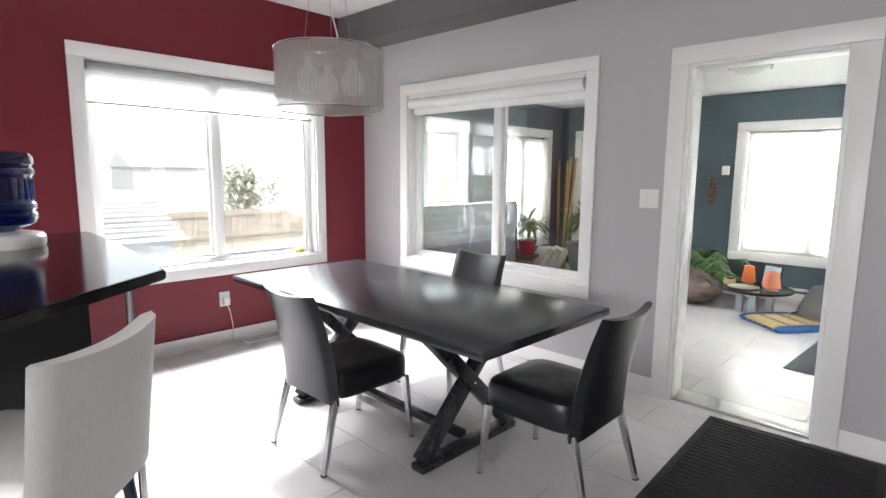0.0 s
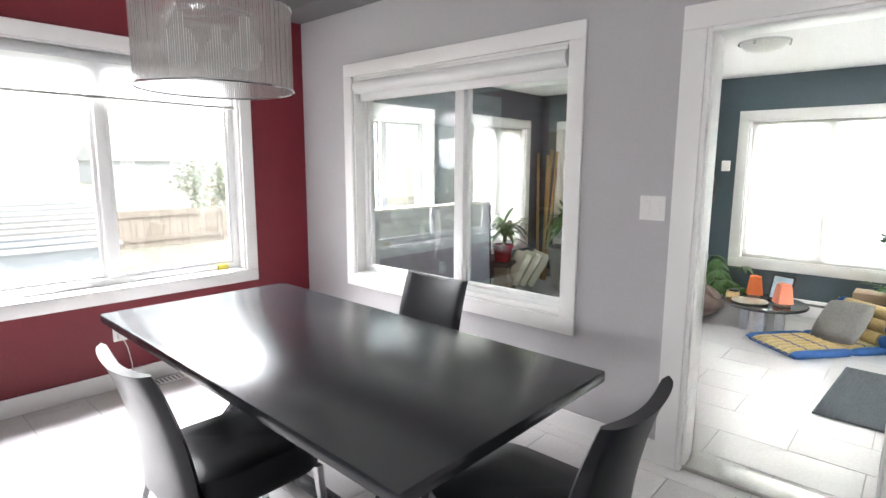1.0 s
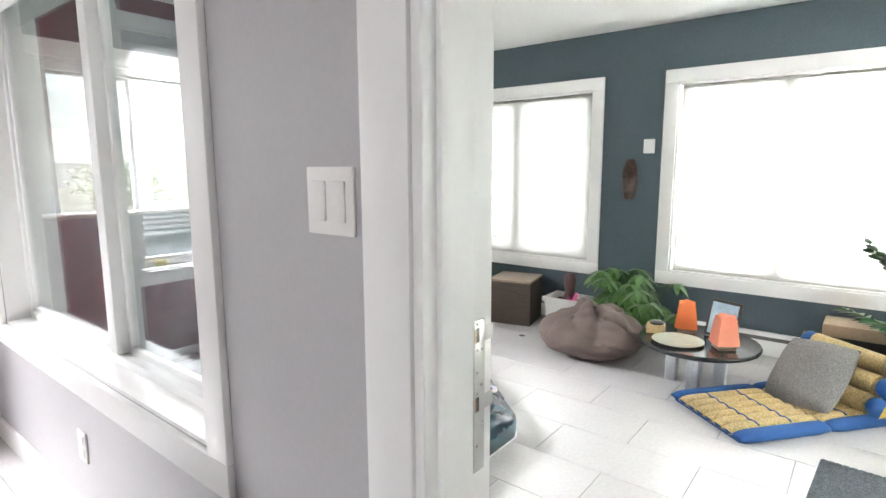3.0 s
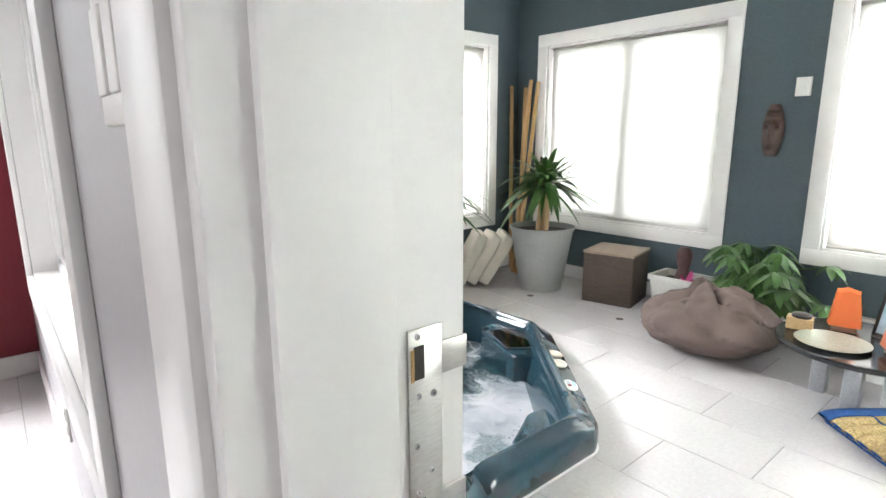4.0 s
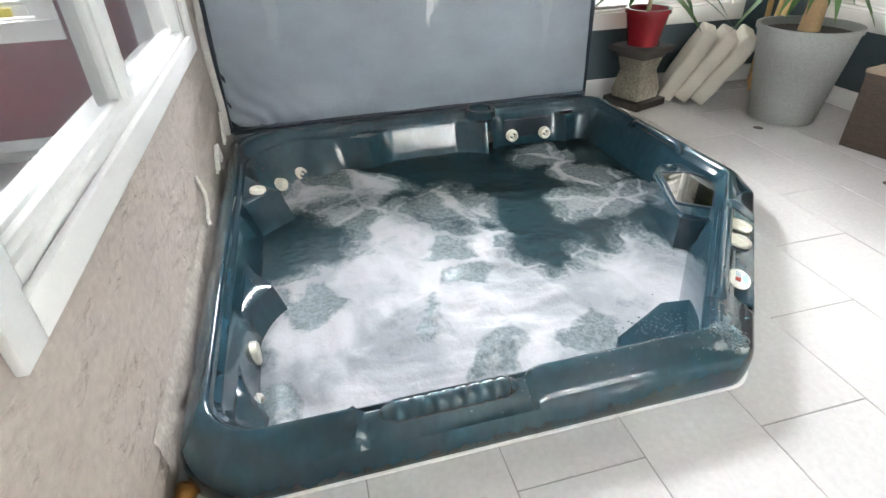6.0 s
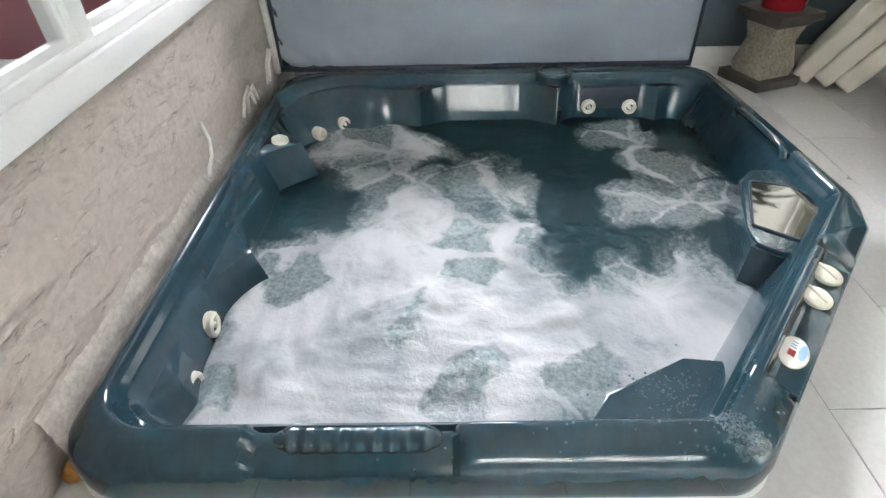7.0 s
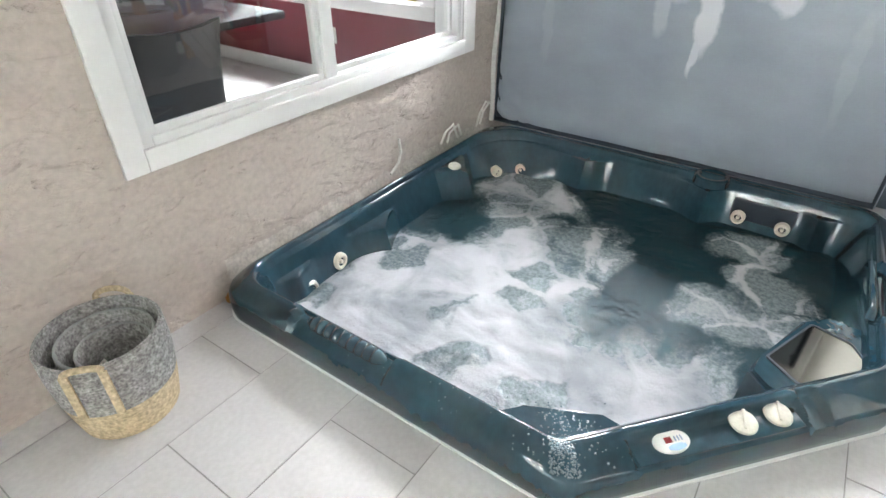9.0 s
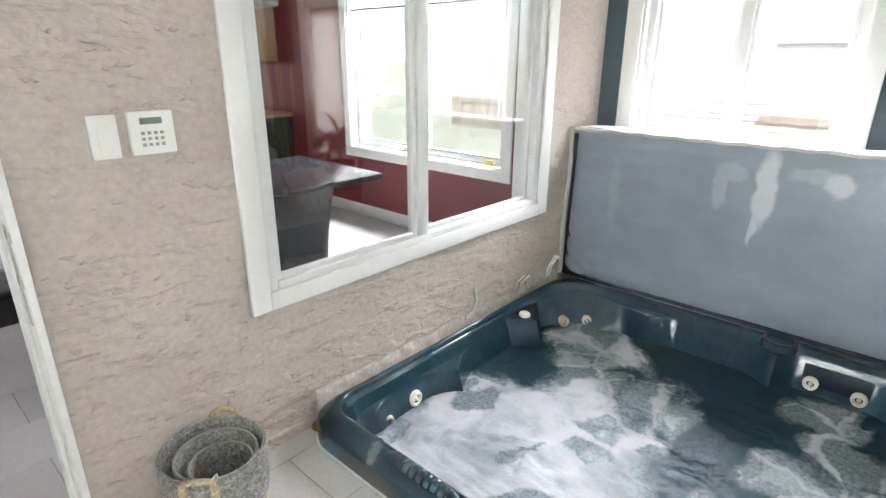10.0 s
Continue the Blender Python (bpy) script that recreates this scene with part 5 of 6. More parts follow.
# stone pedestal with a red pot
t = thing("pedestal", "small carved stone pedestal with dark base and top", "pedestal", pose(-2.985, 5.765, 0, 0, 0, 20))
bm = B()
box(bm, (0.265, 0.265, 0.045), (0, 0, 0.0225), 0.006)
part("plinth_base", bm, DSTONE, t)
bm = B()
rows = [(0.092, 0.045), (0.098, 0.09), (0.084, 0.16), (0.074, 0.21), (0.083, 0.25), (0.090, 0.285)]
g = [[bm.verts.new((sx * w, sy * w, z)) for sx, sy in ((1, 1), (-1, 1), (-1, -1), (1, -1))] for w, z in rows]
for a, b in zip(g, g[1:]):
    for k in range(4):
        bm.faces.new((a[k], a[(k + 1) % 4], b[(k + 1) % 4], b[k]))
part("shaft", bm, STONE, t, "pitted pale stone shaft", smooth=False)
bm = B()
box(bm, (0.20, 0.20, 0.03), (0, 0, 0.30), 0.005)
box(bm, (0.265, 0.265, 0.035), (0, 0, 0.332), 0.006)
part("capital", bm, DSTONE, t)
make_yucca(pose(-2.985, 5.765, 0.351), "spindly dracaena in a red glazed pot on the pedestal", (0.088, 0.122, 0.20), 0.26, 64, 0.42, 0.026, REDGLAZE, 0.012, "red glazed pot", 3)

# big grey pot
make_yucca(pose(-2.50, 6.42, 0), "yucca with a thick pale trunk in a large grey pot", (0.165, 0.245, 0.50), 0.36, 150, 0.43, 0.024, GREYPOT, 0.048, "large grey tapered pot", 5)



def lean(at, along, to, deg):
    """A slab standing on edge, its width along one way, its top tipped another way."""
    x = Vector(along).normalized()
    to = Vector(to) - x * x.dot(Vector(to))
    y = to.normalized() * math.sin(radians(deg)) + Vector((0, 0, 1)) * math.cos(radians(deg))
    z = x.cross(y)
    m = Matrix((x, y, z)).transposed().to_4x4()
    m.translation = at
    return m


# leaning seat cushions
for k, (x, y) in enumerate(((-3.03, 6.13), (-2.955, 6.20), (-2.88, 6.27))):
    bm = B()
    box(bm, (0.34, 0.44, 0.088), (0, 0, 0), 0.016, None, 4)
    bmesh.ops.subdivide_edges(bm, edges=[e for e in bm.edges if e.calc_length() > 0.1], cuts=6, use_grid_fill=True)
    for v in bm.verts:
        v.co.z += 0.010 * noise.noise((v.co.x * 7 + k * 3, v.co.y * 7, 0)) + 0.012 * (1 if v.co.z > 0 else -1) * (1 - (v.co.x / 0.18) ** 2) * (1 - (v.co.y / 0.2) ** 2)
        v.co.y += 0.012 * noise.noise((v.co.x * 9 + k, v.co.z * 9, 2))
    tagged(part("seat_cushion", bm, LINEN, at=lean((x, y, 0.212), (-0.82, 0.57, 0), (0.65, 0.76, 0), 27 + 2 * k), label="cream canvas seat cushion leaning by the corner"), category="cushion", group="cushions in the corner")

# bamboo canes
for k, (x, y, lx, ly, h) in enumerate(((-3.10, 6.72, -0.06, 0.03, 1.62), (-3.03, 6.74, -0.03, 0.08, 1.60), (-2.98, 6.62, -0.02, 0.20, 1.66), (-2.92, 6.60, 0.00, 0.22, 1.64))):
    bm = B()
    pts, rs = [], []
    for j in range(25):
        s = j / 24
        pts.append((x + lx * s, y + ly * s, h * s + 0.002))
        rs.append(0.017 + (0.003 if j % 5 == 0 else 0))
    tube(bm, pts, rs, 10)
    tagged(part("bamboo_cane", bm, BAMBOO, label="tall bamboo cane leaning in the corner"), category="cane", group="bamboo canes")

# wooden cube
t = thing("wooden_box", "dark weathered wooden cube box with a paler top", "box", pose(-1.935, 6.595, 0, 0, 0, 13))
for n, sz, c, mt in (("front_board", (0.36, 0.018, 0.36), (0, -0.172, 0.18), OLDWOOD), ("back_board", (0.36, 0.018, 0.36), (0, 0.172, 0.18), OLDWOOD),
                     ("side_board", (0.018, 0.324, 0.36), (0.171, 0, 0.18), OLDWOOD), ("side_board", (0.018, 0.324, 0.36), (-0.171, 0, 0.18), OLDWOOD), ("top_board", (0.37, 0.372, 0.020), (0, 0, 0.371), PALEWOOD)):
    bm = B()
    box(bm, sz, c, 0.003)
    part(n, bm, mt, t)

# planter with figure and foliage
t = thing("planter_box", "pale grey rectangular planter with soil", "planter", pose(-1.36, 6.60, 0))
bm = B()
lo = [(-0.24, -0.12), (0.24, -0.12), (0.24, 0.12), (-0.24, 0.12)]
rings = [[(x * s, y * s, z) for x, y in lo] for s, z in ((0.85, 0.0), (1.0, 0.24), (1.06, 0.24), (1.06, 0.275), (0.97, 0.275), (0.95, 0.22))]
vv = [[bm.verts.new(p) for p in r] for r in rings]
for a, b in zip(vv, vv[1:]):
    for k in range(4):
        bm.faces.new((a[k], a[(k + 1) % 4], b[(k + 1) % 4], b[k]))
bm.faces.new(vv[0])
part("tub", bm, PLANTER, t, smooth=False)
bm = B()
box(bm, (0.43, 0.21, 0.03), (0, 0, 0.222), 0.008)
part("soil", bm, SOIL, t)
bm = B()
lathe(bm, [(0, 0), (0.050, 0), (0.055, 0.03), (0.035, 0.09), (0.045, 0.13), (0.052, 0.17), (0.050, 0.205), (0.030, 0.235), (0, 0.24)], 20)
bmesh.ops.scale(bm, vec=(1, 0.75, 1), verts=bm.verts)
tagged(part("figurine", bm, mat("dark_carved_figure", (0.07, 0.03, 0.03), 0.6, var=0.5, scale=40, bump=0.006, bscale=50), at=pose(-1.42, 6.57, 0.237), label="small dark carved figurine standing in the planter"), category="figurine")
bm = B()
rnd = random.Random(8)
for k in range(9):
    a = rnd.uniform(0, 6.28)
    blade(bm, (0, 0, 0.0), (0.05 * math.cos(a), 0.05 * math.sin(a), 0.10 * rnd.uniform(0.3, 1)), 0.016)
tagged(part("flower", bm, mat("magenta_petal", (0.45, 0.02, 0.16), 0.5, var=0.3), at=pose(-1.36, 6.50, 0.237), label="small magenta artificial flower in the planter"), category="flower")


def make_bush():
    rnd = random.Random(12)
    t = thing("potted_plant", "bushy green plant with finger leaves beside the beanbag", "plant", pose(-0.95, 6.60, 0))
    pot(t, 0.11, 0.15, 0.22, PLANTER, label="pale plant pot")
    st, cr = B(), B()
    for k in range(52):
        a, ln = rnd.uniform(0, 6.28), rnd.uniform(0.08, 0.38)
        z = rnd.uniform(0.22, 0.56)
        e = Vector((math.cos(a) * ln, math.sin(a) * ln * 0.62, z))
        tube(st, [(0.02 * math.cos(a), 0.02 * math.sin(a), 0.2), (e.x * 0.5, e.y * 0.5, 0.2 + (z - 0.2) * 0.8 + 0.02), e], 0.004, 5)
        for j in range(7):
            b = a + (j - 3) * 0.62
            d = Vector((math.cos(b), math.sin(b), rnd.uniform(-0.5, 0.15))) * rnd.uniform(0.09, 0.135)
            blade(cr, e, e + d, 0.023, 0.06, 5, 0.2)
    tagged(part("stem_cluster", st, LEAF, t), kind="stuff")
    tagged(part("foliage", cr, LEAF, t, "glossy green finger leaves"), kind="stuff")


make_bush()


def make_beanbag():
    bm = B()
    bmesh.ops.create_icosphere(bm, subdivisions=5, radius=1.0)
    for v in bm.verts:
        p = v.co.copy()
        z = p.z
        r = 1.0 if z < 0 else (1 - 0.30 * z ** 1.5)
        x, y = p.x * 0.365 * r, p.y * 0.34 * r
        zz = 0.150 + (0.21 * z if z > 0 else 0.145 * z * 1.0)
        a = math.atan2(p.y, p.x)
        # folds gathered at a knot off the middle of the top
        kx, ky = p.x + 0.25, p.y - 0.15
        ka, kr = math.atan2(ky, kx), math.hypot(kx, ky)
        crease = 0.034 * (abs(math.sin(ka * 3.5 + 1.6 * kr + 0.7 * math.sin(ka * 2))) ** 0.6 - 0.6) * max(0, z + 0.15) ** 0.5 * min(1, kr * 2.2)
        w = noise.noise((p.x * 1.8, p.y * 1.8, p.z * 1.8)) * 0.04 + noise.noise((p.x * 5.5, p.y * 5.5, p.z * 4)) * 0.018
        fold = 0.06 * math.exp(-(kr / 0.22) ** 2) * (z > 0) - 0.025 * max(0, 1 - abs(math.sin(a * 2.5 + 4 * p.z)) * 5) * max(0, z + 0.4)
        q = p.normalized()
        k = crease + w + fold
        v.co = (x + q.x * k, y + q.y * k, max(0.003, zz + q.z * k * (0.4 + 0.6 * (z > 0))))
    tagged(part("beanbag", bm, TAUPE, at=pose(-1.045, 6.155, 0, 0, 0, 25), label="slumped taupe brown fabric beanbag on the tiles"), category="beanbag")


make_beanbag()


def make_coffee_table():
    t = thing("coffee_table", "low round dark coffee table on silver block legs", "coffee table", pose(-0.335, 6.075, 0))
    bm = B()
    lathe(bm, [(0, 0.238), (0.33, 0.238), (0.342, 0.246), (0.345, 0.258), (0.338, 0.268), (0, 0.270)], 64)
    part("tabletop", bm, TABLEGREY, t, "round polished dark top")
    for x, y in ((-0.13, -0.05), (0.02, -0.16), (0.13, 0.03), (-0.03, 0.14)):
        bm = B()
        box(bm, (0.065, 0.065, 0.238), (x, y, 0.119), 0.004)
        part("leg", bm, mat("silver_leg", (0.45, 0.47, 0.49), 0.35, 0.6), t, "silver block leg")


make_coffee_table()


def make_table_lamp(m, shade, label):
    t = thing("table_lamp", label, "lamp", m, "paper lamps")
    bm = B()
    rows = []
    for j in range(11):
        v = j / 10
        w = 0.068 - 0.022 * v
        z = 0.03 + 0.165 * v
        ring = []
        for k in range(32):
            a = 2 * math.pi * k / 32
            c, s = math.cos(a), math.sin(a)
            rr = w / max(abs(c), abs(s)) ** 0.75
            ring.append(bm.verts.new((rr * c + 0.0015 * math.sin(j * 9 + k * 5), rr * s, z + (0.006 * math.cos(4 * a) if j == 10 else 0))))
        rows.append(ring)
    for a, b in zip(rows, rows[1:]):
        for k in range(32):
            bm.faces.new((a[k], a[(k + 1) % 32], b[(k + 1) % 32], b[k]))
    bm.faces.new(rows[-1])
    part("shade", bm, shade, t)
    bm = B()
    box(bm, (0.10, 0.10, 0.012), (0, 0, 0.006), 0.003)
    tube(bm, [(0, 0, 0.012), (0, 0, 0.10)], 0.008, 8)
    part("base", bm, PALEWOOD, t)


make_table_lamp(pose(-0.44, 6.20, 0.2705, 0, 0, 15), ORANGE, "orange paper table lamp with a tapered shade")
make_table_lamp(pose(-0.175, 5.985, 0.2705, 0, 0, 35), PEACH, "peach paper table lamp with a tapered shade")
t = thing("picture_frame", "black framed picture of pale blue shapes leaning on its stand", "picture frame", pose(-0.235, 6.165, 0.2725, -14, 0, -22))
bm = B()
box(bm, (0.205, 0.012, 0.235), (0, 0, 0.1175), 0.003)
part("frame", bm, DARKPOT, t)
bm = B()
box(bm, (0.170, 0.002, 0.198), (0, -0.0072, 0.1175))
part("picture", bm, mat("pale_blue_print", (0.36, 0.52, 0.62), 0.3, var=0.5, scale=14), t, smooth=False)
bm = B()
box(bm, (0.03, 0.006, 0.17), (0, 0.03, 0.083), 0.002, pose(0, 0, 0, 18, 0, 0))
part("stand", bm, DARKPOT, t)
t = thing("trinket_box", "small pale wooden box with a round lid", "box", pose(-0.585, 6.06, 0.2705, 0, 0, 12))
bm = B()
box(bm, (0.11, 0.075, 0.058), (0, 0, 0.029), 0.006)
part("body", bm, mat("pale_carved_wood", (0.48, 0.33, 0.16), 0.6, var=0.2), t)
bm = B()
lathe(bm, [(0, 0), (0.042, 0), (0.044, 0.012), (0.03, 0.018), (0, 0.018)], 24, Matrix.Translation((0.005, 0, 0.0585)))
part("lid", bm, DARKPOT, t)
bm = B()
lathe(bm, [(0, 0.004), (0.09, 0.004), (0.145, 0.014), (0.148, 0.017), (0.14, 0.016), (0.09, 0.007), (0, 0.007)], 48)
tagged(part("glass_plate", bm, mat("pale_green_glass", (0.45, 0.47, 0.38), 0.1, var=0.1), at=pose(-0.42, 5.945, 0.2675), label="pale round glass plate on the coffee table"), category="plate")


def make_floor_seat():
    t = thing("floor_mattress", "blue and gold floor mattress with a triangular backrest", "floor cushion", pose(-0.165, 5.525, 0, 0, 0, 50.5))
    W, n = 0.545, 8
    # three quilted pads, folded out
    for p0, p1 in ((0.0, 0.52), (0.53, 1.02)):
        for k in range(n):
            y = -W / 2 + W * (k + 0.5) / n
            bm = B()
            def fn(u, v, y=y, p0=p0, p1=p1):
                a = 2 * math.pi * v
                e = max(0.02, (1 - abs(2 * u - 1) ** 10)) ** 0.4
                return (p0 + (p1 - p0) * u, y + W / n * 0.53 * math.cos(a), 0.034 + 0.034 * e * math.sin(a))
            sheet(bm, fn, 24, 12, True)
            bm.faces.ensure_lookup_table()
            part("quilted_roll", bm, BLUEFAB if k in (0, n - 1) else GOLDFAB, t, smooth=True)
        bm = B()
        span(bm, (p0 + 0.01, -W / 2 + 0.02, 0.004), (p1 - 0.01, W / 2 - 0.02, 0.04), 0.01)
        part("pad_core", bm, BLUEFAB, t)
        for s in (0.30, 0.66):
            bm = B()
            x = p0 + (p1 - p0) * s
            pts = [(x, -W / 2 + W * (0.13 + 0.74 * j / 40), 0.060 + 0.007 * abs(math.cos(math.pi * (0.13 + 0.74 * j / 40) * n + math.pi / 2))) for j in range(41)]
            tube(bm, pts, 0.004, 6)
            part("seam", bm, BLUEFAB, t)
    # triangular backrest of stacked rolls with blue ends and yellow patches
    yellow = mat("yellow_cotton", (0.62, 0.42, 0.10), 0.85)
    for side in (-1, 1):
        y = side * W / 2
        for row in range(3):
            for k in range(3 - row):
                x, z = 0.80 + row * 0.050 + k * 0.100, 0.110 + row * 0.095
                bm = B()
                bmesh.ops.create_icosphere(bm, subdivisions=3, radius=0.052, matrix=Matrix.Translation((x, y * 0.93, z)) @ Matrix.Diagonal((1, 0.9, 1, 1)))
                e = part("roll_end", bm, BLUEFAB, t, "blue cotton roll end")
                bm = B()
                v = [bm.verts.new((x + dx, y * 0.93 + side * d, z + dz)) for dx, dz, d in ((-0.043, -0.033, 0.046), (0.043, -0.033, 0.046), (0, 0.043, 0.046), (0, -0.006, 0.058))]
                for q in ((0, 1, 3), (1, 2, 3), (2, 0, 3)):
                    bm.faces.new([v[a] for a in q])
                part("patch", bm, yellow, e, "yellow triangular patch", smooth=False)
    for row in range(3):
        for k in range(3 - row):
            x, z = 0.80 + row * 0.050 + k * 0.100, 0.110 + row * 0.095
            bm = B()
            tube(bm, [(x, -W / 2 + 0.06 + (W - 0.12) * j / 20, z) for j in range(21)], 0.052, 14)
            part("backrest_roll", bm, GOLDFAB, t)


make_floor_seat()
bm = B()
pillow(bm, 0.40, 0.40, 0.13, n=18, flat=0.5)
tagged(part("throw_pillow", bm, CLOTHGREY, at=pose(0.245, 6.035, 0.205, 0, 0, 50.5) @ pose(0, 0, 0, 0, -52, 0) @ pose(0, 0, 0, 0, 0, 8), label="grey woven throw pillow leaning on the floor mattress"), category="pillow")

# charcoal rug
t = thing("rug", "charcoal woven rug on the white tiles", "rug", pose(0.615, 4.895, 0, 0, 0, -3.5))
bm = B()
box(bm, (0.60, 1.06, 0.010), (0, 0, 0.0062), 0.003)
part("woven_field", bm, RUGMAT, t)
bm = B()
for k in range(22):
    for j in range(38):
        x, y = -0.285 + 0.57 * k / 21, -0.515 + 1.03 * j / 37
        box(bm, (0.020, 0.024, 0.004), (x + random.uniform(-0.002, 0.002), y, 0.0125))
tagged(part("woven_ribs", bm, RUGMAT, t, smooth=False), kind="stuff")


def make_zz():
    rnd = random.Random(21)
    t = thing("potted_plant", "tall glossy green plant in a dark pot", "plant", pose(0.76, 6.30, 0))
    pot(t, 0.12, 0.165, 0.36, DARKPOT, label="dark brown pot")
    st, cr = B(), B()
    for k in range(12):
        a = rnd.uniform(0, 6.28) if k > 5 else (2.2 + 0.35 * k)
        ln, ht = rnd.uniform(0.10, 0.40), rnd.uniform(0.45, 0.80)
        if k in (0, 1):
            ln, ht = 0.52, 0.10 + 0.08 * k
        pts = []
        for j in range(10):
            s = j / 9
            pts.append(Vector((math.cos(a) * ln * s ** 1.4, math.sin(a) * ln * s ** 1.4, 0.34 + ht * s - 0.1 * ln * s * s)))
        tube(st, pts, [0.011 - 0.008 * j / 9 for j in range(10)], 6)
        d = Vector((-math.sin(a), math.cos(a), 0))
        for j in range(1, 12):
            s = 0.24 + 0.76 * j / 12
            i = min(8, int(s * 9))
            p = pts[i].lerp(pts[i + 1], s * 9 - i)
            for sg in (1, -1):
                al = (pts[i + 1] - pts[i]).normalized()
                dirn = (d * sg * 0.8 + al * 0.7).normalized()
                blade(cr, p, p + dirn * (0.100 - 0.050 * abs(s - 0.55)) * rnd.uniform(0.85, 1.1), 0.021, 0.012, 5, 0.25, rnd.uniform(-0.7, 0.7))
    tagged(part("stem_cluster", st, LEAF, t), kind="stuff")
    tagged(part("foliage", cr, LEAF2, t, "glossy dark green leaflets"), kind="stuff")


make_zz()
t = thing("storage_chest", "low tan and black storage chest behind the plants", "chest", pose(0.45, 6.70, 0))
bm = B()
box(bm, (0.38, 0.24, 0.28), (0, 0, 0.15), 0.01)
part("body", bm, DARKPOT, t)
bm = B()
box(bm, (0.39, 0.25, 0.08), (0, 0, 0.322), 0.012)
part("lid", bm, mat("tan_hide", (0.36, 0.26, 0.17), 0.7, var=0.15), t, "tan lid")
for x, y, r, h in ((1.06, 6.02, 0.12, 0.28), (0.80, 5.98, 0.10, 0.10)):
    bm = B()
    lathe(bm, [(0, 0), (r * 0.75, 0), (r, h - 0.02), (r * 1.05, h), (r * 0.9, h), (r * 0.85, h - 0.04), (0, h - 0.04)], 28)
    tagged(part("dark_pot", bm, DARKPOT, at=pose(x, y, 0), label="small dark plant pot on the floor"), category="pot", group="dark pots")


def make_basket():
    t = thing("basket", "round woven basket, grey above and natural straw below, with handles", "basket", pose(-0.418, 3.565, 0, 0, 0, 25))
    R, H, n = 0.158, 0.295, 72
    for name, z0, z1, mt in (("straw_base", 0.0, 0.12, SEAGRASS), ("grey_band", 0.12, H, GREYGRASS)):
        bm = B()
        rows = int((z1 - z0) / 0.0085)
        prof = []
        for j in range(rows * 4 + 1):
            z = z0 + (z1 - z0) * j / (rows * 4)
            s = z / H
            prof.append((R * (0.84 + 0.20 * math.sin(min(1, s * 1.15) * math.pi / 2) - 0.03 * s * s) + 0.0026 * abs(math.sin(math.pi * j / 4)), z + 0.002))
        lathe(bm, prof, n)
        part(name, bm, mt, t)
    bm = B()
    prof = [(R * 1.0, H + 0.004), (R * 0.965, H + 0.006), (R * 0.95, H - 0.02)]
    for j in range(60):
        z = H - 0.02 - (H - 0.035) * j / 59
        prof.append((R * (0.80 + 0.15 * min(1, z / H * 1.4)) + 0.002 * abs(math.sin(j * math.pi / 4)), z))
    prof.append((0, 0.012))
    lathe(bm, prof, n)
    part("inside", bm, GREYGRASS, t, "dark woven inside")
    # two smaller baskets nested inside show their pale rims
    for k, (r, z, dx) in enumerate(((0.128, 0.262, -0.010), (0.100, 0.225, -0.018))):
        bm = B()
        prof = [(r - 0.012, 0.03), (r, z - 0.004)]
        lathe(bm, [(r * 0.86, 0.03)] + [(r * (0.86 + 0.14 * j / 40) + 0.0022 * abs(math.sin(j * math.pi / 4)), 0.03 + (z - 0.03) * j / 40) for j in range(41)] + [(r - 0.007, z + 0.003), (r - 0.012, z - 0.01), (r * 0.80, 0.035), (0, 0.035)], 56, Matrix.Translation((dx, 0.006 * k, 0)))
        nb = part("nested_basket", bm, GREYGRASS, t, "smaller grey basket nested inside")
        bm = B()
        tube(bm, [(dx + (r - 0.004) * math.cos(j * math.pi / 24), 0.006 * k + (r - 0.004) * math.sin(j * math.pi / 24), z + 0.003) for j in range(49)], 0.004, 6)
        part("rim_binding", bm, GREYPOT, nb, "pale rim binding")
    for a in (25, 205):
        c, s = math.cos(radians(a)), math.sin(radians(a))
        for off in (-0.045, 0.045):
            bm = B()
            box(bm, (0.010, 0.022, 0.16), (0.165, off, 0.215), 0.004)
            part("handle_strap", bm, SEAGRASS, t, "straw handle strap", at=pose(0, 0, 0, 0, 0, a))
        bm = B()
        pts = [(0.162, 0.045 * math.cos(math.pi * j / 10), H + (0.028 if a == 205 else 0.012) * math.sin(math.pi * j / 10)) for j in range(11)]
        tube(bm, pts, 0.009, 8)
        part("handle", bm, SEAGRASS, t, "looped straw handle", at=pose(0, 0, 0, 0, 0, a))
    bm = B()
    tube(bm, [(0.05, 0.10, 0.10), (0.08, 0.10, 0.22), (0.10, 0.095, 0.30), (0.12, 0.08, 0.28), (0.13, 0.02, 0.20)], 0.004, 6)
    part("cord", bm, WIRE, t, "pale cord over the rim")


make_basket()

# wall plates
bm = B()
span(bm, (-0.362, GY - 0.008, 1.205), (-0.242, GY, 1.322), 0.003)
t = tagged(part("light_switch", bm, PLASTIC, label="white double rocker switch on the grey wall"), category="light switch")
for x in (-0.327, -0.277):
    b2 = B()
    span(b2, (x - 0.017, GY - 0.0125, 1.229), (x + 0.017, GY - 0.0075, 1.298), 0.002)
    part("rocker", b2, PLASTIC, t)


def plate(name, label, cat, lo, hi, details=()):
    bm = B()
    span(bm, lo, hi, 0.003)
    t = tagged(part(name, bm, PLASTIC, label=label), category=cat)
    for n, l2, h2, mt in details:
        b = B()
        span(b, l2, h2, 0.0015)
        part(n, b, mt, t)
    return t


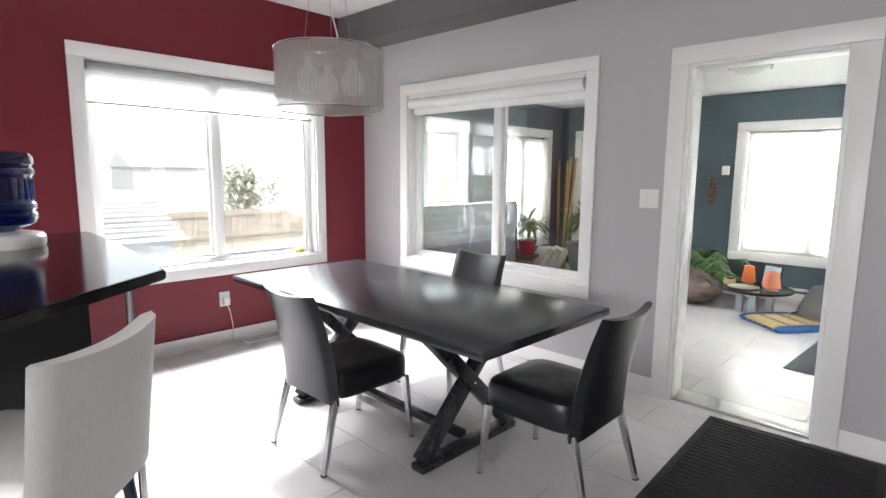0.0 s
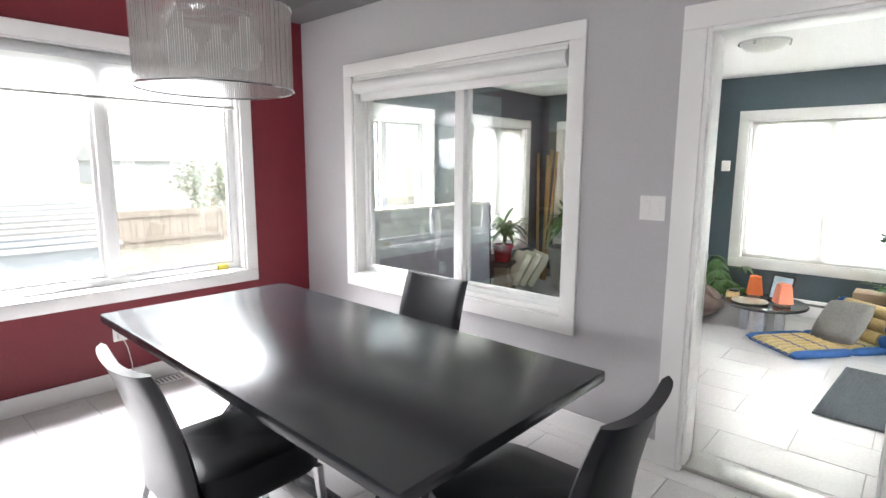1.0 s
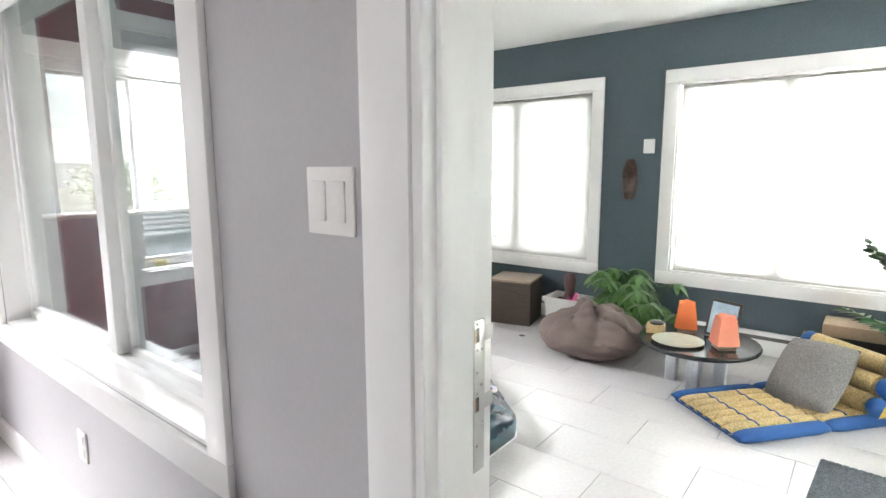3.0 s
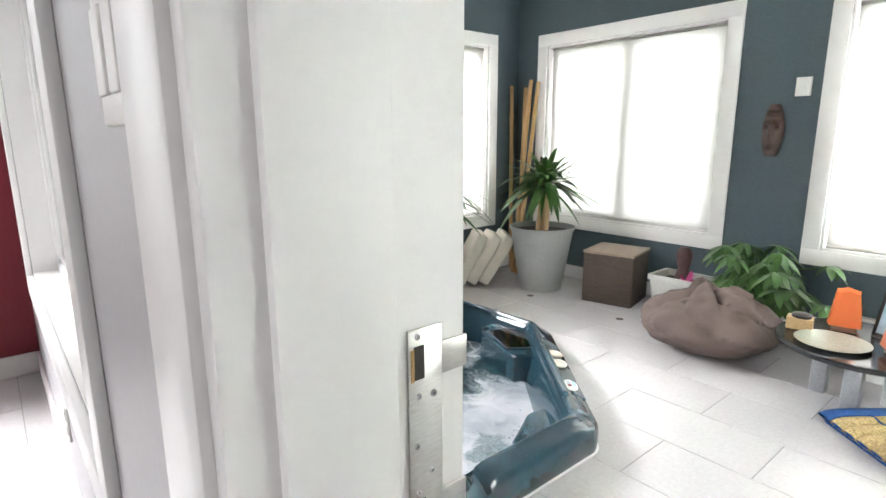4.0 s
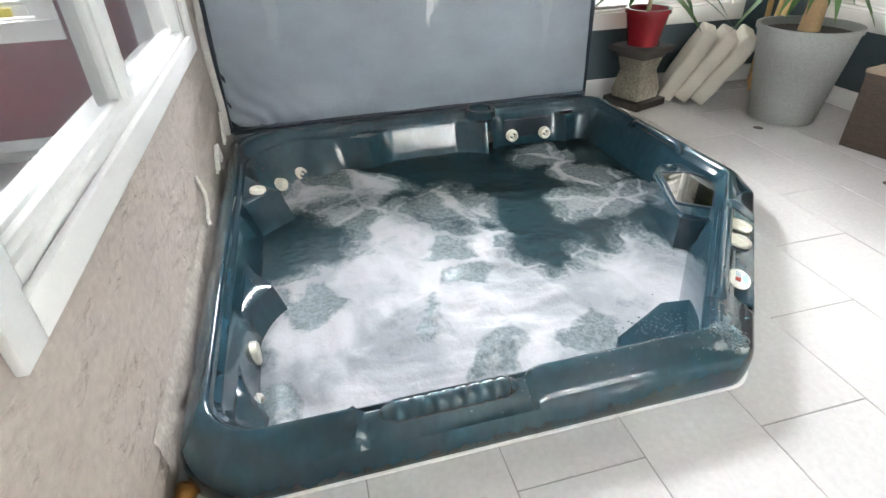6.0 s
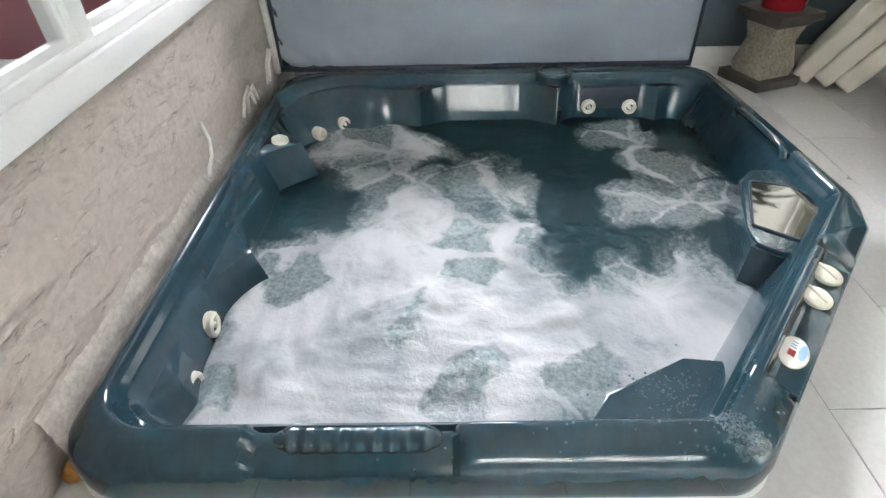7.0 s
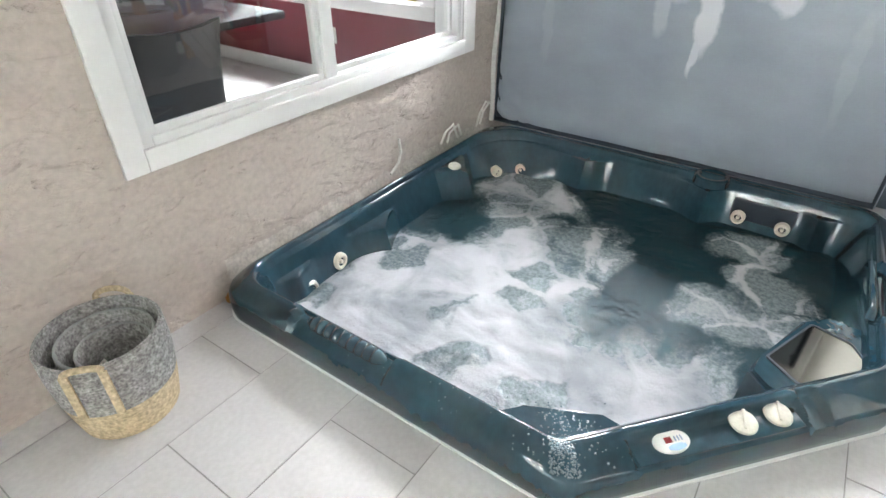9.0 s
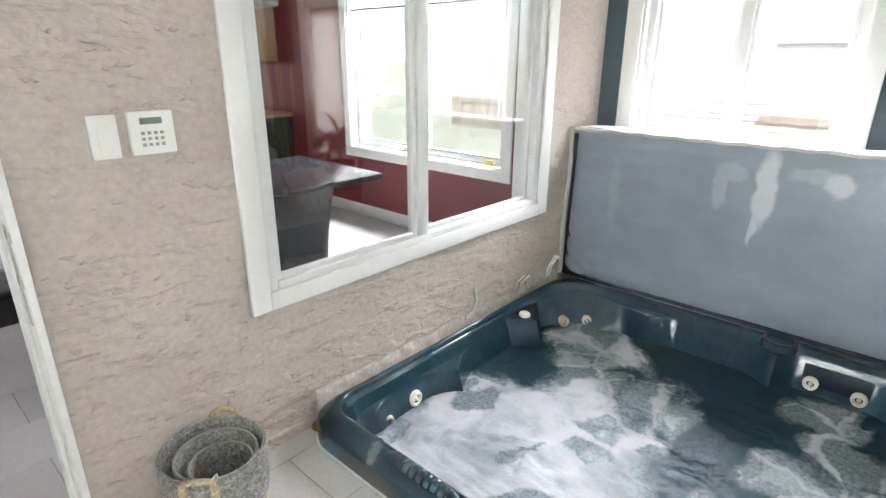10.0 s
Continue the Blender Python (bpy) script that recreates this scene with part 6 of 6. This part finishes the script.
plate("light_switch", "white cover plate on the stucco", "cover plate", (-0.378, OY, 1.196), (-0.305, OY + 0.008, 1.314), [("rocker", (-0.358, OY + 0.007, 1.222), (-0.325, OY + 0.011, 1.288), PLASTIC)])
t = plate("control_panel", "white tub control panel with small display and keys", "control panel", (-0.524, OY, 1.199), (-0.403, OY + 0.018, 1.318), [("display", (-0.492, OY + 0.017, 1.283), (-0.432, OY + 0.0195, 1.301), mat("grey_lcd", (0.22, 0.26, 0.23), 0.3))])
for i in range(4):
    for j in range(3):
        b = B()
        span(b, (-0.492 + 0.017 * i, OY + 0.0175, 1.222 + 0.016 * j), (-0.482 + 0.017 * i, OY + 0.0205, 1.231 + 0.016 * j), 0.001)
        part("key", b, mat("key_grey", (0.35, 0.35, 0.34), 0.5) if i == 0 and j == 0 else bpy.data.materials["key_grey"], t)
plate("outlet", "white power outlet on the red wall with a plug and adapter", "outlet", (RX, 1.715, 0.315), (RX + 0.008, 1.800, 0.435))
bm = B()
span(bm, (RX + 0.008, 1.735, 0.330), (RX + 0.050, 1.785, 0.392), 0.006)
t = tagged(part("power_adapter", bm, PLASTIC, label="white plug adapter with a hanging cord"), category="adapter")
b = B()
tube(b, [(RX + 0.03, 1.765, 0.332), (RX + 0.035, 1.785, 0.27), (RX + 0.03, 1.805, 0.15), (RX + 0.03, 1.80, 0.03), (RX + 0.08, 1.82, 0.006), (RX + 0.20, 1.86, 0.006)], 0.004, 6)
part("cord", b, WIRE, t)
plate("outlet", "white power outlet low on the grey wall", "outlet", (-1.735, GY - 0.007, 0.285), (-1.660, GY, 0.400), [("socket", (-1.715, GY - 0.010, 0.350), (-1.680, GY - 0.0065, 0.382), PLASTIC), ("socket", (-1.715, GY - 0.010, 0.302), (-1.680, GY - 0.0065, 0.334), PLASTIC)])
plate("thermostat", "white wall thermostat beside the window", "thermostat", (-0.985, BY - 0.022, 1.418), (-0.905, BY, 1.525), [("dial", (-0.958, BY - 0.026, 1.45), (-0.932, BY - 0.021, 1.475), PLASTIC)])

# carved mask, one plain shape
bm = B()
def mask_fn(u, v):
    a, b = 2 * u - 1, v
    w = 0.062 * (math.sin(math.pi * (0.12 + 0.80 * b)) ** 0.6)
    z = 0.31 * b
    d = 0.045 * math.sqrt(max(0, 1 - a * a))
    nose = 0.022 * math.exp(-(a / 0.22) ** 2) * math.exp(-((b - 0.48) / 0.13) ** 2)
    eyes = -0.018 * (math.exp(-((abs(a) - 0.42) / 0.22) ** 2)) * math.exp(-((b - 0.58) / 0.035) ** 2) + 0.012 * math.exp(-((b - 0.66) / 0.02) ** 2) * (abs(a) > 0.12)
    eyes += 0.006 * math.sin(b * 95) * math.exp(-((b - 0.85) / 0.09) ** 2)
    mouth = 0.018 * math.exp(-(a / 0.35) ** 2) * math.exp(-((b - 0.18) / 0.035) ** 2)
    return (a * w, -(d + nose + eyes + mouth), z)
sheet(bm, mask_fn, 28, 40)
tagged(part("wall_mask", bm, MASKWOOD, at=pose(-1.085, BY - 0.001, 1.066), label="long carved brown wooden mask hung on the slate wall"), category="mask")

# ceiling light
t = thing("ceiling_light", "frosted glass dome ceiling light", "ceiling light", pose(-0.33, 5.22, TH))
bm = B()
lathe(bm, [(0, -0.075), (0.06, -0.070), (0.12, -0.05), (0.155, -0.02), (0.165, -0.004)], 48)
part("dome", bm, mat("frosted_dome", (0.62, 0.62, 0.58), 0.35, var=0.05), t, "frosted glass dome")
bm = B()
lathe(bm, [(0, -0.012), (0.172, -0.012), (0.172, 0), (0, 0)], 48)
part("base_ring", bm, CHROME, t)
for a in (20, 140, 260):
    bm = B()
    box(bm, (0.018, 0.014, 0.026), (0.160, 0, -0.022), 0.003)
    part("clip", bm, CHROME, t, at=pose(0, 0, 0, 0, 0, a))

# baseboard heater
t = thing("baseboard_heater", "white metal baseboard heater under the window", "heater", pose(0, 0, 0))
bm = B()
span(bm, (-0.62, BY - 0.062, 0.03), (0.25, BY - 0.015, 0.175), 0.006)
part("case", bm, WHITE, t)
bm = B()
span(bm, (-0.60, BY - 0.066, 0.125), (0.23, BY - 0.060, 0.150), 0.002)
part("slot", bm, DGREY, t)
for x in (-0.58, 0.20):
    bm = B()
    span(bm, (x - 0.02, BY - 0.055, 0.0), (x + 0.02, BY - 0.02, 0.032))
    part("foot", bm, WHITE, t, smooth=False)

# door leaf, opened flat toward the end of the room
t = thing("door_leaf", "white glazed door standing open into the tub room", "door", pose(DO[1] - 0.022, OY + 0.018, 0, 0, 0, 80))
for n, lo, hi in (("stile", (0.0, -0.04, 0.03), (0.12, 0.0, 2.02)), ("stile", (0.62, -0.04, 0.03), (0.735, 0.0, 2.02)), ("rail", (0.12, -0.04, 0.03), (0.62, 0.0, 0.25)), ("rail", (0.12, -0.04, 1.89), (0.62, 0.0, 2.02))):
    bm = B()
    span(bm, lo, hi, 0.004)
    part(n, bm, WHITE, t)
bm = B()
span(bm, (0.12, -0.024, 0.25), (0.62, -0.016, 1.89))
pn = part("pane", bm, GLASS, t, smooth=False)
pn.visible_shadow = False
for z in (1.82, 1.05, 0.25):
    bm = B()
    tube(bm, [(0.0, 0.006, z - 0.05), (0.0, 0.006, z + 0.05)], 0.008, 10)
    part("hinge", bm, STEEL, t, "satin steel hinge")
bm = B()
tube(bm, [(0.10, 0.03, 1.94), (0.64, 0.03, 1.94)], 0.026, 16)
part("shade_roll", bm, VINYL, t, "rolled white blind")
bm = B()
for k in range(90):
    z = 1.93 - 1.35 * k / 89
    bmesh.ops.create_icosphere(bm, subdivisions=1, radius=0.0018, matrix=Matrix.Translation((0.13, 0.030, z)))
    bmesh.ops.create_icosphere(bm, subdivisions=1, radius=0.0018, matrix=Matrix.Translation((0.13, 0.050, z)))
tagged(part("bead_chain", bm, PLASTIC, t), kind="stuff")

# broken lower edge of the stucco behind the tub rim
bm = B()


def crust(u, v):
    x = -0.93 - 1.90 * u
    rag = 0.020 * noise.noise((x * 9, 0, 1)) + 0.012 * noise.noise((x * 31, 0, 2))
    z = 0.010 + (0.150 + rag) * v
    return (x, OY + 0.001 + (0.010 + 0.010 * noise.noise((x * 14, z * 30, 4))) * math.sin(math.pi * min(1.0, v * 1.02)) ** 0.6, z)


sheet(bm, crust, 260, 10)
tagged(part("plaster_crust", bm, mat("pale_broken_plaster", (0.52, 0.47, 0.42), 0.95, var=0.25, scale=16, fine=0.10, fscale=70, bump=0.003, bscale=40), label="pale ragged plaster crust along the wall behind the tub"), category="plaster", kind="structure")
# cables beside the tub
for pts in ([(-1.965, OY + 0.004, 0.300), (-1.955, OY + 0.022, 0.24), (-1.935, OY + 0.022, 0.19), (-1.90, OY + 0.02, 0.165), (-1.86, OY + 0.03, 0.158)],
            [(-2.30, OY + 0.02, 0.16), (-2.34, OY + 0.022, 0.215), (-2.42, OY + 0.018, 0.235), (-2.46, OY + 0.02, 0.15)],
            [(-2.36, OY + 0.02, 0.15), (-2.38, OY + 0.022, 0.20), (-2.47, OY + 0.02, 0.22), (-2.50, OY + 0.02, 0.15)],
            [(-2.66, OY + 0.02, 0.15), (-2.69, OY + 0.022, 0.22), (-2.76, OY + 0.02, 0.27), (-2.84, OY + 0.02, 0.24)],
            [(-2.70, OY + 0.02, 0.15), (-2.73, OY + 0.022, 0.22), (-2.80, OY + 0.02, 0.255), (-2.86, OY + 0.02, 0.20)]):
    bm = B()
    tube(bm, pts, 0.0065, 8)
    tagged(part("cable", bm, WIRE, label="pale cable looping out of the stucco"), category="cable", group="cables behind the tub")
bm = B()
bmesh.ops.create_icosphere(bm, subdivisions=3, radius=0.022)
for v in bm.verts:
    v.co *= 1 + 0.35 * noise.noise(v.co * 60)
tagged(part("foam_lump", bm, mat("orange_expanding_foam", (0.42, 0.20, 0.05), 0.9, var=0.3, scale=60), at=pose(-0.905, OY + 0.028, 0.02), label="small orange foam lump at the tub corner"), category="foam")
# drain covers
for x, y in ((-2.388, 6.174), (-1.648, 6.214)):
    bm = B()
    lathe(bm, [(0, 0.002), (0.022, 0.002), (0.026, 0.0005)], 16)
    tagged(part("floor_drain", bm, OLDWOOD, at=pose(x, y, 0.0005), label="small brown floor drain cap in the tiles"), category="drain", group="floor drains")

# door mat and floor vent
t = thing("door_mat", "black ribbed rubber door mat at the threshold", "mat", pose(0.600, 2.595, 0, 0, 0, 2.0))
bm = B()
box(bm, (0.82, 1.13, 0.008), (0, 0, 0.0052), 0.002)
part("backing", bm, RUBBER, t)
bm = B()
for k in range(26):
    box(bm, (0.74, 0.018, 0.005), (0, -0.50 + 1.0 * k / 25, 0.0115), 0.002, pose(0, 0, 0, 0, 0, 0), 1)
tagged(part("ribs", bm, RUBBER, t), kind="stuff")
t = thing("floor_vent", "white slotted floor vent by the red wall", "vent", pose(RX + 0.10, 2.02, 0))
bm = B()
box(bm, (0.11, 0.30, 0.006), (0, 0, 0.004), 0.002)
part("frame", bm, WHITE, t)
for k in range(10):
    bm = B()
    box(bm, (0.075, 0.008, 0.003), (0, -0.12 + 0.24 * k / 9, 0.0075))
    part("slot", bm, DGREY, t, smooth=False)
bm = B()
box(bm, (0.02, 0.075, 0.038), (0, 0, 0.019), 0.002)
tagged(part("sill_box", bm, mat("yellow_card", (0.55, 0.45, 0.05), 0.6), at=pose(RX - 0.055, 2.50, RW[2] + 0.012), label="small yellow card box on the window sill"), category="box")

# ---- outdoors ----
bm = B()
s = 400
f = bm.faces.new([bm.verts.new(p) for p in ((-s, -s, -0.42), (s, -s, -0.42), (s, s, -0.42), (-s, s, -0.42))])
tagged(part("ground", bm, LAWN, label="dry pale lawn", smooth=False), category="ground", kind="structure")
t = thing("fence", "weathered wooden board fence across the yard", "fence", pose(-12.5, 0, -0.42))
plank = B()
box(plank, (0.02, 0.138, 0.84), (0, 0, 0.42), 0.004)
pm = mesh_of("board", plank, FENCE)
for k in range(150):
    ob = new("board", pm)
    ob.parent, ob.matrix_basis = t, pose(0.004 * (k % 3), -6 + 0.142 * k, 0)
for z in (0.15, 0.70):
    bm = B()
    span(bm, (0.022, -6, z), (0.06, 15.3, z + 0.09))
    part("rail", bm, FENCE, t, smooth=False)
t = thing("garden_shed", "low grey shed with a white slatted roof", "shed", pose(-8.2, 1.50, -0.42))
bm = B()
span(bm, (-0.9, -1.5, 0.0), (0.6, 1.45, 0.78))
part("wall", bm, SHEDWALL, t, smooth=False)
for k in range(9):
    bm = B()
    box(bm, (0.13, 3.3, 0.03), (0.66 - 0.17 * k, 0, 0.81 + 0.062 * k), 0.004, pose(0, 0, 0, 0, 12, 0))
    part("roof_slat", bm, SLAT, t)


def make_house(name, m, w, d, h, label):
    t = thing(name, label, "house", m)
    bm = B()
    span(bm, (-d / 2, -w / 2, 0), (d / 2, w / 2, h))
    part("walls", bm, DECKGREY, t, smooth=False)
    bm = B()
    p = [bm.verts.new(q) for q in ((-d / 2 - 0.3, -w / 2 - 0.3, h), (d / 2 + 0.3, -w / 2 - 0.3, h), (d / 2 + 0.3, w / 2 + 0.3, h), (-d / 2 - 0.3, w / 2 + 0.3, h), (0, -w / 2 - 0.3, h + 1.6), (0, w / 2 + 0.3, h + 1.6))]
    for q in ((0, 1, 4), (2, 3, 5), (1, 2, 5, 4), (3, 0, 4, 5), (0, 3, 2, 1)):
        bm.faces.new([p[k] for k in q])
    part("roof", bm, mat("grey_shingles", (0.48, 0.48, 0.48), 0.9, var=0.2), t, smooth=False)
    for y in (-w / 4, w / 4):
        bm = B()
        span(bm, (d / 2, y - 0.6, 1.0), (d / 2 + 0.03, y + 0.6, 2.2))
        wn_ = part("window", bm, WHITE, t, smooth=False)
        bm = B()
        span(bm, (d / 2 + 0.03, y - 0.5, 1.1), (d / 2 + 0.04, y + 0.5, 2.1))
        part("pane", bm, mat("pale_curtained_pane", (0.55, 0.56, 0.57), 0.6), wn_, smooth=False)


make_house("house", pose(-60, 21.5, -0.42), 9, 7, 2.2, "pale grey neighbouring house with a shingle roof")
make_house("house", pose(-64, -4, -0.42), 8, 7, 3.4, "taller pale grey neighbouring house")


def make_tree(m, hgt, rad, seed):
    rnd = random.Random(seed)
    t = thing("tree", "low leafy garden tree beyond the fence", "tree", m)
    bm = B()
    tube(bm, [(0, 0, 0), (0.05, 0, hgt * 0.35), (0, 0.05, hgt * 0.7)], [0.13, 0.09, 0.04], 8)
    for k in range(6):
        a = k * 1.05
        tube(bm, [(0, 0, hgt * 0.4), (math.cos(a) * rad * 0.6, math.sin(a) * rad * 0.6, hgt * (0.55 + 0.06 * k))], [0.05, 0.02], 6)
    part("trunk", bm, BARK, t)
    cr = B()
    for k in range(1800):
        d = Vector((rnd.gauss(0, 1), rnd.gauss(0, 1), rnd.gauss(0, 1))).normalized() * rad * rnd.uniform(0.45, 1.0)
        p = Vector((0, 0, hgt * 0.68)) + Vector((d.x, d.y, d.z * 0.8)) * (1 + 0.3 * noise.noise(d * 1.5))
        q = Vector((rnd.uniform(-1, 1), rnd.uniform(-1, 1), rnd.uniform(-1, 0.6))).normalized() * 0.2
        blade(cr, p, p + q, 0.07, 0.03, 2)
    tagged(part("crown", cr, mat("pale_tree_leaf", (0.52, 0.54, 0.46), 0.6, var=0.3), t), kind="stuff")


make_tree(pose(-20.5, 10.5, -0.42), 1.9, 1.3, 33)

# ---- kitchen beyond the counter ----
t = thing("kitchen_cabinet", "light wooden wall cabinet in the kitchen", "cabinet", pose(RX + 0.17, -0.90, 1.43, 0, 0, -90))
bm = B()
span(bm, (-0.6, -0.165, 0), (0.6, 0.16, 0.8))
part("body", bm, ALMOND, t, smooth=False)
for x in (-0.3, 0.3):
    bm = B()
    span(bm, (x - 0.285, 0.16, 0.01), (x + 0.285, 0.18, 0.79), 0.004)
    part("door", bm, ALMOND, t)
t = thing("base_cabinet", "light wooden kitchen base cabinet", "cabinet", pose(RX + 0.32, -1.0, 0, 0, 0, -90))
bm = B()
span(bm, (-0.9, -0.30, 0), (0.9, 0.28, 0.88))
part("body", bm, BLACKCAB, t, smooth=False)
bm = B()
span(bm, (-0.93, -0.30, 0.88), (0.93, 0.31, 0.92), 0.006)
part("worktop", bm, ALMOND, t)

# ---- floors, last: grout beds and single tiles ----
HOLE = [(-0.92, 3.47), (-0.92, 4.74), (-1.58, 5.29), (-1.70, 5.39), (-2.80, 5.38), (-2.80, 3.47)]


def clip_half(poly, p, q):
    """The part of a polygon to the left of the line from p to q."""
    out = []
    for i in range(len(poly)):
        a, b = poly[i - 1], poly[i]
        sa = (q[0] - p[0]) * (a[1] - p[1]) - (q[1] - p[1]) * (a[0] - p[0])
        sb = (q[0] - p[0]) * (b[1] - p[1]) - (q[1] - p[1]) * (b[0] - p[0])
        if (sa >= 0) != (sb >= 0):
            k = sa / (sa - sb)
            out.append((a[0] + (b[0] - a[0]) * k, a[1] + (b[1] - a[1]) * k))
        if sb >= 0:
            out.append(b)
    return out


def outside_hole(poly):
    """Convex pieces of a polygon outside the tub's well."""
    pieces, rest = [], poly
    for i in range(len(HOLE)):
        p, q = HOLE[i - 1], HOLE[i]
        cut = clip_half(rest, q, p)
        if len(cut) > 2:
            pieces.append(cut)
        rest = clip_half(rest, p, q)
        if len(rest) < 3:
            break
    return pieces


def area(poly):
    return abs(sum(poly[i - 1][0] * poly[i][1] - poly[i][0] * poly[i - 1][1] for i in range(len(poly)))) / 2


def slab(polys, z0, z1, bev=0.0):
    bm = B()
    for poly in polys:
        n = len(poly)
        c = (sum(p[0] for p in poly) / n, sum(p[1] for p in poly) / n)
        low = [bm.verts.new((x, y, z0)) for x, y in poly]
        mid = [bm.verts.new((x, y, z1 - bev)) for x, y in poly]
        for i in range(n):
            bm.faces.new((low[i], low[(i + 1) % n], mid[(i + 1) % n], mid[i]))
        if bev:
            top = []
            for x, y in poly:
                d = Vector((c[0] - x, c[1] - y))
                d = d.normalized() * bev * 1.4
                top.append(bm.verts.new((x + d.x, y + d.y, z1)))
            for i in range(n):
                bm.faces.new((mid[i], mid[(i + 1) % n], top[(i + 1) % n], top[i]))
            bm.faces.new(top)
        else:
            bm.faces.new(mid)
    return bm


TL, TW, GAP = 0.655, 0.3165, 0.0035


def lay_floor(name, label, x0, x1, y0, y1, ox, oy, hole):
    rect = [(x0, y0), (x1, y0), (x1, y1), (x0, y1)]
    bed = new(name, mesh_of(name, slab(outside_hole(rect) if hole else [rect], -0.05, -0.0022), GROUT))
    tagged(bed, label, "floor", kind="structure")
    full = mesh_of("tile", slab([[(GAP / 2, GAP / 2), (TL - GAP / 2, GAP / 2), (TL - GAP / 2, TW - GAP / 2), (GAP / 2, TW - GAP / 2)]], -0.004, 0.0, 0.0012), TILE)
    r = math.floor((y0 - oy) / TW)
    while oy + r * TW < y1:
        ya = oy + r * TW
        off = ox + (TL / 2 if r % 2 else 0)
        c = math.floor((x0 - off) / TL)
        while off + c * TL < x1:
            xa = off + c * TL
            g = GAP / 2
            poly = [(max(x0, xa + g), max(y0, ya + g)), (min(x1, xa + TL - g), max(y0, ya + g)), (min(x1, xa + TL - g), min(y1, ya + TW - g)), (max(x0, xa + g), min(y1, ya + TW - g))]
            whole = xa >= x0 and xa + TL <= x1 and ya >= y0 and ya + TW <= y1
            pieces = [poly]
            if hole:
                pieces = outside_hole(poly)
                kept = sum(area(q) for q in pieces)
                if kept > 0.999 * area(poly):
                    pieces = [poly]
                else:
                    whole = False
            if whole:
                ob = new("tile", full)
                ob.matrix_basis = pose(xa, ya, 0)
                ob.parent = bed
            else:
                pieces = [q for q in pieces if area(q) > 0.0005 and poly[1][0] > poly[0][0] and poly[2][1] > poly[1][1]]
                if pieces:
                    ob = new("tile", mesh_of("cut_tile", slab(pieces, -0.004, 0.0, 0.0), TILE))
                    ob.parent = bed
            c += 1
        r += 1


lay_floor("floor", "white rectangular tiles laid half-lapped with grey grout", RX, EX, SY, GY + 0.02, -1.418, 0.890, False)
lay_floor("floor_tub_room", "white rectangular tiles laid half-lapped round the tub", LX, TEX, OY - 0.0, BY, -0.722, 3.472, True)
